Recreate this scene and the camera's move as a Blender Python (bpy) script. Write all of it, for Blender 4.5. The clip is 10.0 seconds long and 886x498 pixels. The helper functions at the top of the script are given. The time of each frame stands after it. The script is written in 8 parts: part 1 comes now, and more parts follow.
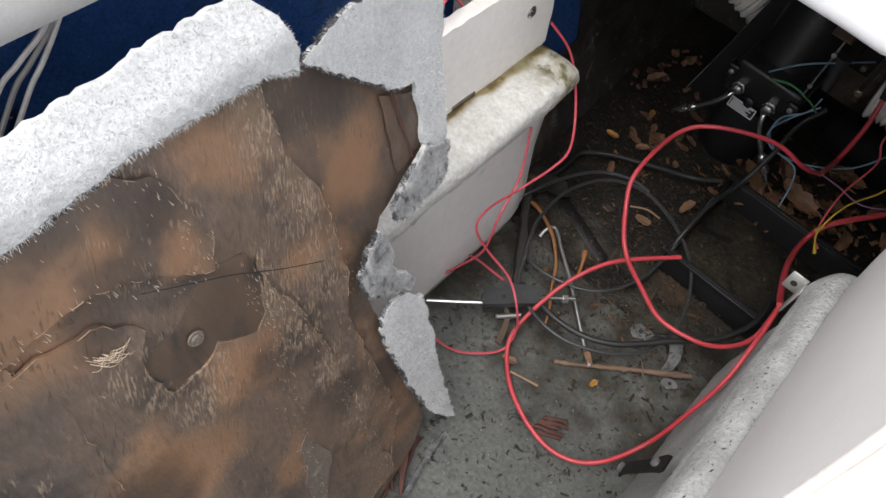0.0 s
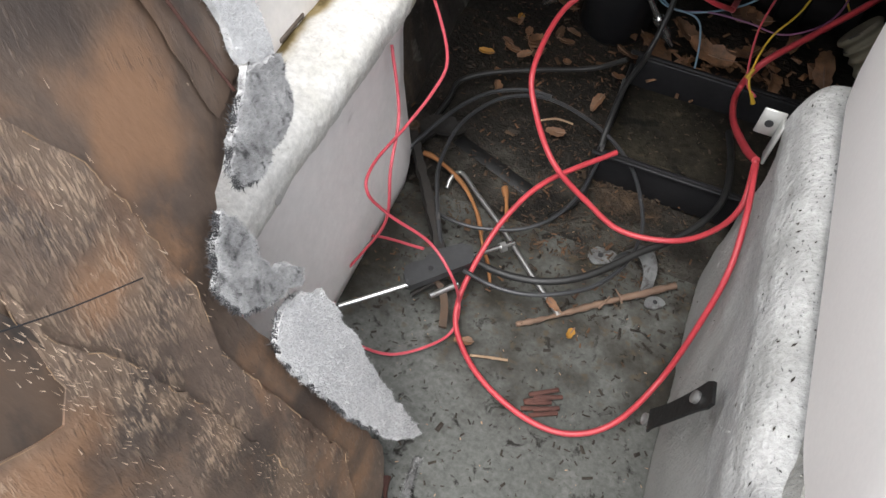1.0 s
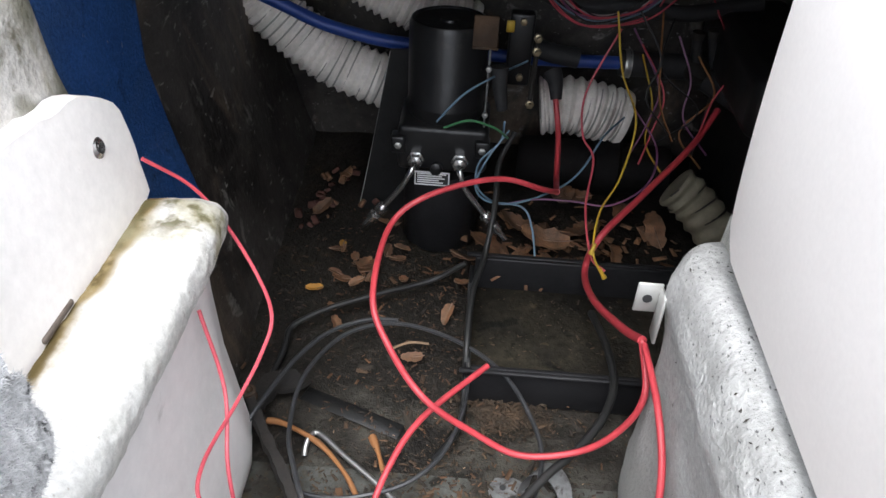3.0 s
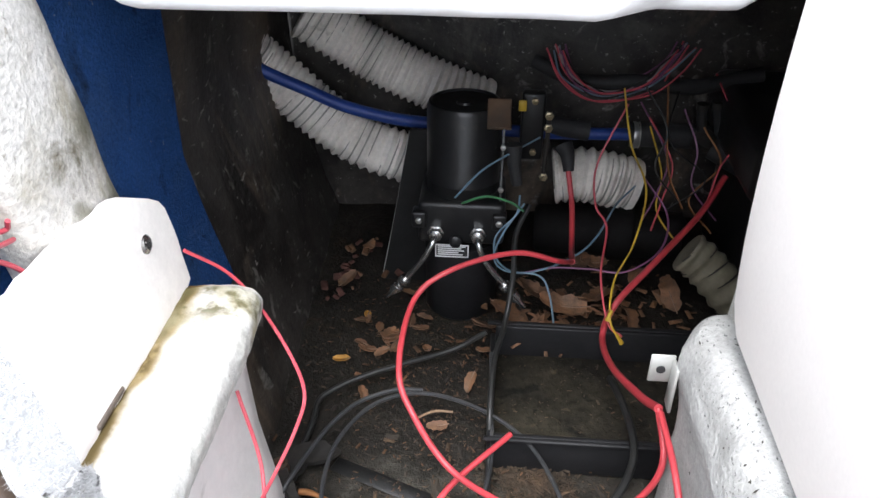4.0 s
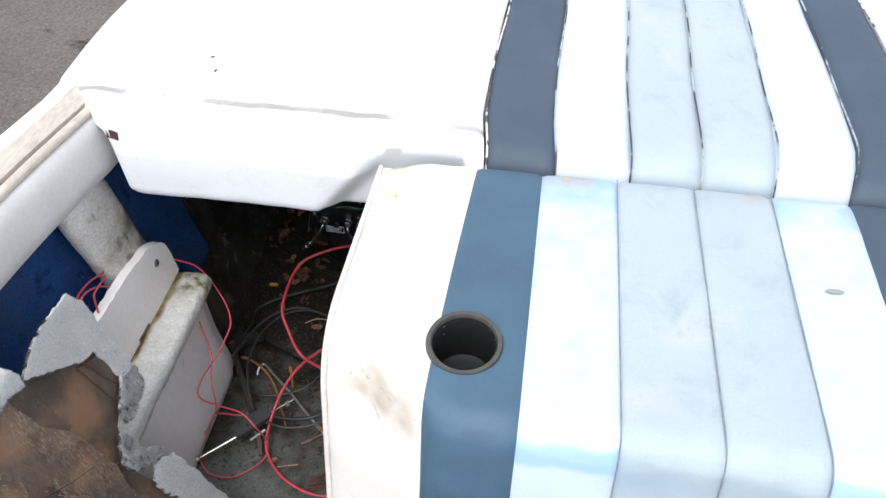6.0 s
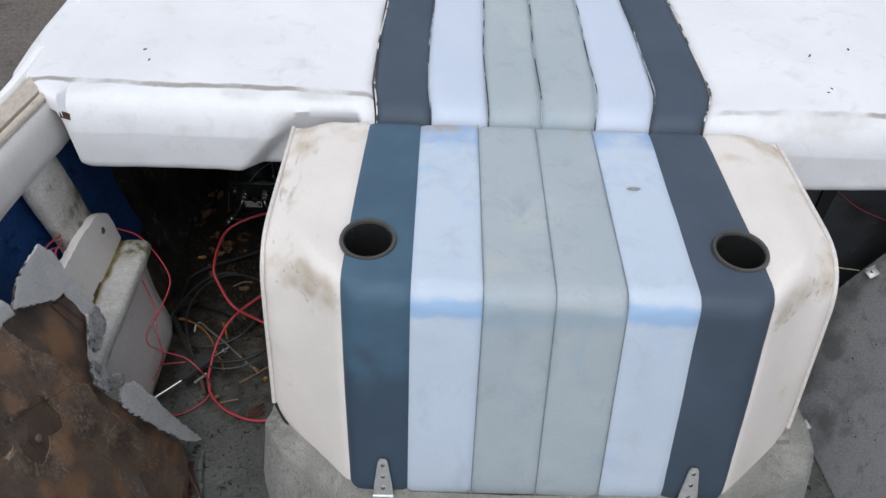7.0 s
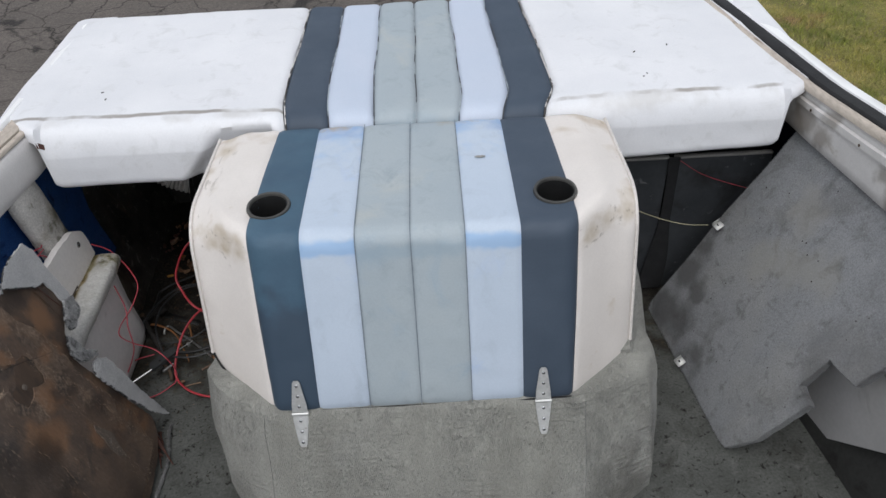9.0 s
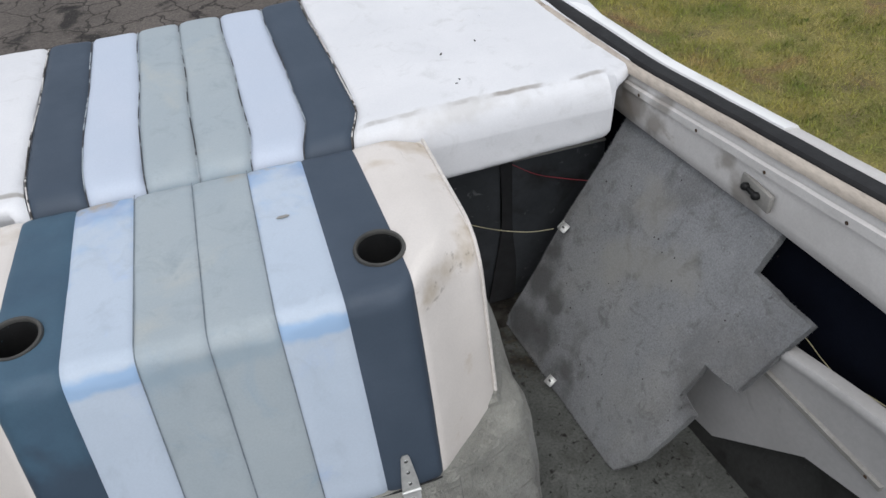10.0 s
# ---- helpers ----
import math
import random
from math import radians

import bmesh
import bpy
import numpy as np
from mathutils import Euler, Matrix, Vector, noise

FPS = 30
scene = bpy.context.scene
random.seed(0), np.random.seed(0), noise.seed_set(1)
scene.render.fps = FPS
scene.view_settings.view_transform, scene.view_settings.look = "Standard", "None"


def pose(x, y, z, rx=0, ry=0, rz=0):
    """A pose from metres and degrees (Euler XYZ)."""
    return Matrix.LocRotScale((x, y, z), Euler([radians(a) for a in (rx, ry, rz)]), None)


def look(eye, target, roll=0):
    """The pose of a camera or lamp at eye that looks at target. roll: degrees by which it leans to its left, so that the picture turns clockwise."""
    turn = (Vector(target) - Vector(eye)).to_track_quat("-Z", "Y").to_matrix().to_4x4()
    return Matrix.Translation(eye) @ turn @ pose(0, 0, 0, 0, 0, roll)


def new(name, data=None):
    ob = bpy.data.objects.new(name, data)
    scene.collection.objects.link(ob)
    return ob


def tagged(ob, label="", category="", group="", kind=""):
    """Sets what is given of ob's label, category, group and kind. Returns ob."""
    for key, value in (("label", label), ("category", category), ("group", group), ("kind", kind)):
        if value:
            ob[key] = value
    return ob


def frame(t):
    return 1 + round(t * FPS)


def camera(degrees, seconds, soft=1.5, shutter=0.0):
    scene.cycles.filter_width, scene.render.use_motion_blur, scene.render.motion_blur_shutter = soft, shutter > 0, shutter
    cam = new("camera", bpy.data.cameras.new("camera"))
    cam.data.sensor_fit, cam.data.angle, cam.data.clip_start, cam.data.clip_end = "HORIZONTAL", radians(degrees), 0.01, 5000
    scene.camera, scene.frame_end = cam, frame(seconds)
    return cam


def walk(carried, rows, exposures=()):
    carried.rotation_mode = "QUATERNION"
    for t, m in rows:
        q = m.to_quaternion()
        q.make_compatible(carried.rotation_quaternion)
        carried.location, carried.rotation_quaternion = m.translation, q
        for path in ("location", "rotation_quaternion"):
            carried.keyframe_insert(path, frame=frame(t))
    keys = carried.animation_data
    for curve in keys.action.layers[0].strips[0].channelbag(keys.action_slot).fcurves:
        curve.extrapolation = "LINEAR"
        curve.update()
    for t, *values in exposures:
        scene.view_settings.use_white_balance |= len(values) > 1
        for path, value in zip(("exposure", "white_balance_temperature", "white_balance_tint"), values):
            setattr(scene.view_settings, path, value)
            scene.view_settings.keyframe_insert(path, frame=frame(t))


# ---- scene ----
cam = camera(60.4, 10.0)
PATH = [
    (0, (-0.619, 0.011, 1.021), (-1.135, 0.969, -0.657), 16.2),
    (0.5, (-0.614, 0.062, 0.938), (-1.021, 1.016, -0.773), 10.0),
    (1, (-0.649, 0.102, 0.795), (-0.974, 1.204, -0.842), 6.7),
    (1.5, (-0.668, 0.142, 0.703), (-0.815, 1.349, -0.884), 6.9),
    (2, (-0.68, 0.189, 0.686), (-0.711, 1.554, -0.775), 6.5),
    (2.5, (-0.681, 0.208, 0.692), (-0.725, 1.693, -0.647), 4.0),
    (3, (-0.68, 0.213, 0.711), (-0.733, 1.791, -0.517), 3.2),
    (3.2, (-0.685, 0.211, 0.724), (-0.762, 1.823, -0.457), 2.1),
    (4.3, (-0.674, 0.181, 0.796), (-0.789, 1.839, -0.317), 0.5),
    (4.5, (-0.658, 0.166, 0.854), (-0.756, 1.693, -0.435), 1.5),
    (4.7, (-0.638, 0.130, 0.950), (-0.722, 1.592, -0.409), 2.2),
    (5, (-0.600, 0.091, 1.124), (-0.686, 1.428, -0.361), 1.3),
    (5.2, (-0.545, 0.050, 1.212), (-0.630, 1.366, -0.292), 2.2),
    (6.3, (-0.207, -0.341, 1.568), (-0.441, 1.061, 0.161), -0.6),
    (6.5, (-0.209, -0.415, 1.585), (-0.314, 1.016, 0.191), 1.7),
    (7, (-0.199, -0.561, 1.635), (-0.176, 0.857, 0.224), 2.5),
    (7.5, (-0.095, -0.751, 1.66), (-0.067, 0.695, 0.278), 2.7),
    (8, (-0.007, -0.903, 1.685), (-0.044, 0.56, 0.322), -0.5),
    (8.5, (0.04, -0.99, 1.714), (0.007, 0.519, 0.402), -1.4),
    (9, (0.061, -0.994, 1.709), (0.059, 0.551, 0.438), -3.2),
    (9.5, (0.096, -0.887, 1.694), (0.246, 0.638, 0.409), -3.6),
    (10, (0.163, -0.672, 1.659), (0.534, 0.766, 0.318), -4.4),
]
EXPOSURES = [(t, e, k, 10) for t, e, k in ((0.0, 1.43, 6450), (0.5, 1.66, 6450), (1.0, 1.92, 6400), (1.5, 2.04, 6350), (2.0, 2.17, 6250), (3.0, 2.37, 6150), (4.5, 2.74, 6150), (5.2, 2.5, 6150), (6.3, 0.6, 6150), (7.0, 0.20, 6150), (8.0, 0.11, 6200), (10.0, 0.12, 6250))]
walk(cam, [(t, look(eye, target, roll)) for t, eye, target, roll in PATH], EXPOSURES)

# world, sun, exposure
world = bpy.data.worlds.new("overcast")
scene.world = world
world.use_nodes = True
wn, wl = world.node_tree.nodes, world.node_tree.links
sky = wn.new("ShaderNodeTexSky")
sky.sky_type = "NISHITA"
sky.sun_disc = False
sky.sun_elevation, sky.sun_rotation = radians(60), radians(192)
sky.dust_density, sky.air_density = 3.0, 1.0
grey = wn.new("ShaderNodeHueSaturation")
grey.inputs["Saturation"].default_value = 0.22
wl.new(sky.outputs["Color"], grey.inputs["Color"])
wl.new(grey.outputs["Color"], wn["Background"].inputs["Color"])
wn["Background"].inputs["Strength"].default_value = 0.165
sun = new("sun", bpy.data.lights.new("sun", "SUN"))
sun.data.energy, sun.data.angle, sun.data.color = 0.5, radians(40), (1, 0.97, 0.93)
sun.matrix_world = look((0, 0, 6), (0.45, 1.4, 0))


# ---- materials ----
def mat(name, c1, c2, scale=6.0, rough=0.6, metal=0.0, bump=0.25, bscale=120.0, stains=(), stretch=(1, 1, 1), fine=0.12,
        dist=0.002, spec=0.4, coat=0.0, vary=0.0, sheen=0.0, streaks=None):
    """Two-scale procedural surface: c1 to c2 in broad patches, fine grain, stains of (colour, scale, low, high, stretch)."""
    m = bpy.data.materials.new(name)
    m.use_nodes = True
    nd, ln = m.node_tree.nodes, m.node_tree.links
    bsdf = nd["Principled BSDF"]
    co = nd.new("ShaderNodeTexCoord")

    def noisy(sc, stretch, detail=6.0, distort=0.0):
        mp = nd.new("ShaderNodeMapping")
        mp.inputs["Scale"].default_value = stretch
        ln.new(co.outputs["Object"], mp.inputs["Vector"])
        nz = nd.new("ShaderNodeTexNoise")
        nz.inputs["Scale"].default_value, nz.inputs["Detail"].default_value = sc, detail
        nz.inputs["Roughness"].default_value, nz.inputs["Distortion"].default_value = 0.62, distort
        ln.new(mp.outputs["Vector"], nz.inputs["Vector"])
        return nz.outputs["Fac"]

    def span(fac, lo, hi):
        r = nd.new("ShaderNodeMapRange")
        r.inputs["From Min"].default_value, r.inputs["From Max"].default_value = lo, hi
        ln.new(fac, r.inputs["Value"])
        return r.outputs["Result"]

    def blend(fac, a, b, mode="MIX"):
        x = nd.new("ShaderNodeMix")
        x.data_type, x.blend_type = "RGBA", mode
        if isinstance(fac, float):
            x.inputs["Factor"].default_value = fac
        else:
            ln.new(fac, x.inputs["Factor"])
        for sock, val in ((x.inputs["A"], a), (x.inputs["B"], b)):
            if isinstance(val, tuple):
                sock.default_value = (*val, 1)
            else:
                ln.new(val, sock)
        return x.outputs["Result"]

    col = blend(span(noisy(scale, stretch), 0.32, 0.68), tuple(c1), tuple(c2))
    for st in stains:
        c, sc, lo, hi = st[:4]
        col = blend(span(noisy(sc, st[4] if len(st) > 4 else stretch, 8.0, 0.6), lo, hi), col, tuple(c))
    torn = None
    if streaks:
        c, sc, st, lo, hi, zone, zlo, zhi = streaks
        torn = nd.new("ShaderNodeMath")
        torn.operation = "MULTIPLY"
        ln.new(span(noisy(sc, st, 5.0, 0.3), lo, hi), torn.inputs[0])
        ln.new(span(noisy(zone, (1, 1, 1), 3.0, 0.4), zlo, zhi), torn.inputs[1])
        col = blend(torn.outputs["Value"], col, tuple(c))
    grain = noisy(bscale, stretch, 4.0)
    if fine:
        g = span(grain, 0.25, 0.75)
        dark = nd.new("ShaderNodeMapRange")
        dark.inputs["To Min"].default_value, dark.inputs["To Max"].default_value = 1 - fine, 1 + fine
        ln.new(g, dark.inputs["Value"])
        col = blend(1.0, col, dark.outputs["Result"], "MULTIPLY")
    if vary:
        oi = nd.new("ShaderNodeObjectInfo")
        gi = nd.new("ShaderNodeNewGeometry")
        ad = nd.new("ShaderNodeMath")
        ln.new(oi.outputs["Random"], ad.inputs[0]), ln.new(gi.outputs["Random Per Island"], ad.inputs[1])
        vr = nd.new("ShaderNodeMapRange")
        vr.inputs["From Max"].default_value = 2.0
        vr.inputs["To Min"].default_value, vr.inputs["To Max"].default_value = 1 - vary, 1 + vary
        ln.new(ad.outputs["Value"], vr.inputs["Value"])
        col = blend(1.0, col, vr.outputs["Result"], "MULTIPLY")
    ln.new(col, bsdf.inputs["Base Color"])
    rr = nd.new("ShaderNodeMapRange")
    rr.inputs["To Min"].default_value, rr.inputs["To Max"].default_value = max(0.03, rough - 0.1), min(1, rough + 0.1)
    ln.new(noisy(scale * 3, stretch), rr.inputs["Value"])
    ln.new(rr.outputs["Result"], bsdf.inputs["Roughness"])
    bsdf.inputs["Metallic"].default_value = metal
    bsdf.inputs["Specular IOR Level"].default_value = spec
    bsdf.inputs["Coat Weight"].default_value = coat
    bsdf.inputs["Sheen Weight"].default_value = sheen
    if bump:
        bp = nd.new("ShaderNodeBump")
        bp.inputs["Strength"].default_value, bp.inputs["Distance"].default_value = bump, dist
        if torn:
            add = nd.new("ShaderNodeMath")
            ln.new(grain, add.inputs[0]), ln.new(torn.outputs["Value"], add.inputs[1])
            ln.new(add.outputs["Value"], bp.inputs["Height"])
        else:
            ln.new(grain, bp.inputs["Height"])
        ln.new(bp.outputs["Normal"], bsdf.inputs["Normal"])
    return m


def banded(m, axis, lo, hi, soft, colour, amount=1.0, patch=None):
    """Adds a band of colour to m where the coordinate lies between lo and hi, with a ragged edge."""
    nd, ln = m.node_tree.nodes, m.node_tree.links
    bsdf = nd["Principled BSDF"]
    old = bsdf.inputs["Base Color"].links[0].from_socket
    co, sp = nd.new("ShaderNodeTexCoord"), nd.new("ShaderNodeSeparateXYZ")
    ln.new(co.outputs["Object"], sp.inputs[0])
    nz = nd.new("ShaderNodeTexNoise")
    nz.inputs["Scale"].default_value = 22
    ln.new(co.outputs["Object"], nz.inputs["Vector"])
    wob = nd.new("ShaderNodeMath")
    wob.operation = "MULTIPLY_ADD"
    ln.new(nz.outputs["Fac"], wob.inputs[0])
    wob.inputs[1].default_value = soft * 2
    ln.new(sp.outputs[axis], wob.inputs[2])
    up, dn, mul = nd.new("ShaderNodeMapRange"), nd.new("ShaderNodeMapRange"), nd.new("ShaderNodeMath")
    up.inputs["From Min"].default_value, up.inputs["From Max"].default_value = lo, lo + soft
    dn.inputs["From Min"].default_value, dn.inputs["From Max"].default_value = hi + soft, hi
    up.interpolation_type = dn.interpolation_type = "SMOOTHSTEP"
    for r in (up, dn):
        ln.new(wob.outputs["Value"], r.inputs["Value"])
    mul.operation = "MULTIPLY"
    ln.new(up.outputs["Result"], mul.inputs[0]), ln.new(dn.outputs["Result"], mul.inputs[1])
    am = nd.new("ShaderNodeMath")
    am.operation = "MULTIPLY"
    ln.new(mul.outputs["Value"], am.inputs[0])
    am.inputs[1].default_value = amount
    if patch:
        mp, pz, pr, pm = nd.new("ShaderNodeMapping"), nd.new("ShaderNodeTexNoise"), nd.new("ShaderNodeMapRange"), nd.new("ShaderNodeMath")
        mp.inputs["Scale"].default_value = patch[1]
        ln.new(co.outputs["Object"], mp.inputs["Vector"]), ln.new(mp.outputs["Vector"], pz.inputs["Vector"])
        pz.inputs["Scale"].default_value, pz.inputs["Detail"].default_value = patch[0], 8
        pr.inputs["From Min"].default_value, pr.inputs["From Max"].default_value = patch[2], patch[3]
        ln.new(pz.outputs["Fac"], pr.inputs["Value"])
        pm.operation = "MULTIPLY"
        ln.new(am.outputs["Value"], pm.inputs[0]), ln.new(pr.outputs["Result"], pm.inputs[1])
        am = pm
    mx = nd.new("ShaderNodeMix")
    mx.data_type = "RGBA"
    ln.new(am.outputs["Value"], mx.inputs["Factor"])
    ln.new(old, mx.inputs["A"])
    mx.inputs["B"].default_value = (*colour, 1)
    ln.new(mx.outputs["Result"], bsdf.inputs["Base Color"])
    return m


def hatched(m, colour, along, pitch, zone, lo, hi, amount, sway, run, cut_lo, cut_hi):
    """Adds fine torn parallel fibres to m: pale broken lines across the direction along, in patches."""
    nd, ln = m.node_tree.nodes, m.node_tree.links
    bsdf = nd["Principled BSDF"]
    old = bsdf.inputs["Base Color"].links[0].from_socket
    co = nd.new("ShaderNodeTexCoord")

    def node(kind, op=None, *ins):
        n = nd.new(kind)
        if op:
            n.operation = op
        for k, v in enumerate(ins):
            if isinstance(v, (int, float, tuple)):
                n.inputs[k].default_value = v
            else:
                ln.new(v, n.inputs[k])
        return n

    def noisy(scale, stretch, detail):
        mp = nd.new("ShaderNodeMapping")
        mp.inputs["Scale"].default_value = stretch
        ln.new(co.outputs["Object"], mp.inputs["Vector"])
        n = nd.new("ShaderNodeTexNoise")
        n.inputs["Scale"].default_value, n.inputs["Detail"].default_value = scale, detail
        ln.new(mp.outputs["Vector"], n.inputs["Vector"])
        return n.outputs["Fac"]

    def span(v, a, b):
        r = nd.new("ShaderNodeMapRange")
        r.inputs["From Min"].default_value, r.inputs["From Max"].default_value = a, b
        ln.new(v, r.inputs["Value"])
        return r.outputs["Result"]

    dot = node("ShaderNodeVectorMath", "DOT_PRODUCT", co.outputs["Object"], along)
    turn = node("ShaderNodeMath", "MULTIPLY", dot.outputs["Value"], 6.2832 / pitch)
    bend = node("ShaderNodeMath", "MULTIPLY_ADD", noisy(22, (1, 1, 1), 3), sway, turn.outputs[0])
    wave = node("ShaderNodeMath", "SINE", bend.outputs[0])
    lines = span(wave.outputs[0], 0.15, 0.9)
    broken = span(noisy(60, run, 5), cut_lo, cut_hi)
    patch = span(noisy(zone, (1, 1, 1), 5), lo, hi)
    a = node("ShaderNodeMath", "MULTIPLY", lines, broken)
    b = node("ShaderNodeMath", "MULTIPLY", a.outputs[0], patch)
    c = node("ShaderNodeMath", "MULTIPLY", b.outputs[0], amount)
    mx = nd.new("ShaderNodeMix")
    mx.data_type = "RGBA"
    ln.new(c.outputs[0], mx.inputs["Factor"]), ln.new(old, mx.inputs["A"])
    mx.inputs["B"].default_value = (*colour, 1)
    ln.new(mx.outputs["Result"], bsdf.inputs["Base Color"])
    bp = [n for n in nd if n.type == "BUMP"][0]
    d = node("ShaderNodeMath", "MULTIPLY_ADD", b.outputs[0], 0.8, bp.inputs["Height"].links[0].from_socket)
    ln.new(d.outputs[0], bp.inputs["Height"])


def fibred(m, colour, turn, zone, lo, hi, amount, centres=(), radius=0.04, fill=0.0):
    """Adds torn wood fibres to m: thin broken streaks that run nearly upright, turned by some degrees, in patches (round centres, if any)."""
    nd, ln = m.node_tree.nodes, m.node_tree.links
    bsdf = nd["Principled BSDF"]
    old = bsdf.inputs["Base Color"].links[0].from_socket
    co, rt, sc = nd.new("ShaderNodeTexCoord"), nd.new("ShaderNodeMapping"), nd.new("ShaderNodeMapping")
    rt.inputs["Rotation"].default_value = (radians(turn), 0, 0)
    sc.inputs["Scale"].default_value = (0.6, 1.0, 0.085)
    ln.new(co.outputs["Object"], rt.inputs["Vector"]), ln.new(rt.outputs["Vector"], sc.inputs["Vector"])
    last = None
    for vec, scale, detail, a, b in ((sc.outputs["Vector"], 330 + 3500 * fill, 3, 0.54 - fill, 0.66 - fill), (co.outputs["Object"], 70, 5, 0.46 - fill, 0.60 - fill), (co.outputs["Object"], zone, 5, lo, hi)):
        nz, r = nd.new("ShaderNodeTexNoise"), nd.new("ShaderNodeMapRange")
        nz.inputs["Scale"].default_value, nz.inputs["Detail"].default_value = scale, detail
        r.inputs["From Min"].default_value, r.inputs["From Max"].default_value = a, b
        ln.new(vec, nz.inputs["Vector"]), ln.new(nz.outputs["Fac"], r.inputs["Value"])
        if last is None:
            last = r.outputs["Result"]
        else:
            mu = nd.new("ShaderNodeMath")
            mu.operation = "MULTIPLY"
            ln.new(last, mu.inputs[0]), ln.new(r.outputs["Result"], mu.inputs[1])
            last = mu.outputs[0]
    near = None
    for c in centres:
        far, fall = nd.new("ShaderNodeVectorMath"), nd.new("ShaderNodeMapRange")
        far.operation, fall.interpolation_type = "DISTANCE", "SMOOTHSTEP"
        ln.new(co.outputs["Object"], far.inputs[0])
        far.inputs[1].default_value = c
        fall.inputs["From Min"].default_value, fall.inputs["From Max"].default_value = radius, radius * 0.3
        ln.new(far.outputs["Value"], fall.inputs["Value"])
        if near is None:
            near = fall.outputs["Result"]
        else:
            top = nd.new("ShaderNodeMath")
            top.operation = "MAXIMUM"
            ln.new(near, top.inputs[0]), ln.new(fall.outputs["Result"], top.inputs[1])
            near = top.outputs[0]
    if near:
        mu = nd.new("ShaderNodeMath")
        mu.operation = "MULTIPLY"
        ln.new(last, mu.inputs[0]), ln.new(near, mu.inputs[1])
        last = mu.outputs[0]
    am, mx, up = nd.new("ShaderNodeMath"), nd.new("ShaderNodeMix"), nd.new("ShaderNodeMath")
    am.operation, mx.data_type = "MULTIPLY", "RGBA"
    ln.new(last, am.inputs[0])
    am.inputs[1].default_value = amount
    ln.new(am.outputs[0], mx.inputs["Factor"]), ln.new(old, mx.inputs["A"])
    mx.inputs["B"].default_value = (*colour, 1)
    ln.new(mx.outputs["Result"], bsdf.inputs["Base Color"])
    bp = [n for n in nd if n.type == "BUMP"][0]
    ln.new(bp.inputs["Height"].links[0].from_socket, up.inputs[0]), ln.new(last, up.inputs[1])
    ln.new(up.outputs[0], bp.inputs["Height"])


def blotched(m, centres, radius, colour, amount):
    """Adds soft patches of one colour to m, each round a centre given in metres."""
    nd, ln = m.node_tree.nodes, m.node_tree.links
    bsdf = nd["Principled BSDF"]
    co, nz, wob = nd.new("ShaderNodeTexCoord"), nd.new("ShaderNodeTexNoise"), nd.new("ShaderNodeVectorMath")
    nz.inputs["Scale"].default_value, nz.inputs["Detail"].default_value = 16, 6
    ln.new(co.outputs["Object"], nz.inputs["Vector"])
    wob.operation = "MULTIPLY_ADD"
    ln.new(nz.outputs["Color"], wob.inputs[0])
    wob.inputs[1].default_value = (0.10, 0.10, 0.10)
    ln.new(co.outputs["Object"], wob.inputs[2])
    for c, size in centres:
        old = bsdf.inputs["Base Color"].links[0].from_socket
        far, fall, mul, mx = nd.new("ShaderNodeVectorMath"), nd.new("ShaderNodeMapRange"), nd.new("ShaderNodeMath"), nd.new("ShaderNodeMix")
        far.operation = "DISTANCE"
        ln.new(wob.outputs["Vector"], far.inputs[0])
        far.inputs[1].default_value = (c[0] + 0.05, c[1] + 0.05, c[2] + 0.05)
        fall.inputs["From Min"].default_value, fall.inputs["From Max"].default_value = radius * size, radius * size * 0.35
        fall.interpolation_type = "SMOOTHSTEP"
        ln.new(far.outputs["Value"], fall.inputs["Value"])
        mul.operation = "MULTIPLY"
        ln.new(fall.outputs["Result"], mul.inputs[0])
        mul.inputs[1].default_value = amount
        mx.data_type = "RGBA"
        ln.new(mul.outputs["Value"], mx.inputs["Factor"]), ln.new(old, mx.inputs["A"])
        mx.inputs["B"].default_value = (*colour, 1)
        ln.new(mx.outputs["Result"], bsdf.inputs["Base Color"])


def white_vinyl(name, lo, hi):
    m = mat(name, (0.74, 0.74, 0.75), (0.67, 0.675, 0.69), 4, 0.5, bump=0.14, bscale=240, fine=0.035, dist=0.001,
            stains=[((0.50, 0.48, 0.44), 9, 0.66, 0.84), ((0.60, 0.60, 0.60), 15, 0.56, 0.74), ((0.08, 0.07, 0.06), 45, 0.77, 0.80)])
    banded(m, "Y", lo, hi, 0.006, (0.24, 0.215, 0.185), 0.85, (7, (1, 1, 1), 0.42, 0.56))
    banded(m, "Y", lo - 0.02, hi + 0.006, 0.02, (0.46, 0.44, 0.41), 0.45, (10, (1, 1, 1), 0.44, 0.62))
    banded(m, "Z", 0.55, 0.62, 0.02, (0.46, 0.45, 0.43), 0.5, (9, (1, 1, 1), 0.42, 0.62))
    return m


VINYL_WHITE = white_vinyl("white_vinyl", 0.752, 0.766)
VINYL_WHITE_STARBOARD = white_vinyl("white_vinyl_starboard", 0.734, 0.746)
VINYL_CREAM = mat("cream_vinyl", (0.72, 0.675, 0.63), (0.66, 0.615, 0.57), 5, 0.5, bump=0.15, bscale=240, fine=0.04, dist=0.001,
                  stains=[((0.50, 0.42, 0.32), 10, 0.64, 0.82)])
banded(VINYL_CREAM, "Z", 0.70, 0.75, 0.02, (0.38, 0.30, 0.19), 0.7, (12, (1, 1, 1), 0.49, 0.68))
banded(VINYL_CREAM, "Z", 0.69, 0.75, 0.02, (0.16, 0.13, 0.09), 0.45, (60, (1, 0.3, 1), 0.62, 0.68))
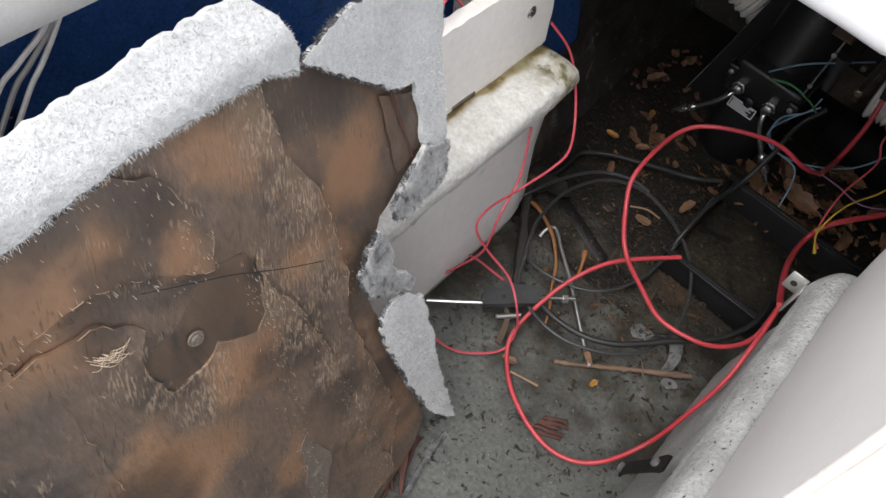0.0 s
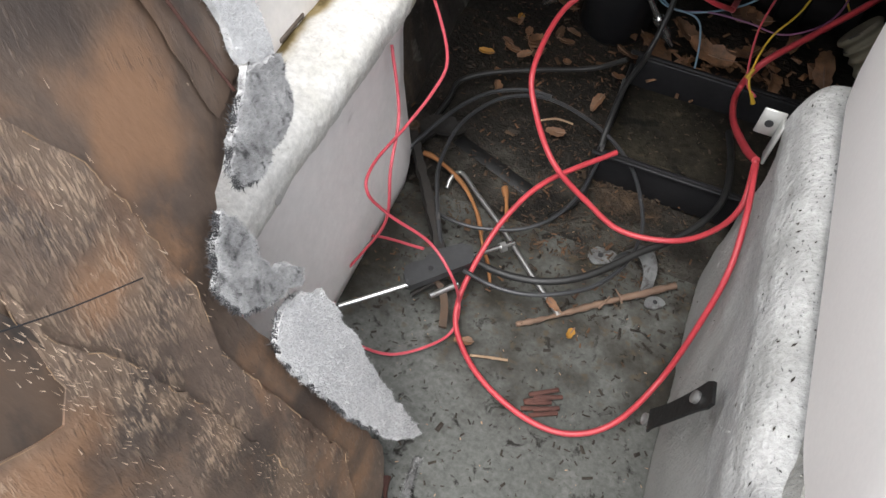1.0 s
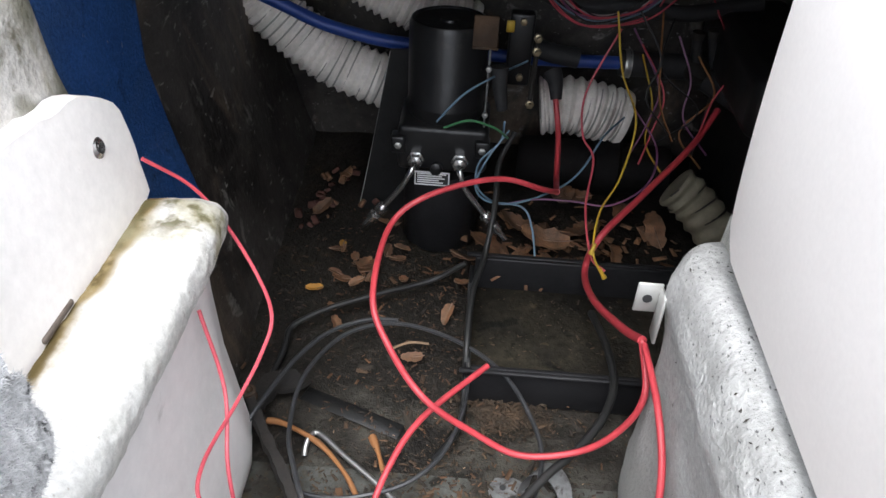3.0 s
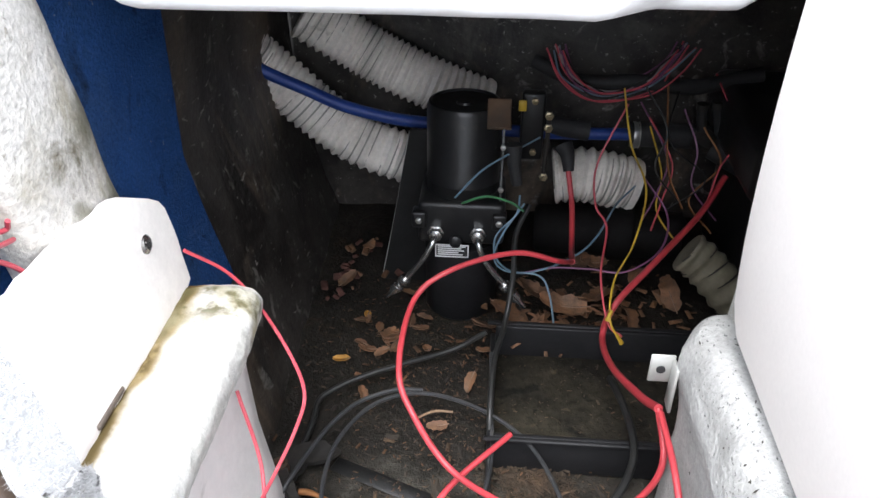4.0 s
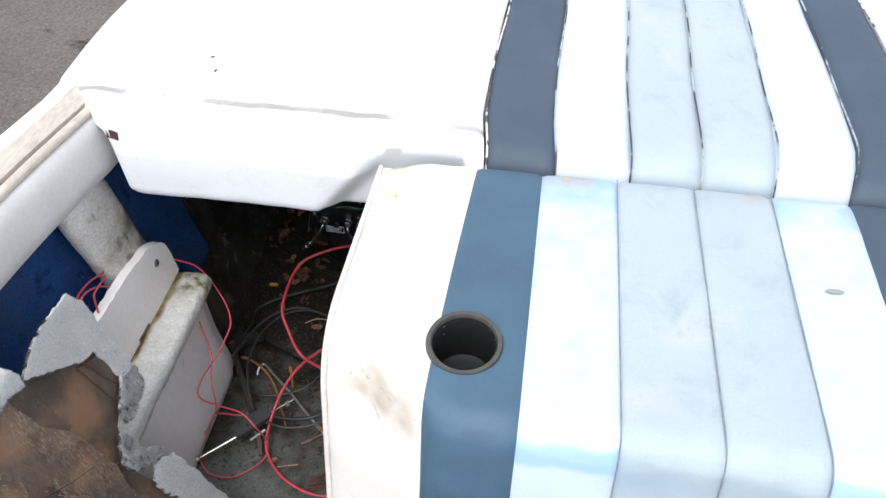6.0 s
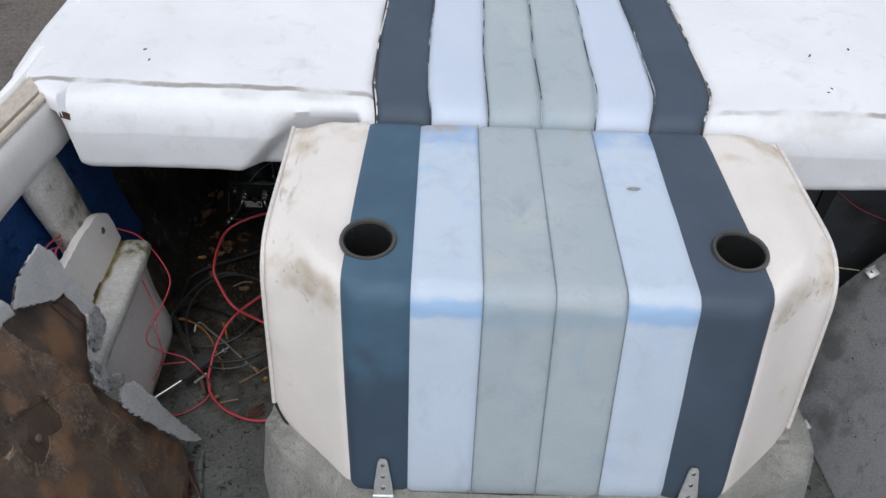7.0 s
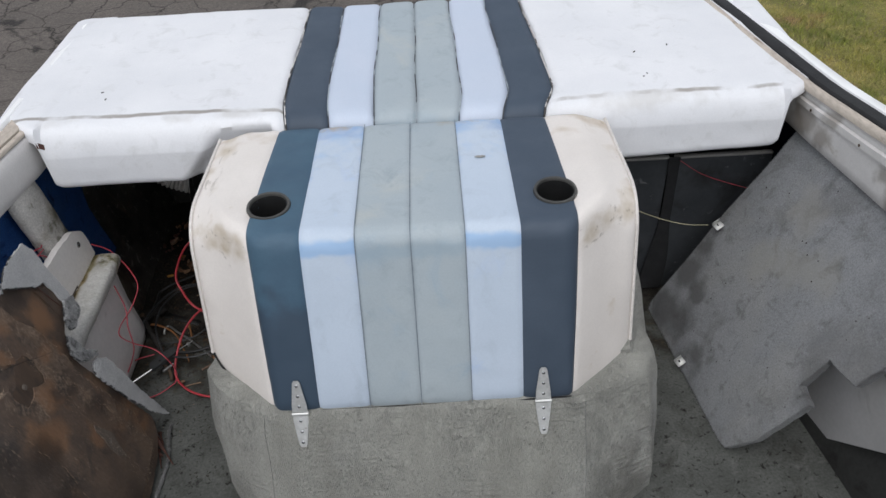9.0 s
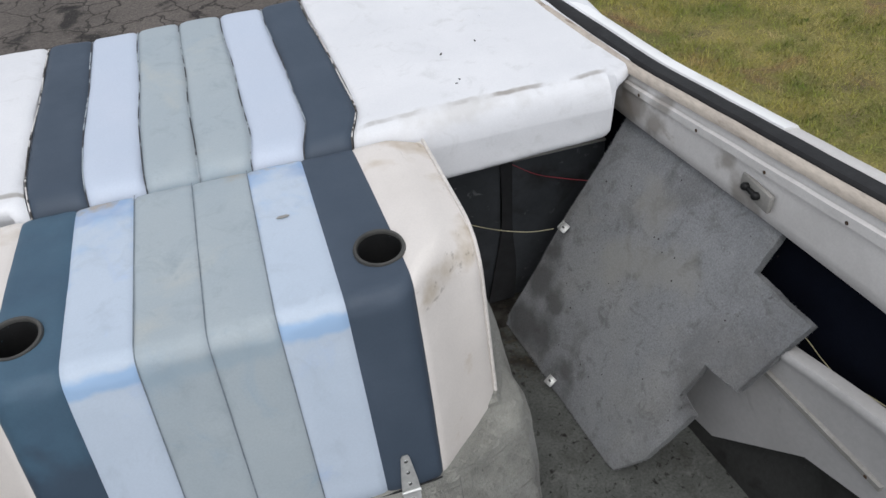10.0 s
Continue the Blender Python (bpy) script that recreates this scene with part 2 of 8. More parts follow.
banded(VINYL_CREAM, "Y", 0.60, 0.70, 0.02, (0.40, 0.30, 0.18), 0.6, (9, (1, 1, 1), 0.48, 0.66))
VINYL_NAVY = mat("navy_vinyl", (0.044, 0.062, 0.088), (0.058, 0.078, 0.108), 5, 0.58, bump=0.12, bscale=260, fine=0.06, dist=0.001)
VINYL_TEAL = mat("faded_navy_vinyl", (0.045, 0.085, 0.130), (0.060, 0.115, 0.165), 6, 0.58, bump=0.12, bscale=260, fine=0.06, dist=0.001)
banded(VINYL_TEAL, "Z", 0.30, 0.66, 0.10, (0.040, 0.060, 0.088), 0.85)
VINYL_BLUE = mat("light_blue_vinyl", (0.49, 0.555, 0.64), (0.455, 0.525, 0.61), 5, 0.58, bump=0.12, bscale=260, fine=0.04, dist=0.001,
                 stains=[((0.38, 0.48, 0.66), 7, 0.60, 0.80), ((0.40, 0.46, 0.53), 16, 0.54, 0.76, (1, 1, 0.6))])
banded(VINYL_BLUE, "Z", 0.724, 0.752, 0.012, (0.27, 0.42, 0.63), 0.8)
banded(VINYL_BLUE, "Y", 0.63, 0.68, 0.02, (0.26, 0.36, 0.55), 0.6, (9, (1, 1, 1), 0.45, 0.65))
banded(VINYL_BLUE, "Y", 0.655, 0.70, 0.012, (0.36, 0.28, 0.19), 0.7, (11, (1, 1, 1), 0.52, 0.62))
VINYL_PALE = mat("pale_blue_vinyl", (0.51, 0.56, 0.65), (0.48, 0.54, 0.635), 5, 0.5, bump=0.12, bscale=260, fine=0.04, dist=0.001)
VINYL_GREY = mat("grey_vinyl", (0.370, 0.415, 0.435), (0.335, 0.385, 0.415), 5, 0.58, bump=0.12, bscale=260, fine=0.05, dist=0.001,
                 stains=[((0.28, 0.36, 0.43), 7, 0.60, 0.80), ((0.42, 0.44, 0.42), 4, 0.58, 0.75), ((0.29, 0.335, 0.36), 17, 0.54, 0.76, (1, 1, 0.6))])
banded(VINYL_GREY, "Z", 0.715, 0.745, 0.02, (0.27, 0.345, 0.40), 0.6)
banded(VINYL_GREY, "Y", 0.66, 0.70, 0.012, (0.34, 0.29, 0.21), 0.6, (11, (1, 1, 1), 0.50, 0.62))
VINYL_SKIRT = mat("plain_cream_vinyl", (0.72, 0.69, 0.66), (0.67, 0.64, 0.61), 4, 0.5, bump=0.12, bscale=240, fine=0.03, dist=0.001)
SEAM = mat("seam_thread", (0.16, 0.19, 0.22), (0.24, 0.27, 0.30), 60, 0.8, bump=0.3)
PIPING = mat("white_piping", (0.66, 0.62, 0.58), (0.58, 0.54, 0.5), 20, 0.45, bump=0.1)
CARPET = mat("grey_carpet", (0.345, 0.342, 0.305), (0.265, 0.262, 0.230), 5, 0.95, bump=1.0, bscale=210, fine=0.24, dist=0.004, spec=0.1,
             stains=[((0.11, 0.108, 0.095), 4, 0.60, 0.78, (1, 1, 1)), ((0.40, 0.40, 0.375), 3, 0.54, 0.74, (1, 1, 1)), ((0.09, 0.09, 0.08), 60, 0.66, 0.73, (1.6, 1.6, 0.6))],
             sheen=0.2, stretch=(2.4, 1, 0.6), streaks=((0.22, 0.22, 0.20), 190, (1.8, 1.8, 0.45), 0.53, 0.68, 6, 0.38, 0.64))
fibred(CARPET, (0.13, 0.128, 0.108), 0, 8, 0.36, 0.60, 0.55)
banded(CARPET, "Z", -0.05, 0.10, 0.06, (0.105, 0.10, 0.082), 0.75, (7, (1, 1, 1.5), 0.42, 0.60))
blotched(CARPET, [((0.47, 0.22, 0.12), 1.2), ((0.49, 0.30, 0.25), 1.0), ((0.50, 0.34, 0.08), 1.2), ((-0.44, 0.18, 0.06), 1.1), ((-0.47, 0.24, 0.30), 0.8), ((0.38, 0.10, 0.03), 0.9), ((0.10, 0.06, 0.02), 1.0), ((-0.15, 0.07, 0.05), 0.8)], 0.085, (0.15, 0.148, 0.128), 0.55)
hatched(CARPET, (0.15, 0.148, 0.125), (1.0, 0.35, 0.0), 0.0042, 9, 0.34, 0.66, 0.42, 7.0, (1, 1, 0.16), 0.44, 0.60)
hatched(CARPET, (0.19, 0.185, 0.16), (0, 0.45, 1.0), 0.015, 7, 0.42, 0.64, 0.45, 8.0, (0.25, 0.25, 1), 0.46, 0.62)
CARPET_DARK = mat("panel_carpet", (0.290, 0.294, 0.300), (0.205, 0.210, 0.216), 3.2, 0.95, bump=0.9, bscale=260, fine=0.26, dist=0.0032, spec=0.1,
                  stains=[((0.135, 0.134, 0.132), 5, 0.54, 0.76), ((0.28, 0.278, 0.268), 4, 0.50, 0.74), ((0.145, 0.144, 0.142), 22, 0.54, 0.74), ((0.32, 0.32, 0.32), 90, 0.58, 0.78), ((0.14, 0.14, 0.14), 160, 0.60, 0.72), ((0.045, 0.04, 0.038), 30, 0.70, 0.75)])
banded(CARPET_DARK, "Y", 0.00, 0.30, 0.10, (0.12, 0.118, 0.115), 0.35, (7, (1, 1, 1), 0.42, 0.6))
blotched(CARPET_DARK, [((0.787, 0.70, 0.172), 1.2), ((0.735, 0.685, 0.05), 1.3), ((0.752, 0.60, 0.072), 1.2), ((0.825, 0.70, 0.26), 0.8), ((0.77, 0.46, 0.05), 0.9), ((0.80, 0.62, 0.16), 0.9)], 0.065, (0.095, 0.094, 0.092), 0.75)
blotched(CARPET_DARK, [((0.93, 0.45, 0.42), 1.2), ((0.95, 0.36, 0.46), 1.1), ((0.90, 0.52, 0.36), 1.0), ((0.98, 0.52, 0.52), 1.1)], 0.075, (0.315, 0.305, 0.275), 0.45)
CARPET_PALE = mat("pale_carpet", (0.50, 0.50, 0.495), (0.40, 0.40, 0.40), 14, 0.95, bump=0.7, bscale=260, fine=0.16, dist=0.0022, spec=0.05,
                  stains=[((0.36, 0.36, 0.365), 12, 0.64, 0.82)])
CARPET_SPECK = mat("speckled_carpet", (0.45, 0.45, 0.437), (0.36, 0.36, 0.347), 9, 0.95, bump=0.8, bscale=210, fine=0.22, dist=0.0032, spec=0.03,
                   stains=[((0.30, 0.30, 0.285), 7, 0.54, 0.72)])
# lower side darker: its shade, with some dirt, put into the colour
banded(CARPET_SPECK, "Z", -0.1, 0.225, 0.06, (0.29, 0.29, 0.275), 0.85, (6, (1, 0.6, 1), 0.22, 0.50))
banded(CARPET_SPECK, "Z", 0.322, 0.40, 0.012, (0.24, 0.24, 0.23), 0.6, (28, (1, 0.5, 1), 0.40, 0.58))
banded(CARPET_SPECK, "Z", 0.318, 0.40, 0.015, (0.06, 0.06, 0.06), 0.8, (380, (1, 0.5, 1), 0.63, 0.68))
FRINGE = mat("dark_fringe", (0.035, 0.035, 0.036), (0.10, 0.10, 0.104), 60, 0.95, bump=0, spec=0.1)
CARPET_FRAY = mat("frayed_carpet", (0.50, 0.50, 0.495), (0.24, 0.24, 0.24), 30, 0.95, bump=0.8, bscale=200, fine=0.3, dist=0.004, spec=0.05,
                  stains=[((0.07, 0.07, 0.07), 38, 0.55, 0.66), ((0.05, 0.05, 0.05), 90, 0.60, 0.68)])
HEM = mat("grimy_hem", (0.24, 0.24, 0.235), (0.09, 0.088, 0.085), 40, 0.95, bump=0.7, bscale=240, fine=0.3, dist=0.003, spec=0.05)
CARPET_BLUE = mat("blue_carpet", (0.014, 0.046, 0.150), (0.024, 0.075, 0.225), 10, 0.95, bump=0.8, bscale=300, fine=0.35, dist=0.003, spec=0.1,
                  stains=[((0.005, 0.010, 0.03), 20, 0.55, 0.72), ((0.20, 0.21, 0.22), 130, 0.665, 0.72), ((0.035, 0.075, 0.17), 5, 0.48, 0.7)])
# the blue hull carpet again, darkened: starboard shade put into its colour
CARPET_BLUE_SHADED = mat("shaded_blue_carpet", (0.0022, 0.003, 0.007), (0.0035, 0.005, 0.011), 10, 0.95, bump=0.8, bscale=300, fine=0.35, dist=0.003, spec=0.1)
DULL_GEL = mat("dull_gelcoat", (0.46, 0.45, 0.44), (0.38, 0.37, 0.36), 4, 0.55, bump=0.15, bscale=80, fine=0.06, stains=[((0.22, 0.21, 0.19), 7, 0.58, 0.76)])
FLOOR_PAINT = mat("grey_deck_paint", (0.102, 0.105, 0.096), (0.060, 0.062, 0.056), 7, 0.72, bump=0.45, bscale=150, fine=0.32, spec=0.22,
                  stains=[((0.034, 0.032, 0.027), 9, 0.55, 0.74), ((0.012, 0.011, 0.009), 55, 0.58, 0.66), ((0.125, 0.126, 0.116), 11, 0.60, 0.72), ((0.016, 0.015, 0.013), 26, 0.63, 0.72)])
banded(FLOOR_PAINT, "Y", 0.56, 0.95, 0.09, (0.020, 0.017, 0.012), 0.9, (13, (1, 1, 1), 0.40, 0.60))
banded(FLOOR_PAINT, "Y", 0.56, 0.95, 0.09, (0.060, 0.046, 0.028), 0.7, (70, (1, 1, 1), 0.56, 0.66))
BILGE = mat("bilge_dirt", (0.022, 0.019, 0.015), (0.009, 0.008, 0.007), 9, 0.75, bump=0.9, bscale=110, fine=0.5, dist=0.005, spec=0.2,
            stains=[((0.045, 0.032, 0.018), 18, 0.60, 0.78), ((0.07, 0.05, 0.03), 90, 0.64, 0.70)])
banded(BILGE, "Y", 0.60, 0.86, 0.08, (0.062, 0.058, 0.048), 0.8, (14, (1, 1, 1), 0.46, 0.60))
HULL_DARK = mat("black_hull_paint", (0.036, 0.033, 0.030), (0.056, 0.049, 0.043), 7, 0.5, bump=0.5, bscale=90, fine=0.3, dist=0.003,
                stains=[((0.014, 0.012, 0.011), 7, 0.46, 0.58), ((0.12, 0.090, 0.065), 9, 0.56, 0.70, (1, 1, 0.5)), ((0.17, 0.16, 0.145), 26, 0.60, 0.68), ((0.30, 0.29, 0.265), 90, 0.63, 0.70, (1, 0.5, 1.4))])
HULL_GREY = mat("grey_hull_paint", (0.036, 0.036, 0.034), (0.024, 0.024, 0.022), 7, 0.6, bump=0.4, bscale=90, fine=0.2,
                stains=[((0.014, 0.013, 0.012), 9, 0.52, 0.66), ((0.11, 0.105, 0.095), 30, 0.68, 0.76)])
GELCOAT = mat("white_gelcoat", (0.87, 0.87, 0.86), (0.83, 0.83, 0.82), 3, 0.35, bump=0.05, fine=0.02, stains=[((0.5, 0.48, 0.43), 12, 0.70, 0.85)])
COAMING = mat("coaming_vinyl", (0.66, 0.64, 0.62), (0.56, 0.54, 0.52), 6, 0.55, bump=0.2, bscale=200, fine=0.06,
              stains=[((0.30, 0.26, 0.21), 10, 0.64, 0.80)])
blotched(COAMING, [((1.062, 0.345, 0.672), 1.0), ((1.06, 0.30, 0.650), 0.7), ((1.005, 0.705, 0.70), 1.5), ((1.0, 0.74, 0.66), 1.4), ((1.03, 0.60, 0.735), 0.9), ((1.02, 0.62, 0.67), 0.9), ((1.06, 0.40, 0.715), 0.8)], 0.05, (0.20, 0.172, 0.14), 0.65)
LEDGE_TAN = mat("weathered_cap", (0.50, 0.44, 0.37), (0.40, 0.35, 0.30), 9, 0.7, bump=0.4, bscale=120, fine=0.2,
                stains=[((0.16, 0.12, 0.08), 24, 0.62, 0.74)], stretch=(1, 0.35, 1))
TRIM_GREY = mat("grey_trim", (0.30, 0.29, 0.27), (0.24, 0.23, 0.21), 12, 0.6, bump=0.2, bscale=160)
RUBBER = mat("black_rubber", (0.016, 0.016, 0.017), (0.027, 0.027, 0.028), 15, 0.7, bump=0.3, bscale=160, spec=0.3)
FIBREGLASS = mat("bare_fibreglass", (0.84, 0.815, 0.79), (0.80, 0.77, 0.745), 5, 0.6, bump=0.25, bscale=70, fine=0.05,
                 stains=[((0.42, 0.39, 0.35), 10, 0.66, 0.82)])
BOARD = mat("painted_board", (0.87, 0.835, 0.795), (0.83, 0.79, 0.745), 7, 0.6, bump=0.25, bscale=90, fine=0.06,
            stains=[((0.40, 0.30, 0.22), 18, 0.68, 0.82)])
MOSSY = mat("mossy_ledge", (0.59, 0.58, 0.55), (0.49, 0.48, 0.45), 9, 0.9, bump=0.6, bscale=170, fine=0.2, dist=0.002, spec=0.1,
            stains=[((0.46, 0.45, 0.41), 15, 0.50, 0.70), ((0.34, 0.32, 0.27), 130, 0.64, 0.72), ((0.20, 0.165, 0.085), 22, 0.66, 0.80), ((0.10, 0.09, 0.06), 150, 0.70, 0.75)])
banded(MOSSY, "X", -0.987, -0.938, 0.014, (0.215, 0.160, 0.068), 0.95, (30, (1, 0.8, 1), 0.26, 0.48))
banded(MOSSY, "X", -0.987, -0.946, 0.008, (0.085, 0.062, 0.024), 0.95, (60, (1, 0.8, 1), 0.36, 0.52))
banded(MOSSY, "Y", 0.684, 0.75, 0.03, (0.27, 0.245, 0.15), 0.8, (20, (1, 1, 1), 0.42, 0.60))
banded(MOSSY, "Y", 0.704, 0.75, 0.02, (0.10, 0.09, 0.04), 0.85, (60, (1, 1, 1), 0.46, 0.60))
POST_CARPET = mat("post_carpet", (0.63, 0.605, 0.565), (0.52, 0.50, 0.46), 14, 0.95, bump=0.6, bscale=200, fine=0.25, dist=0.004, spec=0.1,
                  stains=[((0.38, 0.35, 0.28), 11, 0.50, 0.68), ((0.14, 0.125, 0.08), 14, 0.58, 0.70), ((0.30, 0.28, 0.24), 90, 0.62, 0.72)])
blotched(POST_CARPET, [((-0.99, 0.722, 0.515), 1.0), ((-0.99, 0.735, 0.43), 0.7), ((-0.99, 0.66, 0.45), 0.6)], 0.042, (0.13, 0.125, 0.08), 0.75)
PLY = mat("rotten_plywood", (0.124, 0.086, 0.062), (0.070, 0.052, 0.042), 7, 0.36, bump=0.28, bscale=150, fine=0.22, dist=0.002, spec=0.6,
          stains=[((0.225, 0.122, 0.064), 8, 0.54, 0.74, (1, 1, 0.8)), ((0.040, 0.034, 0.032), 9, 0.54, 0.70, (1, 1, 1.2)),
                  ((0.36, 0.29, 0.22), 130, 0.71, 0.75, (1, 1, 0.4))], stretch=(1, 1.2, 0.5))
PLY_TOP = mat("peeling_plywood", (0.136, 0.094, 0.068), (0.082, 0.062, 0.051), 7, 0.40, bump=0.3, bscale=150, fine=0.28, dist=0.003, spec=0.6,
              stains=[((0.235, 0.128, 0.068), 8, 0.54, 0.74, (1, 1, 0.8)), ((0.042, 0.036, 0.034), 9, 0.54, 0.70, (1, 1.2, 1)),
                      ((0.38, 0.31, 0.24), 120, 0.70, 0.74, (1, 1, 0.4))], stretch=(1, 1.4, 0.5))
PLY_EDGE = mat("pale_ply", (0.30, 0.21, 0.13), (0.20, 0.13, 0.08), 20, 0.8, bump=0.5, bscale=150, stretch=(1, 0.2, 1))
SPLINTER = mat("torn_fibres", (0.62, 0.50, 0.38), (0.45, 0.33, 0.23), 30, 0.6, bump=0, vary=0.35)
WORN = mat("worn_plywood", (0.090, 0.058, 0.039), (0.060, 0.043, 0.033), 9, 0.36, bump=0.2, bscale=120, fine=0.1, spec=0.6, stretch=(1, 1.4, 0.5), stains=[((0.14, 0.072, 0.036), 12, 0.54, 0.76), ((0.030, 0.024, 0.021), 22, 0.52, 0.66)])
SCAB = mat("old_glue", (0.135, 0.110, 0.090), (0.095, 0.075, 0.060), 18, 0.6, bump=0.5, bscale=150, fine=0.2, stains=[((0.26, 0.24, 0.22), 25, 0.6, 0.7)])
RIM = mat("grey_rim_plastic", (0.070, 0.068, 0.062), (0.045, 0.044, 0.041), 16, 0.5, bump=0.1)
CUP = mat("dull_black_cup", (0.012, 0.012, 0.012), (0.017, 0.017, 0.017), 14, 0.5, spec=0.2, bump=0.05)
TORN_PIPING = mat("torn_piping", (0.66, 0.64, 0.61), (0.56, 0.53, 0.5), 20, 0.6, bump=0.3, stains=[((0.05, 0.045, 0.04), 22, 0.50, 0.55, (1, 1, 1))])
TORN_SEAM = mat("torn_seam", (0.40, 0.44, 0.46), (0.34, 0.38, 0.41), 20, 0.7, bump=0.3, stains=[((0.05, 0.05, 0.055), 11, 0.44, 0.52, (1, 1, 1))])
LEATHER = mat("black_leather", (0.007, 0.007, 0.007), (0.011, 0.011, 0.011), 25, 0.55, bump=0.3, bscale=160, spec=0.3)
PLASTIC = mat("black_plastic", (0.008, 0.008, 0.009), (0.014, 0.014, 0.015), 14, 0.5, bump=0.2, bscale=140, spec=0.2,
              stains=[((0.06, 0.055, 0.045), 20, 0.66, 0.8)])
ENAMEL = mat("black_enamel", (0.008, 0.008, 0.009), (0.015, 0.015, 0.015), 14, 0.36, spec=0.32, bump=0.2, bscale=90, stains=[((0.055, 0.048, 0.04), 12, 0.60, 0.78), ((0.15, 0.14, 0.125), 70, 0.69, 0.75)])
PANEL_GREY = mat("grey_sheet_plastic", (0.058, 0.062, 0.067), (0.032, 0.035, 0.039), 5, 0.5, bump=0.2, bscale=60,
                 stains=[((0.16, 0.165, 0.165), 40, 0.64, 0.74), ((0.020, 0.020, 0.020), 9, 0.55, 0.72)])
DULL_ZINC = mat("dull_zinc", (0.20, 0.205, 0.205), (0.10, 0.10, 0.10), 40, 0.6, 0.4, bump=0.4, stains=[((0.05, 0.045, 0.04), 60, 0.55, 0.66)])
BRASS = mat("tarnished_brass", (0.30, 0.24, 0.14), (0.20, 0.17, 0.12), 30, 0.4, 0.8, bump=0.2)
SOOT = mat("sooty_black_metal", (0.004, 0.004, 0.004), (0.008, 0.007, 0.007), 12, 0.7, spec=0.12, bump=0.4, bscale=80, stains=[((0.03, 0.022, 0.016), 15, 0.62, 0.76)])
STEEL = mat("dull_steel", (0.45, 0.45, 0.44), (0.34, 0.34, 0.33), 25, 0.42, 0.9, bump=0.15)
HINGE = mat("zinc_hinge", (0.66, 0.66, 0.64), (0.54, 0.54, 0.52), 40, 0.45, 0.6, bump=0.15, stains=[((0.30, 0.27, 0.23), 60, 0.62, 0.72)])
CHROME = mat("bright_steel", (0.62, 0.62, 0.61), (0.50, 0.50, 0.49), 25, 0.22, 0.95, bump=0.05)
GALV = mat("zinc_plate", (0.52, 0.52, 0.50), (0.40, 0.40, 0.38), 30, 0.5, 0.6, bump=0.2)
CAST = mat("pitted_dark_steel", (0.022, 0.021, 0.020), (0.036, 0.031, 0.027), 30, 0.65, 0.3, bump=0.6)
RUSTY = mat("rusty_steel", (0.10, 0.06, 0.035), (0.05, 0.038, 0.03), 30, 0.8, 0.3, bump=0.6)
RED = mat("red_cable", (0.42, 0.045, 0.055), (0.34, 0.035, 0.045), 20, 0.42, bump=0.05, stains=[((0.20, 0.05, 0.05), 30, 0.66, 0.8)])
PINK = mat("faded_red_wire", (0.48, 0.075, 0.095), (0.40, 0.055, 0.075), 20, 0.42, bump=0.05)
GREY_WIRE = mat("dark_grey_cable", (0.024, 0.025, 0.027), (0.036, 0.037, 0.039), 25, 0.45, bump=0.1, stains=[((0.10, 0.095, 0.088), 40, 0.60, 0.74)])
BLACK_WIRE = mat("black_cable", (0.010, 0.010, 0.010), (0.018, 0.018, 0.0175), 25, 0.5, bump=0.1)
YELLOW = mat("yellow_wire", (0.50, 0.33, 0.03), (0.40, 0.26, 0.03), 20, 0.45, bump=0.05)
BLOCK = mat("worn_block_plastic", (0.040, 0.041, 0.042), (0.026, 0.027, 0.028), 30, 0.55, bump=0.2, bscale=140, stains=[((0.09, 0.088, 0.084), 40, 0.60, 0.72)])
SHRED = mat("leaf_shreds", (0.080, 0.040, 0.018), (0.028, 0.017, 0.010), 30, 0.85, bump=0.3, vary=0.8)
OLD_WIRE = mat("yellowed_wire", (0.42, 0.38, 0.24), (0.30, 0.27, 0.17), 20, 0.5, bump=0.05)
BLUE_WIRE = mat("blue_wire", (0.09, 0.15, 0.20), (0.13, 0.20, 0.26), 20, 0.45, bump=0.05)
PALE_WIRE = mat("dirty_white_wire", (0.34, 0.32, 0.30), (0.24, 0.22, 0.21), 20, 0.5, bump=0.05)
PURPLE = mat("purple_wire", (0.17, 0.06, 0.14), (0.13, 0.05, 0.11), 20, 0.45, bump=0.05)
GREEN = mat("green_wire", (0.06, 0.20, 0.09), (0.05, 0.15, 0.07), 20, 0.45, bump=0.05)
BLUE_HOSE = mat("blue_hose_rubber", (0.015, 0.045, 0.22), (0.012, 0.035, 0.17), 15, 0.45, bump=0.1)
DUCT = mat("white_duct", (0.80, 0.755, 0.70), (0.62, 0.575, 0.53), 14, 0.7, bump=0.4, bscale=120, stains=[((0.18, 0.15, 0.12), 12, 0.6, 0.76)])
DUCT_OLD = mat("yellowed_duct", (0.20, 0.185, 0.135), (0.13, 0.115, 0.08), 14, 0.7, bump=0.4, bscale=120)
LEAF = mat("dry_leaf", (0.175, 0.086, 0.042), (0.062, 0.037, 0.022), 38, 0.7, bump=0.6, bscale=120, vary=0.55)
LEAF_YELLOW = mat("yellow_leaf", (0.42, 0.22, 0.035), (0.24, 0.11, 0.02), 30, 0.7, bump=0.4, bscale=120, vary=0.2)
TWIG = mat("dry_twig", (0.17, 0.11, 0.075), (0.11, 0.07, 0.05), 40, 0.85, bump=0.8, bscale=160)
ORANGE_TWIG = mat("orange_twig", (0.28, 0.12, 0.04), (0.20, 0.09, 0.035), 40, 0.8, bump=0.5, bscale=160)
CHIP = mat("dark_crumbs", (0.018, 0.015, 0.012), (0.028, 0.022, 0.016), 40, 0.9, bump=0.4, vary=0.6)
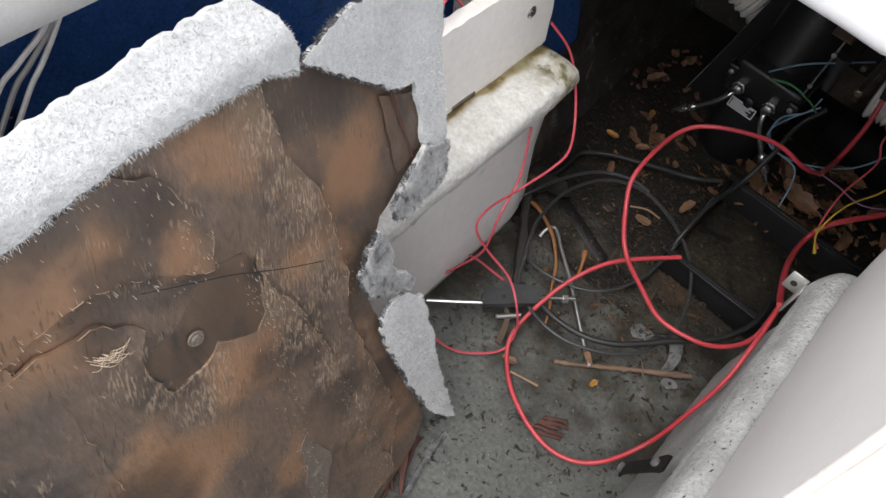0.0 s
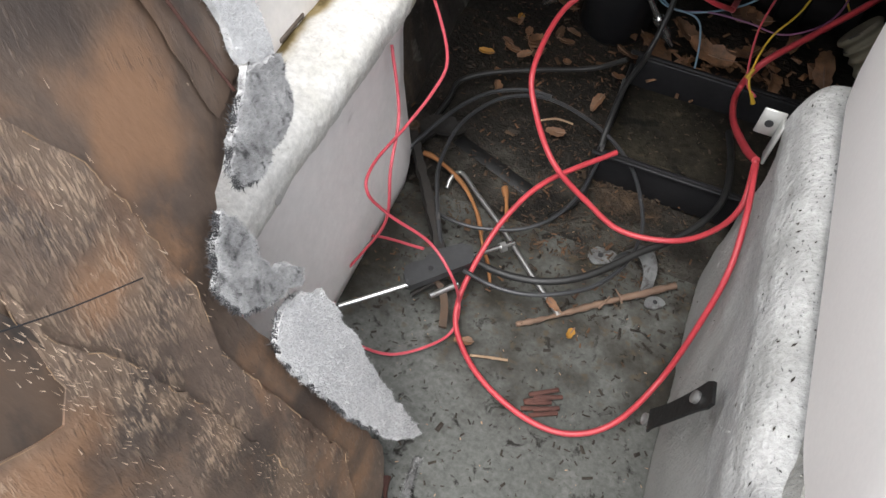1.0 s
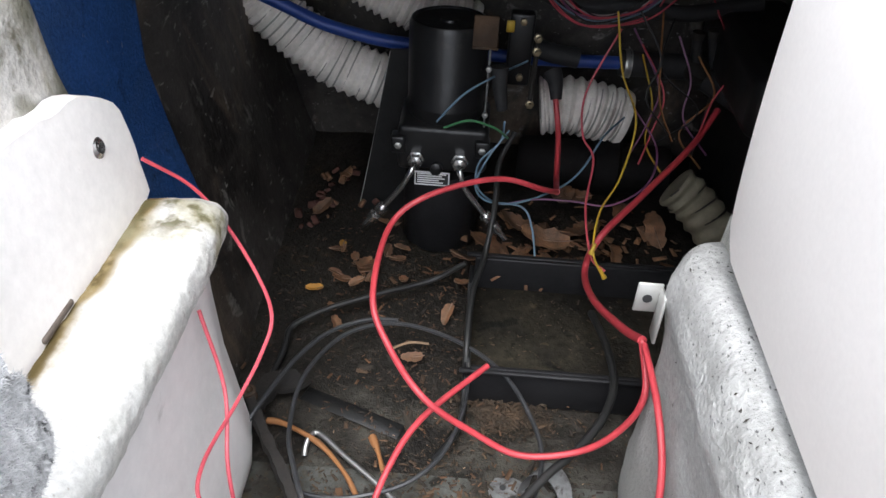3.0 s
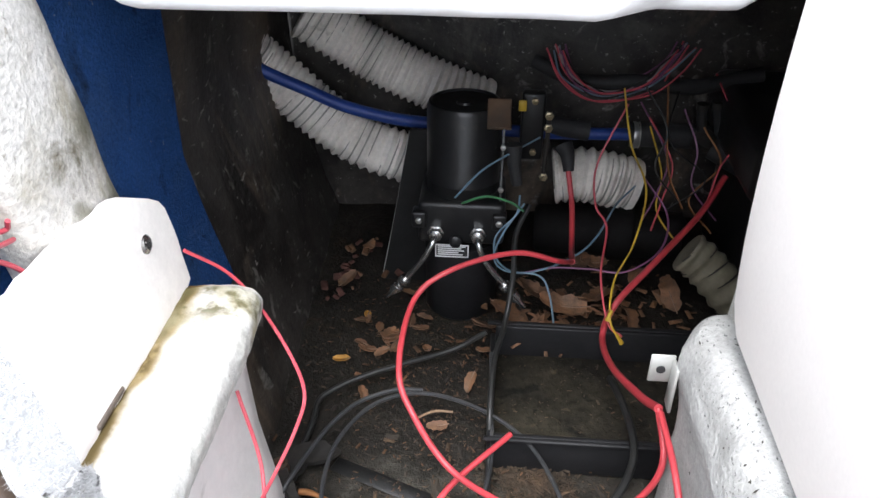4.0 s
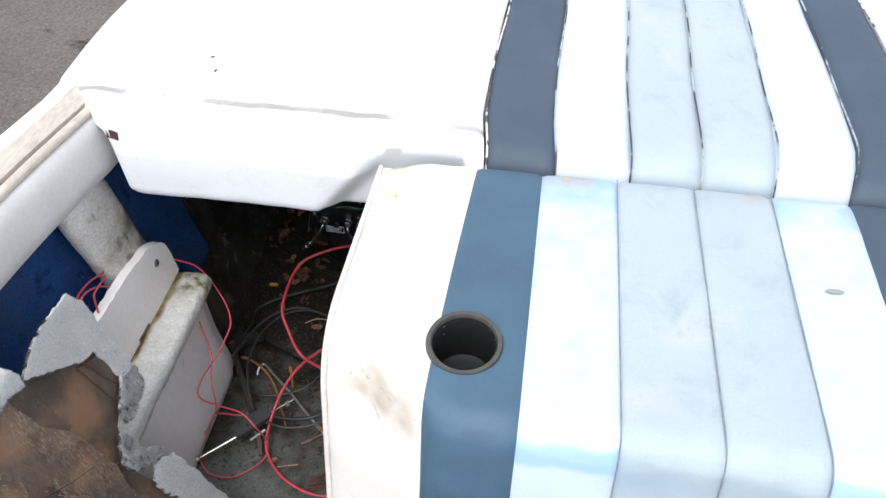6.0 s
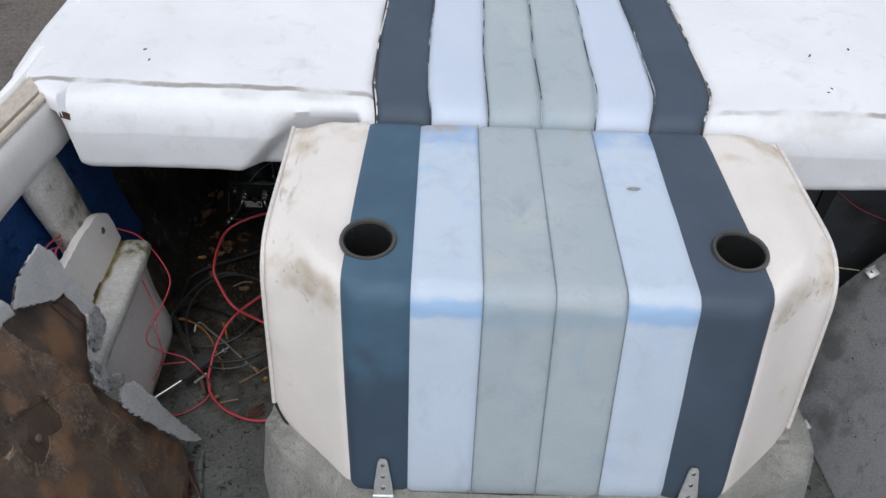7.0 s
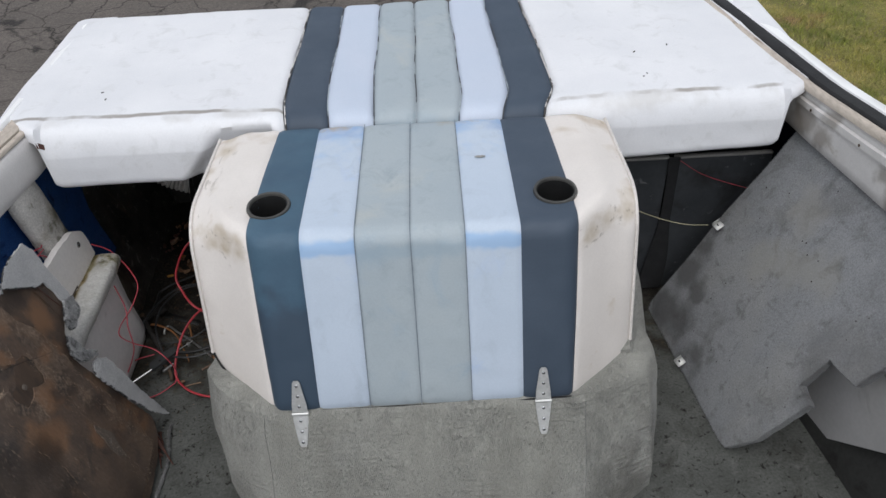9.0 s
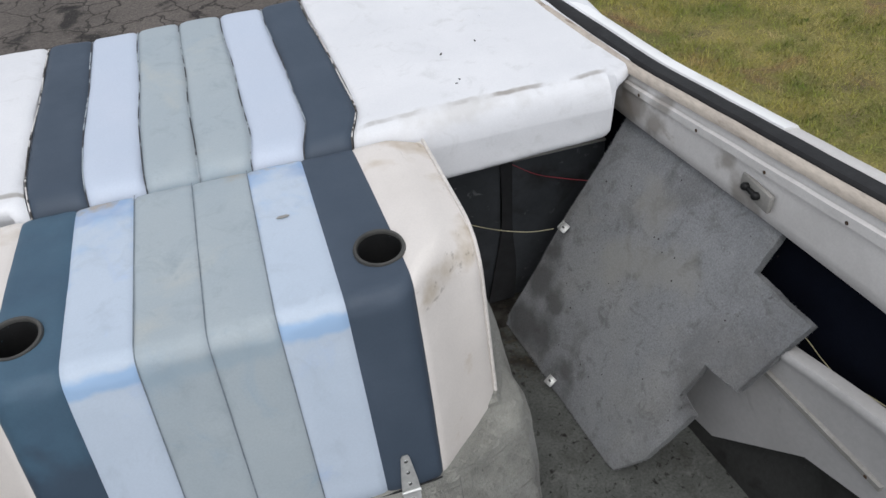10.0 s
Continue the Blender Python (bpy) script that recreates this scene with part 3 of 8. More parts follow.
LITTER = mat("leaf_litter", (0.055, 0.034, 0.019), (0.024, 0.018, 0.012), 40, 0.9, bump=0.4, vary=0.7)
BARK = mat("red_bark", (0.085, 0.035, 0.025), (0.055, 0.025, 0.02), 40, 0.9, bump=0.6)
INK = mat("white_ink", (0.62, 0.62, 0.62), (0.55, 0.55, 0.55), 40, 0.6, bump=0)
ASPHALT = mat("cracked_asphalt", (0.132, 0.114, 0.100), (0.094, 0.082, 0.072), 1.2, 0.9, bump=0.8, bscale=45, fine=0.35, dist=0.01,
              stains=[((0.025, 0.022, 0.02), 1.6, 0.56, 0.62), ((0.10, 0.09, 0.08), 14, 0.60, 0.75), ((0.045, 0.039, 0.034), 70, 0.58, 0.68), ((0.20, 0.18, 0.16), 90, 0.62, 0.70)])
TRAY_DIRT = mat("tray_dirt", (0.030, 0.026, 0.018), (0.009, 0.008, 0.007), 14, 0.9, bump=0.9, bscale=90, fine=0.5, dist=0.004, spec=0.12, stains=[((0.060, 0.048, 0.030), 70, 0.60, 0.70), ((0.006, 0.006, 0.005), 30, 0.56, 0.66)])
def crazed(m, scale, width, colour, old_from):
    """Adds a net of cracks to m, where its older stretch begins, at y = old_from."""
    nd, ln = m.node_tree.nodes, m.node_tree.links
    bsdf = nd["Principled BSDF"]
    old = bsdf.inputs["Base Color"].links[0].from_socket
    co, nz, mv, vo = nd.new("ShaderNodeTexCoord"), nd.new("ShaderNodeTexNoise"), nd.new("ShaderNodeVectorMath"), nd.new("ShaderNodeTexVoronoi")
    nz.inputs["Scale"].default_value, nz.inputs["Detail"].default_value = 2.2, 5
    ln.new(co.outputs["Object"], nz.inputs["Vector"])
    mv.operation = "MULTIPLY_ADD"
    ln.new(nz.outputs["Color"], mv.inputs[0])
    mv.inputs[1].default_value = (0.6, 0.6, 0.6)
    ln.new(co.outputs["Object"], mv.inputs[2])
    vo.feature = "DISTANCE_TO_EDGE"
    vo.inputs["Scale"].default_value = scale
    ln.new(mv.outputs["Vector"], vo.inputs["Vector"])
    r, mx = nd.new("ShaderNodeMapRange"), nd.new("ShaderNodeMix")
    r.inputs["From Min"].default_value, r.inputs["From Max"].default_value = width, 0.0
    ln.new(vo.outputs["Distance"], r.inputs["Value"])
    zone, age, both = nd.new("ShaderNodeSeparateXYZ"), nd.new("ShaderNodeMapRange"), nd.new("ShaderNodeMath")
    ln.new(mv.outputs["Vector"], zone.inputs["Vector"])
    age.inputs["From Min"].default_value, age.inputs["From Max"].default_value = old_from, old_from + 1.0
    ln.new(zone.outputs["Y"], age.inputs["Value"])
    both.operation = "MULTIPLY"
    ln.new(r.outputs["Result"], both.inputs[0]), ln.new(age.outputs["Result"], both.inputs[1])
    mx.data_type = "RGBA"
    ln.new(both.outputs[0], mx.inputs["Factor"]), ln.new(old, mx.inputs["A"])
    mx.inputs["B"].default_value = (*colour, 1)
    ln.new(mx.outputs["Result"], bsdf.inputs["Base Color"])


crazed(ASPHALT, 2.6, 0.035, (0.016, 0.013, 0.011), 4.4)
for wood in (PLY, PLY_TOP):
    blotched(wood, [((-0.927, 0.219, 0.594), 1.1), ((-0.898, 0.327, 0.486), 1.2), ((-0.879, 0.257, 0.448), 0.9), ((-0.905, 0.052, 0.565), 1.5), ((-0.855, 0.15, 0.4), 1.1), ((-0.83, 0.075, 0.344), 1.3), ((-0.902, 0.142, 0.537), 0.8), ((-0.801, 0.162, 0.24), 0.9), ((-0.916, 0.09, 0.59), 0.8)], 0.048, (0.28, 0.150, 0.078), 0.55)
    blotched(wood, [((-0.916, 0.131, 0.58), 0.9), ((-0.899, 0.09, 0.54), 0.9), ((-0.849, 0.208, 0.369), 1.1), ((-0.81, 0.234, 0.251), 1.0), ((-0.926, 0.305, 0.574), 1.2), ((-0.937, 0.24, 0.619), 1.0), ((-0.868, 0.1, 0.449), 0.8), ((-0.922, 0.061, 0.614), 1.0), ((-0.803, 0.308, 0.215), 0.9)], 0.050, (0.036, 0.029, 0.026), 0.66)
for wood in (PLY, PLY_TOP):
    blotched(wood, [((-0.779, -0.05, 0.25), 1.0), ((-0.834, -0.1, 0.42), 1.1), ((-0.785, -0.2, 0.3), 1.2), ((-0.728, -0.04, 0.1), 1.0), ((-0.728, -0.18, 0.13), 1.1), ((-0.831, -0.28, 0.45), 1.2), ((-0.723, 0.08, 0.06), 0.8), ((-0.822, 0.02, 0.36), 0.7)], 0.10, (0.030, 0.023, 0.020), 0.66)
TORN = [(-0.932, 0.249, 0.602), (-0.922, 0.245, 0.574), (-0.912, 0.246, 0.544), (-0.902, 0.250, 0.515), (-0.890, 0.258, 0.480), (-0.877, 0.260, 0.441), (-0.864, 0.265, 0.402),
        (-0.879, 0.201, 0.459), (-0.869, 0.205, 0.428), (-0.853, 0.216, 0.379), (-0.828, 0.229, 0.305), (-0.801, 0.248, 0.222), (-0.926, 0.122, 0.613), (-0.907, 0.150, 0.550),
        (-0.906, 0.122, 0.554), (-0.917, 0.095, 0.590), (-0.865, 0.126, 0.434), (-0.867, 0.094, 0.447), (-0.853, 0.110, 0.400), (-0.876, 0.075, 0.475)]
fibred(PLY, (0.030, 0.022, 0.018), 12, 11, 0.44, 0.60, 0.5)
fibred(PLY, (0.34, 0.25, 0.18), 12, 10, 0.50, 0.66, 0.45)
# pale worn rims along the ply edges, with the edge highlight in their colour
blotched(PLY_TOP, [((-0.926, 0.245, 0.605), 1.0), ((-0.917, 0.247, 0.580), 1.3), ((-0.907, 0.250, 0.552), 0.8), ((-0.900, 0.258, 0.528), 1.0), ((-0.893, 0.268, 0.505), 1.3), ((-0.881, 0.272, 0.470), 0.8), ((-0.866, 0.276, 0.426), 1.0), ((-0.848, 0.279, 0.375), 1.3), ((-0.882, 0.188, 0.488), 0.8), ((-0.871, 0.199, 0.455), 1.0), ((-0.856, 0.209, 0.409), 1.3), ((-0.840, 0.225, 0.362), 0.8), ((-0.817, 0.235, 0.294), 1.0), ((-0.792, 0.252, 0.218), 1.3), ((-0.758, 0.266, 0.115), 0.8)], 0.026, (0.165, 0.115, 0.080), 0.55)
fibred(PLY_TOP, (0.032, 0.024, 0.020), 14, 11, 0.42, 0.58, 0.5)
fibred(PLY_TOP, (0.36, 0.265, 0.185), 12, 9, 0.22, 0.46, 0.62, TORN, 0.044, 0.06)
fibred(PLY_TOP, (0.36, 0.27, 0.19), 12, 9, 0.52, 0.66, 0.6)
LAWN = mat("lawn_soil", (0.30, 0.25, 0.085), (0.13, 0.14, 0.035), 2.6, 0.95, bump=1.0, bscale=60, fine=0.4, dist=0.02,
           stains=[((0.15, 0.125, 0.06), 3, 0.52, 0.68), ((0.19, 0.13, 0.065), 1.6, 0.58, 0.66)])
BLADE = mat("grass_blades", (0.44, 0.37, 0.11), (0.150, 0.195, 0.030), 2.6, 0.85, bump=0, vary=0.5,
            stains=[((0.42, 0.34, 0.16), 5, 0.52, 0.68), ((0.085, 0.115, 0.022), 9, 0.52, 0.66), ((0.30, 0.31, 0.06), 22, 0.55, 0.68), ((0.36, 0.25, 0.11), 1.6, 0.56, 0.66)])


# ---- mesh helpers ----
def thing(name, at, label, category, group="", kind=""):
    e = new(name)
    e.location = at
    e.empty_display_size = 0.05
    return tagged(e, label, category, group, kind)


def link(name, bm, material, smooth=True):
    bmesh.ops.recalc_face_normals(bm, faces=bm.faces[:])
    me = bpy.data.meshes.new(name)
    bm.to_mesh(me)
    bm.free()
    me.materials.append(material)
    if smooth:
        me.polygons.foreach_set("use_smooth", [True] * len(me.polygons))
        me.set_sharp_from_angle(angle=radians(50))
    return new(name, me)


def root_of(ob):
    while ob.parent:
        ob = ob.parent
    return ob


def part(name, bm, material, parent, label="", smooth=True):
    """A mesh, built in world coordinates, under a thing or a part."""
    ob = link(name, bm, material, smooth)
    ob.parent = parent
    base = Matrix.Translation(root_of(parent).location)
    ob.matrix_parent_inverse = base.inverted() if parent.type == "EMPTY" else Matrix()
    return tagged(ob, label)


def solo(name, bm, material, label, category, group="", kind="", smooth=True):
    return tagged(link(name, bm, material, smooth), label, category, group, kind)


def wobble(p, amount, scale):
    return Vector(p) + amount * noise.noise_vector(Vector(p) * scale)


def box(lo, hi, bevel=0.003, seg=2, m=None, bm=None):
    bm = bm or bmesh.new()
    mid = (Vector(lo) + Vector(hi)) / 2
    size = Vector(hi) - Vector(lo)
    mm = Matrix.Translation(mid) @ Matrix.Diagonal((*size, 1))
    made = bmesh.ops.create_cube(bm, size=1, matrix=(m or Matrix()) @ mm)
    if bevel:
        edges = list({e for v in made["verts"] for e in v.link_edges})
        bmesh.ops.bevel(bm, geom=edges, offset=bevel, segments=seg, affect="EDGES", profile=0.5)
    return bm


def loft(loops, closed=True, caps=True, bm=None):
    bm = bm or bmesh.new()
    rows = [[bm.verts.new(p) for p in lp] for lp in loops]
    n = len(rows[0])
    for a, b in zip(rows, rows[1:]):
        for i in range(n if closed else n - 1):
            j = (i + 1) % n
            bm.faces.new((a[i], a[j], b[j], b[i]))
    if caps and closed:
        bm.faces.new(rows[0][::-1])
        bm.faces.new(rows[-1])
    return bm


def spline(pts, per=8):
    pts = [Vector(p) for p in pts]
    if len(pts) < 3:
        return [pts[0].lerp(pts[1], i / per) for i in range(per + 1)]
    ext = [2 * pts[0] - pts[1]] + pts + [2 * pts[-1] - pts[-2]]
    out = []
    for i in range(len(pts) - 1):
        a, b, c, d = ext[i:i + 4]
        for k in range(per):
            t = k / per
            out.append(0.5 * (2 * b + (c - a) * t + (2 * a - 5 * b + 4 * c - d) * t * t + (3 * b - a - 3 * c + d) * t ** 3))
    return out + [pts[-1]]


def tube(pts, r, seg=8, per=8, radius=None, bm=None):
    """A round cord along a smooth line through pts; radius(k) scales r along it, k from 0 to 1."""
    line = spline(pts, per)
    loops, up = [], None
    for i, p in enumerate(line):
        d = (line[min(i + 1, len(line) - 1)] - line[max(i - 1, 0)]).normalized()
        if up is None:
            up = d.orthogonal().normalized()
        up = (up - d * up.dot(d)).normalized()
        side = d.cross(up)
        rr = r * (radius(i / (len(line) - 1)) if radius else 1)
        loops.append([p + rr * (math.cos(a) * up + math.sin(a) * side) for a in (2 * math.pi * k / seg for k in range(seg))])
    return loft(loops, bm=bm)


def rod(a, b, r, seg=12, bm=None):
    return tube([a, b], r, seg, 1, bm=bm)


def ring(at, axis, r_out, r_in, h, seg=28, bm=None):
    q = Vector(axis).normalized().to_track_quat("Z", "Y").to_matrix().to_4x4()
    m = Matrix.Translation(at) @ q
    prof = [(r_in, 0), (r_out - 0.1 * h, 0), (r_out, 0.3 * h), (r_out - 0.25 * h, h), (r_in + 0.25 * h, h), (r_in, 0.6 * h)]
    bm = bm or bmesh.new()
    rows = [[bm.verts.new(m @ Vector((r * math.cos(a), r * math.sin(a), z))) for r, z in prof]
            for a in (2 * math.pi * k / seg for k in range(seg))]
    for i in range(seg):
        a, b = rows[i], rows[(i + 1) % seg]
        for k in range(len(prof)):
            l = (k + 1) % len(prof)
            bm.faces.new((a[k], a[l], b[l], b[k]))
    return bm


def disc(at, axis, prof, seg=24, bm=None):
    """A turned solid: prof is a list of (radius, height) along the axis."""
    q = Vector(axis).normalized().to_track_quat("Z", "Y").to_matrix().to_4x4()
    m = Matrix.Translation(at) @ q
    loops = [[m @ Vector((r * math.cos(a), r * math.sin(a), z)) for a in (2 * math.pi * k / seg for k in range(seg))] for r, z in prof]
    return loft(loops, bm=bm)


def jag(outline, step, amount, seed=1):
    """The outline, split into short steps, with a ragged edge."""
    rng = random.Random(seed)
    out = []
    for i, a in enumerate(outline):
        b = outline[(i + 1) % len(outline)]
        a, b = Vector(a), Vector(b)
        n = max(1, int((b - a).length / step))
        side = Vector((-(b - a).y, (b - a).x)).normalized()
        for k in range(n):
            out.append(a.lerp(b, k / n) + side * rng.uniform(-amount, amount) * (1 if k else 0.3))
    return out


def sheet(outline, place, thick, res, bm=None):
    """A solid sheet over a 2D outline: place(u, v, h) gives the point at height h over the sheet's own surface."""
    from mathutils.geometry import delaunay_2d_cdt
    us, vs = [p[0] for p in outline], [p[1] for p in outline]
    pts = [Vector((p[0], p[1])) for p in outline]
    n = len(pts)
    edges = [(i, (i + 1) % n) for i in range(n)]
    u = min(us) + res * 0.5
    row = 0
    while u < max(us):
        v = min(vs) + res * (0.25 if row % 2 else 0.75)
        while v < max(vs):
            pts.append(Vector((u, v)))
            v += res
        u += res * 0.87
        row += 1
    co, _, tris, _, _, _ = delaunay_2d_cdt(pts, edges, [], 1, 1e-6)
    bm = bm or bmesh.new()
    top = [bm.verts.new(place(p.x, p.y, thick)) for p in co]
    bot = [bm.verts.new(place(p.x, p.y, 0)) for p in co]
    count = {}
    for t in tris:
        bm.faces.new([top[i] for i in t])
        bm.faces.new([bot[i] for i in reversed(t)])
        for i in range(3):
            a, b = t[i], t[(i + 1) % 3]
            key = (min(a, b), max(a, b))
            count[key] = None if key in count else (a, b)
    for ab in count.values():
        if ab:
            bm.faces.new((top[ab[1]], top[ab[0]], bot[ab[0]], bot[ab[1]]))
    for v in top + bot:
        if not v.link_faces:
            bm.verts.remove(v)
    return bm


def step(a, b, x):
    t = min(1, max(0, (x - a) / (b - a)))
    return t * t * (3 - 2 * t)


def fuzz(spots, length, width, seed, lean=0.8):
    """Short fibres standing on (point, normal) pairs."""
    rng = random.Random(seed)
    bm = bmesh.new()
    for p, n in spots:
        d = (Vector(n) + lean * Vector((rng.uniform(-1, 1), rng.uniform(-1, 1), rng.uniform(-1, 1)))).normalized()
        s = d.orthogonal().normalized()
        s.rotate(Matrix.Rotation(rng.uniform(0, 6.3), 3, d))
        l, w = length * rng.uniform(0.5, 1.2), width * rng.uniform(0.7, 1.3)
        p = Vector(p) - d * 0.001
        bm.faces.new([bm.verts.new(p - s * w), bm.verts.new(p + s * w), bm.verts.new(p + d * l + s * rng.uniform(-1, 1) * l * 0.4)])
    return bm


def sow(ob, count, seed):
    """Random (point, normal) pairs over a mesh object's surface, in its own coordinates."""
    rng = random.Random(seed)
    me = ob.data
    me.calc_loop_triangles()
    tris = [(me.vertices[t.vertices[0]].co, me.vertices[t.vertices[1]].co, me.vertices[t.vertices[2]].co, t.normal) for t in me.loop_triangles]
    areas = [t.area for t in me.loop_triangles]
    out = []
    for a, b, c, n in rng.choices(tris, areas, k=count):
        u, v = rng.random(), rng.random()
        if u + v > 1:
            u, v = 1 - u, 1 - v
        out.append((a + (b - a) * u + (c - a) * v, n.copy()))
    return out


# ---- the setting ----
def gx(y):
    """Distance of the starboard coaming from the centre line."""
    return 1.0 + 0.16 * (0.76 - y) if y > -1 else 1.28


def gl(y):
    """Distance of the port coaming from the centre line."""
    d = max(-1.0, min(0.5, 0.72 - y))
    return 0.975 + (0.20 * d - 0.20 * d * d if d > 0 else 0.02 * d)


def hx(y):
    """Half the width of the hull's inside."""
    return 1.0 + (0.13 * min(0.76 - y, 0.75) if y < 0.76 else 0.05 * (y - 0.76))


def sheer(y):
    """How much the gunwale's top has risen towards the bow."""
    return 0.075 * max(0.0, min(1.0, 0.70 - y))


def ground():
    bm = bmesh.new()
    n = 40
    for (x0, x1), name, material, label in (((-300, 1.6), "pavement", ASPHALT, "old cracked asphalt driveway under the boat"),
                                            ((1.6, 300), "ground", LAWN, "thin yellow-green lawn beside the driveway")):
        bm = bmesh.new()
        vs = [bm.verts.new(p) for p in ((x0, -300, -0.85), (x1, -300, -0.85), (x1, 300, -0.85), (x0, 300, -0.85))]
        bm.faces.new(vs)
        tagged(link(name, bm, material, False), label, "ground", kind="structure")
    rng = np.random.default_rng(5)
    n = 260000
    x, y = 1.6 + 5.9 * rng.random(n) ** 1.25, rng.uniform(0.0, 9.0, n)
    h, w, a = rng.uniform(0.010, 0.040, n), rng.uniform(0.0018, 0.0042, n), rng.uniform(0, 6.3, n)
    lx, ly = rng.normal(0, 0.022, n), rng.normal(0, 0.022, n)
    clump = np.sin(x * 5.1 + 1.3 * np.sin(y * 3.7)) * np.sin(y * 4.3 + 1.1 * np.sin(x * 4.9))
    clump += 0.8 * np.sin(x * 23 + 2.1 * np.sin(y * 17)) * np.sin(y * 21 + 1.7 * np.sin(x * 19))
    h *= np.clip(1.0 + 0.55 * clump, 0.25, None)
    dx, dy = np.cos(a) * w, np.sin(a) * w
    low = np.full(n, -0.855)
    co = np.stack([np.stack([x - dx, y - dy, low], 1), np.stack([x + dx, y + dy, low], 1), np.stack([x + lx, y + ly, -0.85 + h], 1)], 1).reshape(-1, 3)
    me = bpy.data.meshes.new("grass")
    me.from_pydata(co.tolist(), [], np.arange(3 * n).reshape(n, 3).tolist())
    me.materials.append(BLADE)
    tagged(new("grass", me), "short dry patchy grass blades of the lawn", "grass", kind="stuff")


def hull():
    ys = [-2.4 + 3.86 * i / 32 for i in range(33)]
    for s, name in ((-1, "hull_side_port"), (1, "hull_side_starboard")):
        loops = []
        for y in ys:
            g = hx(y)
            top = gx(y) if s > 0 else gl(y)
            inner = [(g - 0.07, -0.02), (g - 0.045, 0.06), (min(g - 0.005, top + 0.08), 0.2), (min(g + 0.03, top + 0.075), 0.36), (min(g + 0.055, top + 0.06), 0.55), (min(g + 0.06, top + 0.045), 0.735)]
            outer = [(top + 0.09, 0.735), (top + 0.10, 0.5), (max(g + 0.02, top + 0.09), 0.1), (g - 0.05, -0.45), (g - 0.12, -0.845), (g - 0.16, -0.845)]
            lp = []
            for k, (x, z) in enumerate(inner + outer):
                p = Vector((s * x, y, z))
                lp.append(wobble(p, 0.006, 6) if k < 5 and y > 0.7 else p)
            loops.append(lp)
        tagged(link(name, loft(loops), HULL_DARK if s < 0 else HULL_GREY), "dark painted inner side of the boat hull", "hull", kind="structure")
        # blue carpet on the inside, ahead of the engine bay
        loops = []
        for i in range(37):
            y = -2.3 + (3.245 if s < 0 else 3.19) * i / 36
            g = hx(y)
            edge = 0.02 * math.sin(9 * i) if i == 36 else 0
            top = (gx(y) if s > 0 else gl(y)) - 0.013
            prof = [(g - 0.018, 0.2 + 0.08 * (s > 0)), (g + 0.002, 0.29), (min(g + 0.017, top + 0.075), 0.36), (min(g + 0.042, top + 0.06), 0.55), (min(g + 0.046, top + 0.045), 0.72)]
            prof += [(x + 0.016, z) for x, z in reversed(prof)]
            loops.append([wobble((s * x, y + edge, z), 0.005, 7) for x, z in prof])
        # the starboard lining takes the copy with shade in its colour
        tagged(link("hull_carpet", loft(loops), CARPET_BLUE if s < 0 else CARPET_BLUE_SHADED), "dark blue carpet lining glued to the hull side" if s < 0 else "blue carpet lining with shade put into its colour, glued to the hull side", "carpet", kind="structure")


def floor_and_transom():
    bm = bmesh.new()
    n, m = 60, 90
    grid = []
    for i in range(m + 1):
        y = -2.4 + 3.9 * i / m
        row = []
        for j in range(n + 1):
            x = (-1.0 + 2.0 * j / n) * hx(y)
            dirty = step(0.78, 1.0, y)
            z = 0.002 * noise.noise(Vector((x * 5, y * 5, 0))) + dirty * 0.012 * noise.noise(Vector((x * 18, y * 18, 3)))
            row.append((x * 1.04, y, z))
        grid.append(row)
    split = [i for i in range(m + 1) if grid[i][0][1] < 0.74][-1]
    for a, b, name, material, label in ((0, split, "floor", FLOOR_PAINT, "scuffed grey painted boat deck with dark specks"),
                                        (split, m, "bilge_floor", BILGE, "black dirt covered floor of the engine bay")):
        bm = bmesh.new()
        vs = [[bm.verts.new(p) for p in row] + [bm.verts.new((row[-1][0], row[-1][1], -0.03)), bm.verts.new((row[0][0], row[0][1], -0.03))]
              for row in grid[a:b + 1]]
        k = len(vs[0])
        for r, q in zip(vs, vs[1:]):
            for j in range(k):
                bm.faces.new((r[j], r[(j + 1) % k], q[(j + 1) % k], q[j]))
        bm.faces.new(vs[0]), bm.faces.new(vs[-1][::-1])
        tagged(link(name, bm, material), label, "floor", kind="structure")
    bm = box((-1.04, 1.462, -0.845), (1.04, 1.50, 0.68), 0.01)
    tagged(link("transom", bm, HULL_DARK), "black inside of the boat transom", "transom", kind="structure")
    bm = box((-1.06, 1.40, 0.62), (1.06, 1.461, 0.69), 0.012, 3)
    tagged(link("transom_cap", bm, LEDGE_TAN), "weathered cream cap along the transom edge", "trim", kind="structure")
    bm = box((-1.4, -2.5, -0.845), (1.4, -2.42, 0.72), 0.01)
    tagged(link("wall_bow", bm, GELCOAT), "plain white bulkhead closing the cockpit", "wall", kind="structure")


def along(prof, s, y0, y1, n=24, sag=0.0):
    """A moulding of section prof (offset from the coaming, height) along one side of the boat; what lies high follows the sheer."""
    loops = []
    for i in range(n + 1):
        y = y0 + (y1 - y0) * i / n
        g = gx(y) if s > 0 else gl(y)
        loops.append([wobble((s * (g + x), y, z + sag * math.sin(7 * y) + (sheer(y) * step(0.64, 0.74, z) if s > 0 else 0)), 0.0012, 12) for x, z in prof])
    return loft(loops)


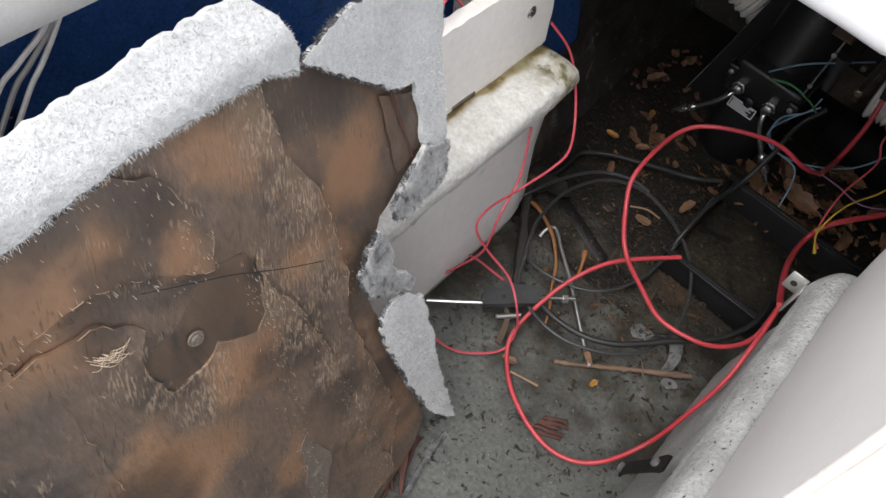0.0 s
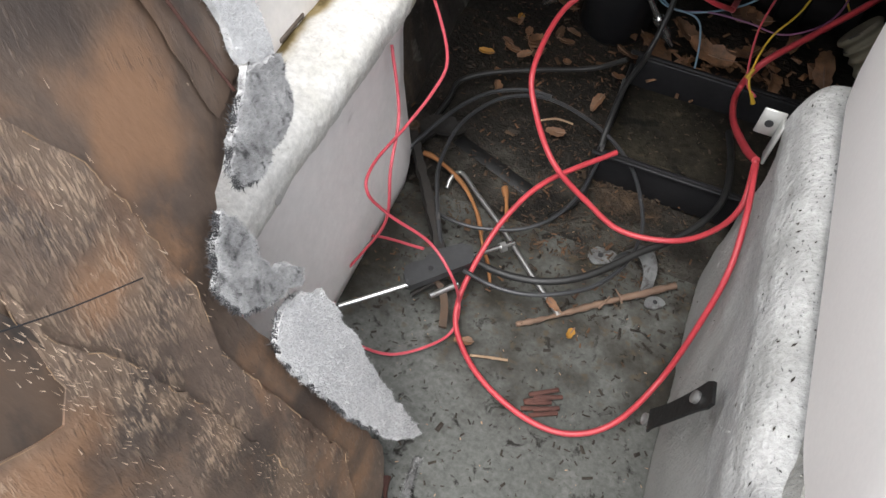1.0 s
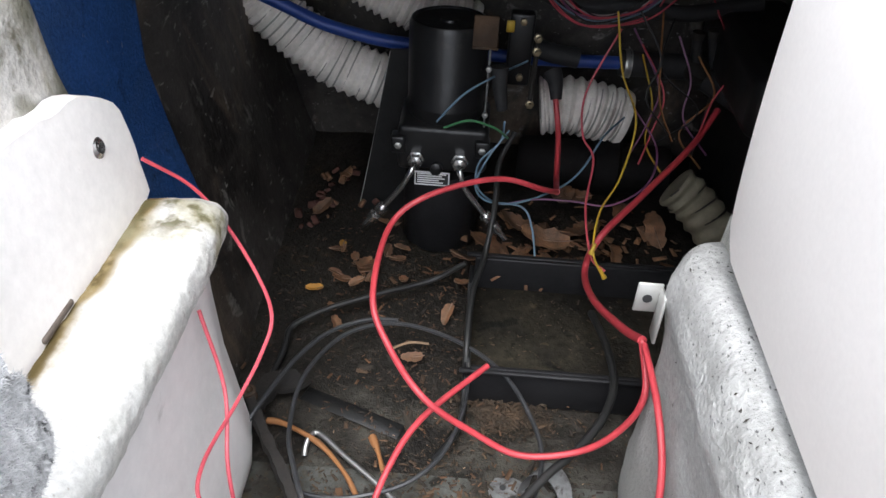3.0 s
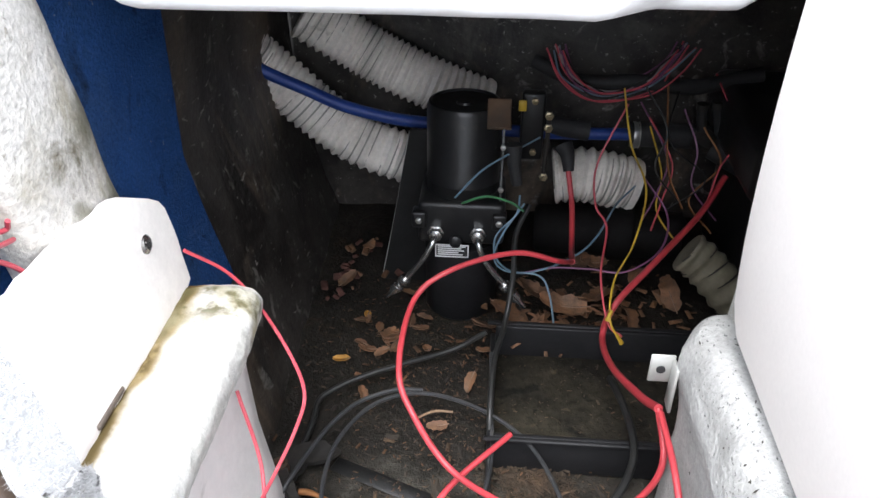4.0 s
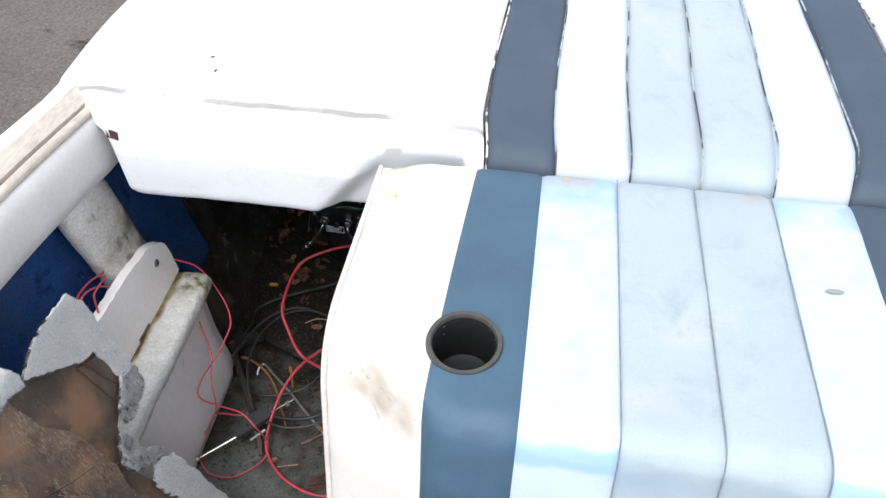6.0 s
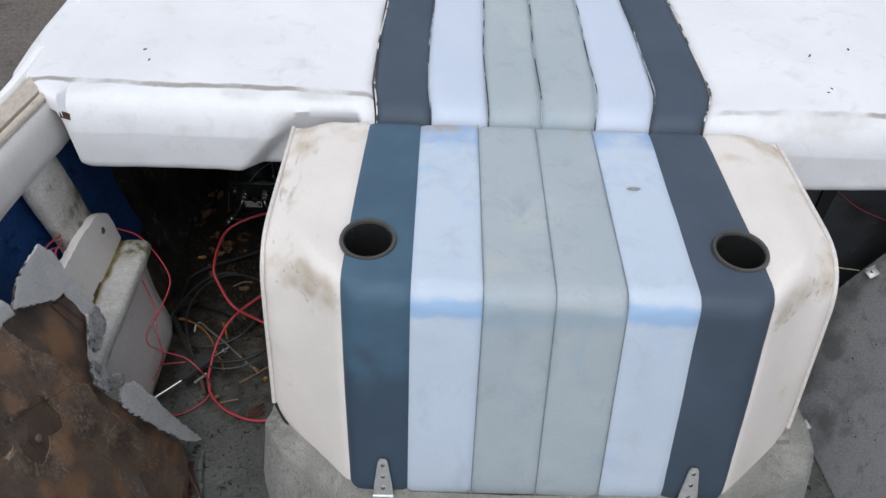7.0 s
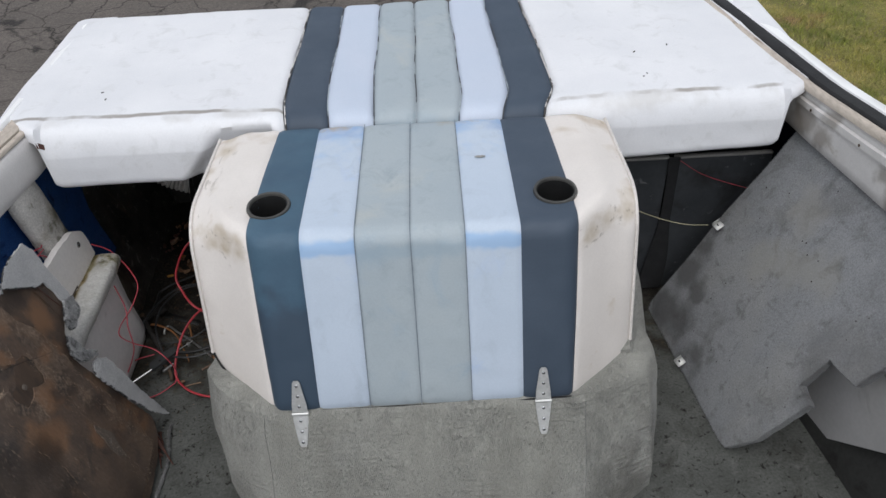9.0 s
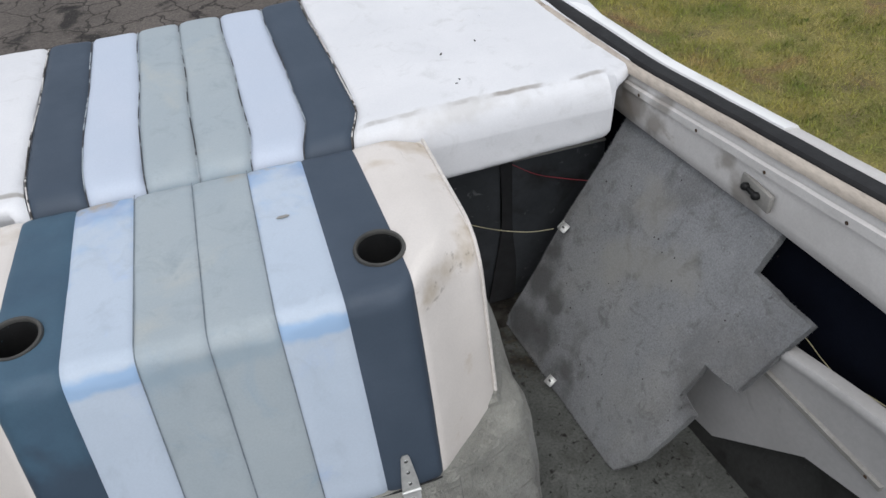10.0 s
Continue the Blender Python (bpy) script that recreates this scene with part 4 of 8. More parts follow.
def gunwales():
    for s in (-1, 1):
        g = thing("gunwale", (s * 1.05, 0, 0.75), "white boat gunwale with tan weathered cap", "gunwale", "gunwales", "structure")
        lo = 0.632 if s > 0 else 0.640
        part("coaming", along([(0.004, lo), (-0.005, lo + 0.008), (-0.007, lo + 0.03), (-0.006, 0.72), (-0.002, 0.745), (0.004, 0.752), (0.03, 0.752), (0.03, lo)], s, -2.35, 1.30, 60, 0.002),
             COAMING, g, "padded off-white vinyl side coaming with dirt")
        if s > 0:
            part("cap", along([(-0.010, 0.755), (-0.009, 0.766), (-0.003, 0.772), (0.009, 0.772), (0.013, 0.768), (0.014, 0.755)], s, -2.35, 1.40, 60),
                 LEDGE_TAN, g, "tan weathered cap with dirt in the grain")
            part("rubber_strip", along([(0.0155, 0.752), (0.016, 0.770), (0.021, 0.776), (0.053, 0.776), (0.059, 0.770), (0.0595, 0.752)], s, -2.35, 1.42, 60),
                 RUBBER, g, "black rubber strip")
            part("trim_strip", along([(-0.0065, 0.715), (-0.014, 0.717), (-0.014, 0.732), (-0.0065, 0.735)], s, 0.02, 0.74, 24), COAMING, g, "cream screwed trim batten")
            for k in range(4):
                y = 0.1 + 0.19 * k
                part("screw", disc((gx(y) - 0.0145, y, 0.722 + 0.9 * sheer(y)), (-1, 0, 0), [(0.004, 0), (0.004, 0.001), (0.002, 0.002)], 10), RUSTY, g)
        else:
            part("inner_strip", along([(0.001, 0.754), (0.001, 0.760), (0.004, 0.763), (0.014, 0.763), (0.017, 0.758), (0.017, 0.754)], s, -2.35, 1.30, 60),
                 LEDGE_TAN, g, "brown stained inner strip")
            part("cap", along([(0.021, 0.752), (0.022, 0.764), (0.027, 0.767), (0.058, 0.768), (0.062, 0.764), (0.062, 0.752)], s, -2.35, 1.40, 60),
                 LEDGE_TAN, g, "tan weathered cap with dirt in the grain")
        k, w = (0.061, 0.046) if s > 0 else (0.064, 0.032)
        edge = [(k, 0.72), (k, 0.766), (k + 0.005, 0.773), (k + w - 0.012, 0.772), (k + w, 0.757), (k + w + 0.006, 0.62), (k + w - 0.014, 0.60), (k + w - 0.019, 0.72)]
        if s > 0:
            part("outer_edge", along(edge, s, 0.345, 1.40, 36), GELCOAT, g, "white glossy gelcoat edge")
            worn = [(x, z - 0.005) for x, z in edge]
            part("worn_edge", along(worn, s, -2.35, 0.343, 44), COAMING, g, "dull grey weathered gelcoat edge")
        else:
            part("outer_edge", along(edge, s, -2.35, 1.40, 60), GELCOAT, g, "white glossy gelcoat edge")


ground()
hull()
floor_and_transom()
gunwales()


# ---- engine box ----
def cover_point(x, s, h=0.0):
    """The vinyl cover's skin: x across, s from the back of the top (0) over the shoulder to the front's foot (1)."""
    x += math.copysign(0.011, x) * math.sin(math.pi * s) * math.exp(-((abs(x) - 0.335) / 0.06) ** 2)
    ax = abs(x)
    c = 0.0 if ax < 0.30 else 0.86 * ((ax - 0.30) ** 2 / 0.08 if ax < 0.34 else ax - 0.32)
    c *= 1 - 0.28 * step(0.40, 0.487, ax)
    k = math.hypot(max(0.0, ax - 0.318), 0.010) - 0.010
    ys, yb, zb = 0.222 + c, 0.094 + 0.88 * k, 0.372 + (0.17 if x < 0 else -0.02) * k - 0.009 * math.sin(math.pi * min(1.0, k / 0.16))
    zt = 0.760 - 0.022 * step(0.40, 0.487, ax)
    a, b, d = Vector((0.686, zt - 0.016)), Vector((ys, zt)), Vector((yb, zb))
    d = d.lerp(b, 0.065 * min(1.0, max(0.0, (ax - 0.452) / 0.035)) ** 2.5)
    r = 0.034 + 0.056 * step(0.38, 0.487, ax)
    b1, b2 = b + (a - b).normalized() * r, b + (d - b).normalized() * r
    if s < 0.42:
        p = a.lerp(b1, s / 0.42)
    elif s < 0.58:
        t = (s - 0.42) / 0.16
        p = (1 - t) ** 2 * b1 + 2 * t * (1 - t) * b + t * t * b2
    else:
        p = b2.lerp(d, (s - 0.58) / 0.42)
    n1, n2 = Vector((0, 1)), Vector((-(b.y - d.y), (b.x - d.x))).normalized()
    n = n1.lerp(n2, step(0.40, 0.60, s)).normalized()
    q = p + n * h
    return Vector((x, q.x, q.y))


CUPS = ((-0.308, 0.333), (0.306, 0.333))


def stripe_panel(x0, x1, puff, holes, n=None, m=150):
    n = n or max(8, int((x1 - x0) / 0.007))
    bm = bmesh.new()
    top, bot = [], []
    for j in range(m + 1):
        s = j / m
        rt, rb = [], []
        for i in range(n + 1):
            u = i / n
            x = x0 + (x1 - x0) * u
            e = min(u, 1 - u) * (x1 - x0)
            bulge = puff * (1 - math.exp(-e / 0.008)) - 0.0015 * math.exp(-e / 0.002)
            w = 0.0025 * noise.noise(Vector((x * 9, s * 7, 2))) + 0.001 * noise.noise(Vector((x * 30, s * 25, 5)))
            end = 0.006 * math.exp(-min(s, 1 - s) / 0.012)
            rt.append(bm.verts.new(cover_point(x, s, bulge + w - end)))
            rb.append(bm.verts.new(cover_point(x, s, -0.014)))
        top.append(rt), bot.append(rb)
    quads = []
    for j in range(m):
        for i in range(n):
            quads.append((top[j][i], top[j][i + 1], top[j + 1][i + 1], top[j + 1][i]))
            quads.append((bot[j][i], bot[j + 1][i], bot[j + 1][i + 1], bot[j][i + 1]))
    for q in quads:
        mid = sum((v.co for v in q), Vector()) / 4
        if holes and any((mid.x - cx) ** 2 + (mid.y - cy) ** 2 < 0.0425 ** 2 and mid.z > 0.7 for cx, cy in CUPS):
            continue
        bm.faces.new(q)
    for j in range(m):
        for i in (0, n):
            p = top[j][i].co
            if holes and any((p.x - cx) ** 2 + (p.y - cy) ** 2 < 0.0425 ** 2 and p.z > 0.7 for cx, cy in CUPS):
                continue
            bm.faces.new((top[j][i], top[j + 1][i], bot[j + 1][i], bot[j][i]))
    for i in range(n):
        for j in (0, m):
            bm.faces.new((top[j][i], top[j][i + 1], bot[j][i + 1], bot[j][i]))
    for v in [v for v in bm.verts if not v.link_faces]:
        bm.verts.remove(v)
    return bm


def engine_cover():
    c = thing("engine_cover", (0, 0.3, 0.38), "padded vinyl engine cover, cream with navy, blue and grey stripes", "engine cover")
    cuts = [-0.486, -0.334, -0.233, -0.120, -0.006, 0.106, 0.220, 0.330, 0.484]
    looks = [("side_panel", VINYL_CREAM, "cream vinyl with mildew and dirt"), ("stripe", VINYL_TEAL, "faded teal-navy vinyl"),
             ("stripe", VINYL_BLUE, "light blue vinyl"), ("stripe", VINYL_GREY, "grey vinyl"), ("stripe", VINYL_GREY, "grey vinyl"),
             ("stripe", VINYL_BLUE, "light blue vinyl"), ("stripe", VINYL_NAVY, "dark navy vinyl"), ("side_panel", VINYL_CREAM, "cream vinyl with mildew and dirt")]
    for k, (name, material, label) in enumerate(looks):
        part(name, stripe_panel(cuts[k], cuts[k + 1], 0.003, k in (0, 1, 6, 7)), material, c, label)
    for x in cuts[3:6]:
        part("seam", tube([cover_point(x, s / 40, 0.0005) for s in range(41)], 0.0010, 6, 1), SEAM, c)
    for s in (-1, 1):
        xe = -0.487 if s < 0 else 0.485
        rows = []
        for j in range(61):
            p = cover_point(xe, j / 60)
            foot = min(p.z, (0.399 if s < 0 else 0.369) - (0.031 if s < 0 else 0.014) * step(0.24, 0.36, p.y) + 0.03 * step(0.275, 0.245, p.y)) + 0.020 * step(0.655, 0.690, p.y) ** 2
            rows.append([(xe + s * (0.004 * math.sin(math.pi * t) - 0.004 * t ** 6), p.y, p.z + (foot - p.z) * t) for t in (k / 12 for k in range(13))])
        back = [[(x - s * 0.015, y, z) for x, y, z in r] for r in rows]
        bm = bmesh.new()
        for r, q in zip(rows, back):
            r += q[::-1]
        part("side_skirt", loft(rows, bm=bm), VINYL_SKIRT, c, "cream vinyl side skirt")
        part("piping", tube([cover_point(xe + s * 0.001, k / 50, 0.001) for k in range(51)], 0.0042, 8, 1), PIPING, c, "white vinyl piping")
    # black cord along the foot, drawn as the shadow line under the cover
    part("foot_seam", tube([cover_point(-0.487 + 0.974 * k / 60, 1.0, -0.001) + Vector((0, 0.0, -0.004)) for k in range(61)], 0.0032, 8, 1), LEATHER, c, "black strip standing in for the shadow under the cover")
    part("core", loft([[(x, y, 0.376) for x, y in ((-0.46, 0.66), (-0.46, 0.25), (-0.33, 0.13), (0.33, 0.13), (0.46, 0.25), (0.46, 0.66))],
                       [(x, y, 0.66) for x, y in ((-0.46, 0.66), (-0.46, 0.36), (-0.33, 0.25), (0.33, 0.25), (0.46, 0.36), (0.46, 0.66))]]), RUBBER, c)
    for k, (cx, cy) in enumerate(CUPS):
        z = cover_point(cx, 0.4).z + 0.004
        h = thing("cup_holder", (cx, cy, z), "round dark plastic cup holder sunk into the engine cover", "cup holder", "cup holders")
        tilt = (0, -0.05, 1)
        part("rim", ring((cx, cy, z - 0.003), tilt, 0.0475, 0.0395, 0.007, 40), RIM, h, "dark grey plastic rim")
        bm = bmesh.new()
        seg = 40
        prof = [(0.0400, 0.001), (0.0385, -0.005), (0.0370, -0.075), (0.030, -0.078), (0.0001, -0.078)]
        loops = [[(cx + r * math.cos(a), cy + r * math.sin(a), z + h2) for a in (2 * math.pi * i / seg for i in range(seg))] for r, h2 in prof]
        part("cup", loft(loops, caps=False, bm=bm), CUP, h, "dark inner cup")
    for hx in (-0.275, 0.262):
        h = thing("strap_hinge", (hx, 0.09, 0.37), "zinc strap hinge screwed to cover and carpeted base", "hinge", "cover hinges")
        foot = cover_point(hx, 1.0, 0.007)
        upd = (cover_point(hx, 0.8) - cover_point(hx, 0.95)).normalized()
        dnd = Vector((0, -0.174, -0.37)).normalized()
        side = Vector((1, 0, 0))
        for d, nm in ((upd, "upper_leaf"), (dnd, "lower_leaf")):
            nrm = side.cross(d) if d.z > 0 else d.cross(side)
            nrm = -nrm if nrm.y > 0 else nrm
            org = foot + nrm * 0.002
            out = [(-0.017, 0.004), (0.017, 0.004), (0.016, 0.022), (0.0085, 0.076), (0.005, 0.082), (-0.005, 0.082), (-0.0085, 0.076), (-0.016, 0.022)]
            leaf = part(nm, sheet(out, lambda u, v, hh: org + side * u + d * v + nrm * hh, 0.0025, 0.02), HINGE, h)
            for v in (0.018, 0.044, 0.070):
                part("screw", disc(org + d * v + nrm * 0.0025, nrm, [(0.0038, 0), (0.0036, 0.0012), (0.0018, 0.0018)], 12), RUSTY if v == 0.04 else CHROME, leaf)
        part("pin", rod(foot + Vector((-0.018, -0.004, 0)), foot + Vector((0.018, -0.004, 0)), 0.0042, 12), HINGE, h)


def base_loop(z):
    """Plan of the carpeted base at height z: narrow on top, spreading to the floor, with cut corners."""
    k = 1 - z / 0.40
    bulge = 0.03 * step(0.42, 0.30, z)
    front = 0.098 - 0.183 * k
    xf, xc = 0.345 - 0.075 * step(0.13, 0.0, z), 0.500 + 0.03 * k + bulge
    xm, xb = 0.486 + 0.006 * k + 0.2 * bulge, 0.484 + 0.006 * k + 0.2 * bulge
    yc = 0.22 - 0.04 * k + 0.03 * step(0.09, 0.0, z)
    back = 0.735
    fl = 0.026 * min(1.0, 2 * k) * step(0.0, 0.10, z)
    pts = [(-0.464, back), (-0.464, 0.50), (-0.472 - fl, yc + 0.13), (-0.500 - fl, yc), (-0.470 - fl * 0.7, front + 0.62 * (yc - front)), (-0.425, front + 0.32 * (yc - front)), (-xf - 0.012, front + 0.008), (-xf + 0.01, front)]
    pts += [(xf - 0.01, front), (xf + 0.012, front + 0.008), (0.425, front + 0.32 * (yc - front)), (xc - 0.036, front + 0.62 * (yc - front)), (xc - 0.006, yc), (xc, yc + 0.05), (xm, 0.50), (xb, back)]
    pts = [(x + 0.025 if x > 0.45 else x, y) for x, y in pts]
    out = []
    for i, a in enumerate(pts):
        b = pts[(i + 1) % len(pts)]
        out += [Vector(a).lerp(Vector(b), j / 14) for j in range(14)]
    return [(p.x, p.y, z) for p in out]


def engine_base():
    b = thing("engine_box", (0, 0.3, 0), "engine box base wrapped in worn grey carpet", "engine box")
    levels = [0.0, 0.02, 0.06, 0.1, 0.14, 0.18, 0.22, 0.26, 0.29, 0.315, 0.335, 0.352, 0.364, 0.371]
    loops = [[wobble(p, 0.0045, 9) + 0.0015 * noise.noise_vector(Vector(p) * 60) for p in base_loop(z)] for z in levels]
    for i, p in enumerate(loops[-1]):
        loops[-1][i] = Vector((p.x * 0.97, 0.3 + (p.y - 0.3) * 0.97, p.z))
    for lp in loops:
        for p in lp:
            w = min(1.0, max(0.0, (abs(p.x) - 0.335) / 0.152)) * step(0.38, 0.27, p.y)
            p.z *= 1 + (0.065 if p.x < 0 else 0.0) * w
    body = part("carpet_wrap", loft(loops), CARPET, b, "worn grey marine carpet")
    for k in (6 * 14, 9 * 14):
        part("seam", tube([lp[k] * 1.0005 for lp in loops[4:-1]], 0.0007, 5, 2), HEM, b, "dark glued carpet seam")
    spots = [(p, n) for p, n in sow(body, 26000, 3) if n.z < 0.95 and p.y < 0.73]
    tagged(part("carpet_nap", fuzz(spots, 0.005, 0.0006, 4, 0.9), CARPET, b, "", False), kind="stuff")

    def shell(side, prof, y0, y1, n, top, material, label, seed):
        """Carpet over one side of the box: prof is (distance from the middle, height), top(y) scales its height."""
        loops = []
        for i in range(n + 1):
            y = y0 + (y1 - y0) * i / n
            e = math.sqrt(min(1.0, min(i, n - i) / 5 + 0.02))
            line = spline([(x, z, 0) for x, z in prof], 8)
            pts = []
            for q in line:
                x, z = 0.455 + (q.x - 0.455) * (0.75 + 0.25 * e), q.y * top(y) * (0.98 + 0.02 * e)
                p = Vector((side * x, y, z))
                pts.append(p + 0.003 * noise.noise_vector(p * 18) + 0.0011 * noise.noise_vector(p * 55) + 0.0005 * noise.noise_vector(p * 130))
            pts.append(Vector((side * 0.44, y, pts[-1].z - 0.01)))
            pts.append(Vector((side * 0.44, y, pts[0].z)))
            loops.append(pts)
        r = part("carpet_side", loft(loops), material, b, label)
        if side < 0:
            rng, bm = random.Random(77), bmesh.new()
            for p, nrm in sow(r, 5200, 78):
                if nrm.z > 0.25 and rng.random() < 0.035 + 0.30 * step(0.332, 0.352, p.z) or nrm.x < -0.9 and rng.random() < 0.008:
                    a, l, t = rng.uniform(0, 6.3), abs(rng.gauss(0, 0.0016)) + 0.0008, rng.uniform(0.0004, 0.0011)
                    u = nrm.orthogonal().normalized()
                    u.rotate(Matrix.Rotation(a, 3, nrm))
                    v = nrm.cross(u)
                    q = p + nrm * 0.0012
                    ring4 = [q + u * l, q + v * t, q - u * l * 0.8, q - v * t]
                    top = bm.verts.new(q + nrm * 0.0008)
                    vs = [bm.verts.new(c) for c in ring4]
                    for i in range(4):
                        bm.faces.new((vs[i], vs[(i + 1) % 4], top))
            tagged(part("dirt_flecks", bm, CHIP, b, "black dirt flecks caught in the carpet", False), kind="stuff")
        tagged(part("side_nap", fuzz(sow(r, 60000, seed), 0.0020, 0.00022, seed + 1, 0.9), material, b, "", False), kind="stuff")

    shell(-1, [(0.494, 0.002), (0.497, 0.03), (0.496, 0.12), (0.494, 0.21), (0.500, 0.270), (0.506, 0.300), (0.503, 0.326), (0.494, 0.344), (0.480, 0.352), (0.460, 0.354)], 0.735, 0.222, 120,
          lambda y: 1 - 0.04 * step(0.60, 0.735, y) + 0.11 * step(0.34, 0.255, y), CARPET_SPECK, "pale carpet with a rounded, black specked upper edge", 8)
    shell(1, [(0.535, 0.002), (0.545, 0.05), (0.556, 0.20), (0.560, 0.33), (0.548, 0.42), (0.518, 0.51), (0.500, 0.57), (0.488, 0.60)], 0.735, 0.215, 50,
          lambda y: 1 - 0.345 * step(0.44, 0.225, y), CARPET, "grey carpet rising beside the cover", 10)
    bk = part("bracket", box((-0.527, 0.722, 0.262), (-0.505, 0.7250, 0.294), 0.001, 1), GALV, b, "zinc angle bracket with a bolt hole")
    part("bracket_leg", box((-0.508, 0.704, 0.240), (-0.505, 0.7215, 0.292), 0.001, 1), GALV, bk)
    part("bolt_hole", disc((-0.517, 0.7218, 0.278), (0, -1, 0), [(0.0042, 0), (0.0042, 0.0012), (0.0001, 0.0013)], 16), RUBBER, bk)
    line = spline([(-0.521, 0.478, 0.070), (-0.527, 0.461, 0.110), (-0.522, 0.446, 0.165), (-0.513, 0.439, 0.215), (-0.509, 0.433, 0.245)], 8)
    rows = []
    for i, p in enumerate(line):
        t = i / (len(line) - 1)
        w = 0.0165 - 0.005 * math.sin(math.pi * t) - 0.006 * max(0, 0.12 - t) / 0.12 - 0.004 * max(0, t - 0.9) / 0.1
        rows.append([p + Vector((0, -w, 0.004)), p + Vector((0, w, -0.004)), p + Vector((0.003, w, -0.004)), p + Vector((0.003, -w, 0.004))])
    st = part("strap", loft(rows), LEATHER, b, "black leather strap with snap studs")
    part("snap", disc((-0.5265, 0.468, 0.092), (-1, -0.2, 0.25), [(0.0065, 0), (0.0065, 0.003), (0.0045, 0.004), (0.003, 0.0025), (0.0001, 0.002)], 18), STEEL, st)
    part("snap", disc((-0.5135, 0.4385, 0.218), (-1, 0, 0.4), [(0.006, 0), (0.006, 0.003), (0.004, 0.004), (0.0001, 0.0045)], 18), STEEL, st)


engine_cover()
engine_base()


# ---- sun pad ----
def pad_loop(x, n=5):
    """Section of the pad at x: a rounded slab with a deep front, thin where it lies on the gunwale."""
    ax = abs(x)
    lip = step(0.942, 0.955, ax)
    d = min(1.0, max(0.0, (ax - 0.922) / 0.028))
    zb = (0.578 + 0.036 * x if x > 0 else 0.600) + 0.025 * (1 - math.sqrt(1 - d * d)) + 0.10 * lip
    yf = 0.688 + 0.09 * step(0.94, 1.08, ax)
    if x < 0:
        d = min(1.0, max(0.0, (x + 0.520) / 0.028))
        zb += 0.06 * (1 - math.sqrt(1 - d * d)) * (1 - step(-0.40, -0.36, x))
    zf = 0.762 - 0.012 * step(0.5, 0.2, ax)
    zk = zf + 0.012
    end = max(0, ax - 1.05) / 0.03
    zf += 0.004 * lip
    yb = 1.42 - 0.02 * end
    sag = 0.008 * math.sin(3.1 * x + 1)
    c = [(yf, zb, 0.022), (yf + 0.008, zf, 0.066), (yb, zk + sag, 0.03), (yb - 0.02, zb, 0.02)]
    if lip > 0.5:
        c = [(yf, zb, 0.008), (yf + 0.004, zf, 0.022), (yb, zk + sag, 0.02), (yb - 0.02, zb, 0.01)]
    out = []
    for i in range(4):
        p, q, r = (Vector(c[(i + d) % 4][:2]) for d in (-1, 0, 1))
        rad = c[i][2]
        a, b = q + (p - q).normalized() * rad, q + (r - q).normalized() * rad
        for k in range(n + 1):
            t = k / n
            out.append((1 - t) ** 2 * a + 2 * t * (1 - t) * q + t * t * b)
    dense = []
    for i, a in enumerate(out):
        b = out[(i + 1) % len(out)]
        dense += [a.lerp(b, k / 14) for k in range(14)] if i % (n + 1) == n else [a]
    return dense


def bow(x, y):
    """The stripes spread a little over the top of the pad."""
    return x * (1 + (0.105 if x > 0 else 0.045) * step(0.69, 0.82, y) * (1 - 0.8 * step(0.85, 1.42, y)) * (1 - step(0.38, 0.95, abs(x))))


def pad_strip(x0, x1, puff):
    n = max(6, int((x1 - x0) / 0.009))
    loops = []
    for i in range(n + 1):
        u = i / n
        x = x0 + (x1 - x0) * u
        lp = pad_loop(x)
        e = min(u, 1 - u) * (x1 - x0)
        d = puff * (1 - math.exp(-e / 0.01)) - 0.004 * math.exp(-e / 0.003)
        pts = []
        for p in lp:
            nrm = Vector((0, 0, 1)) if p.y > 0.70 else (Vector((0, -1, 0)) if p.x < 0.75 else Vector((0, 0, -1)))
            q = Vector((bow(x, p.x), p.x, p.y)) + nrm * d
            if -0.7 < x < -0.36 and q.y < 0.76:
                q.y += 0.035 * min(1.0, max(0.0, (x + 0.615 - 0.8 * (q.z - 0.60)) / 0.04)) * step(0.76, 0.70, q.z)
            pts.append(q + 0.006 * noise.noise(q * 4.5) * nrm + 0.0015 * noise.noise(q * 22) * nrm)
        loops.append(pts)
    return loft(loops)


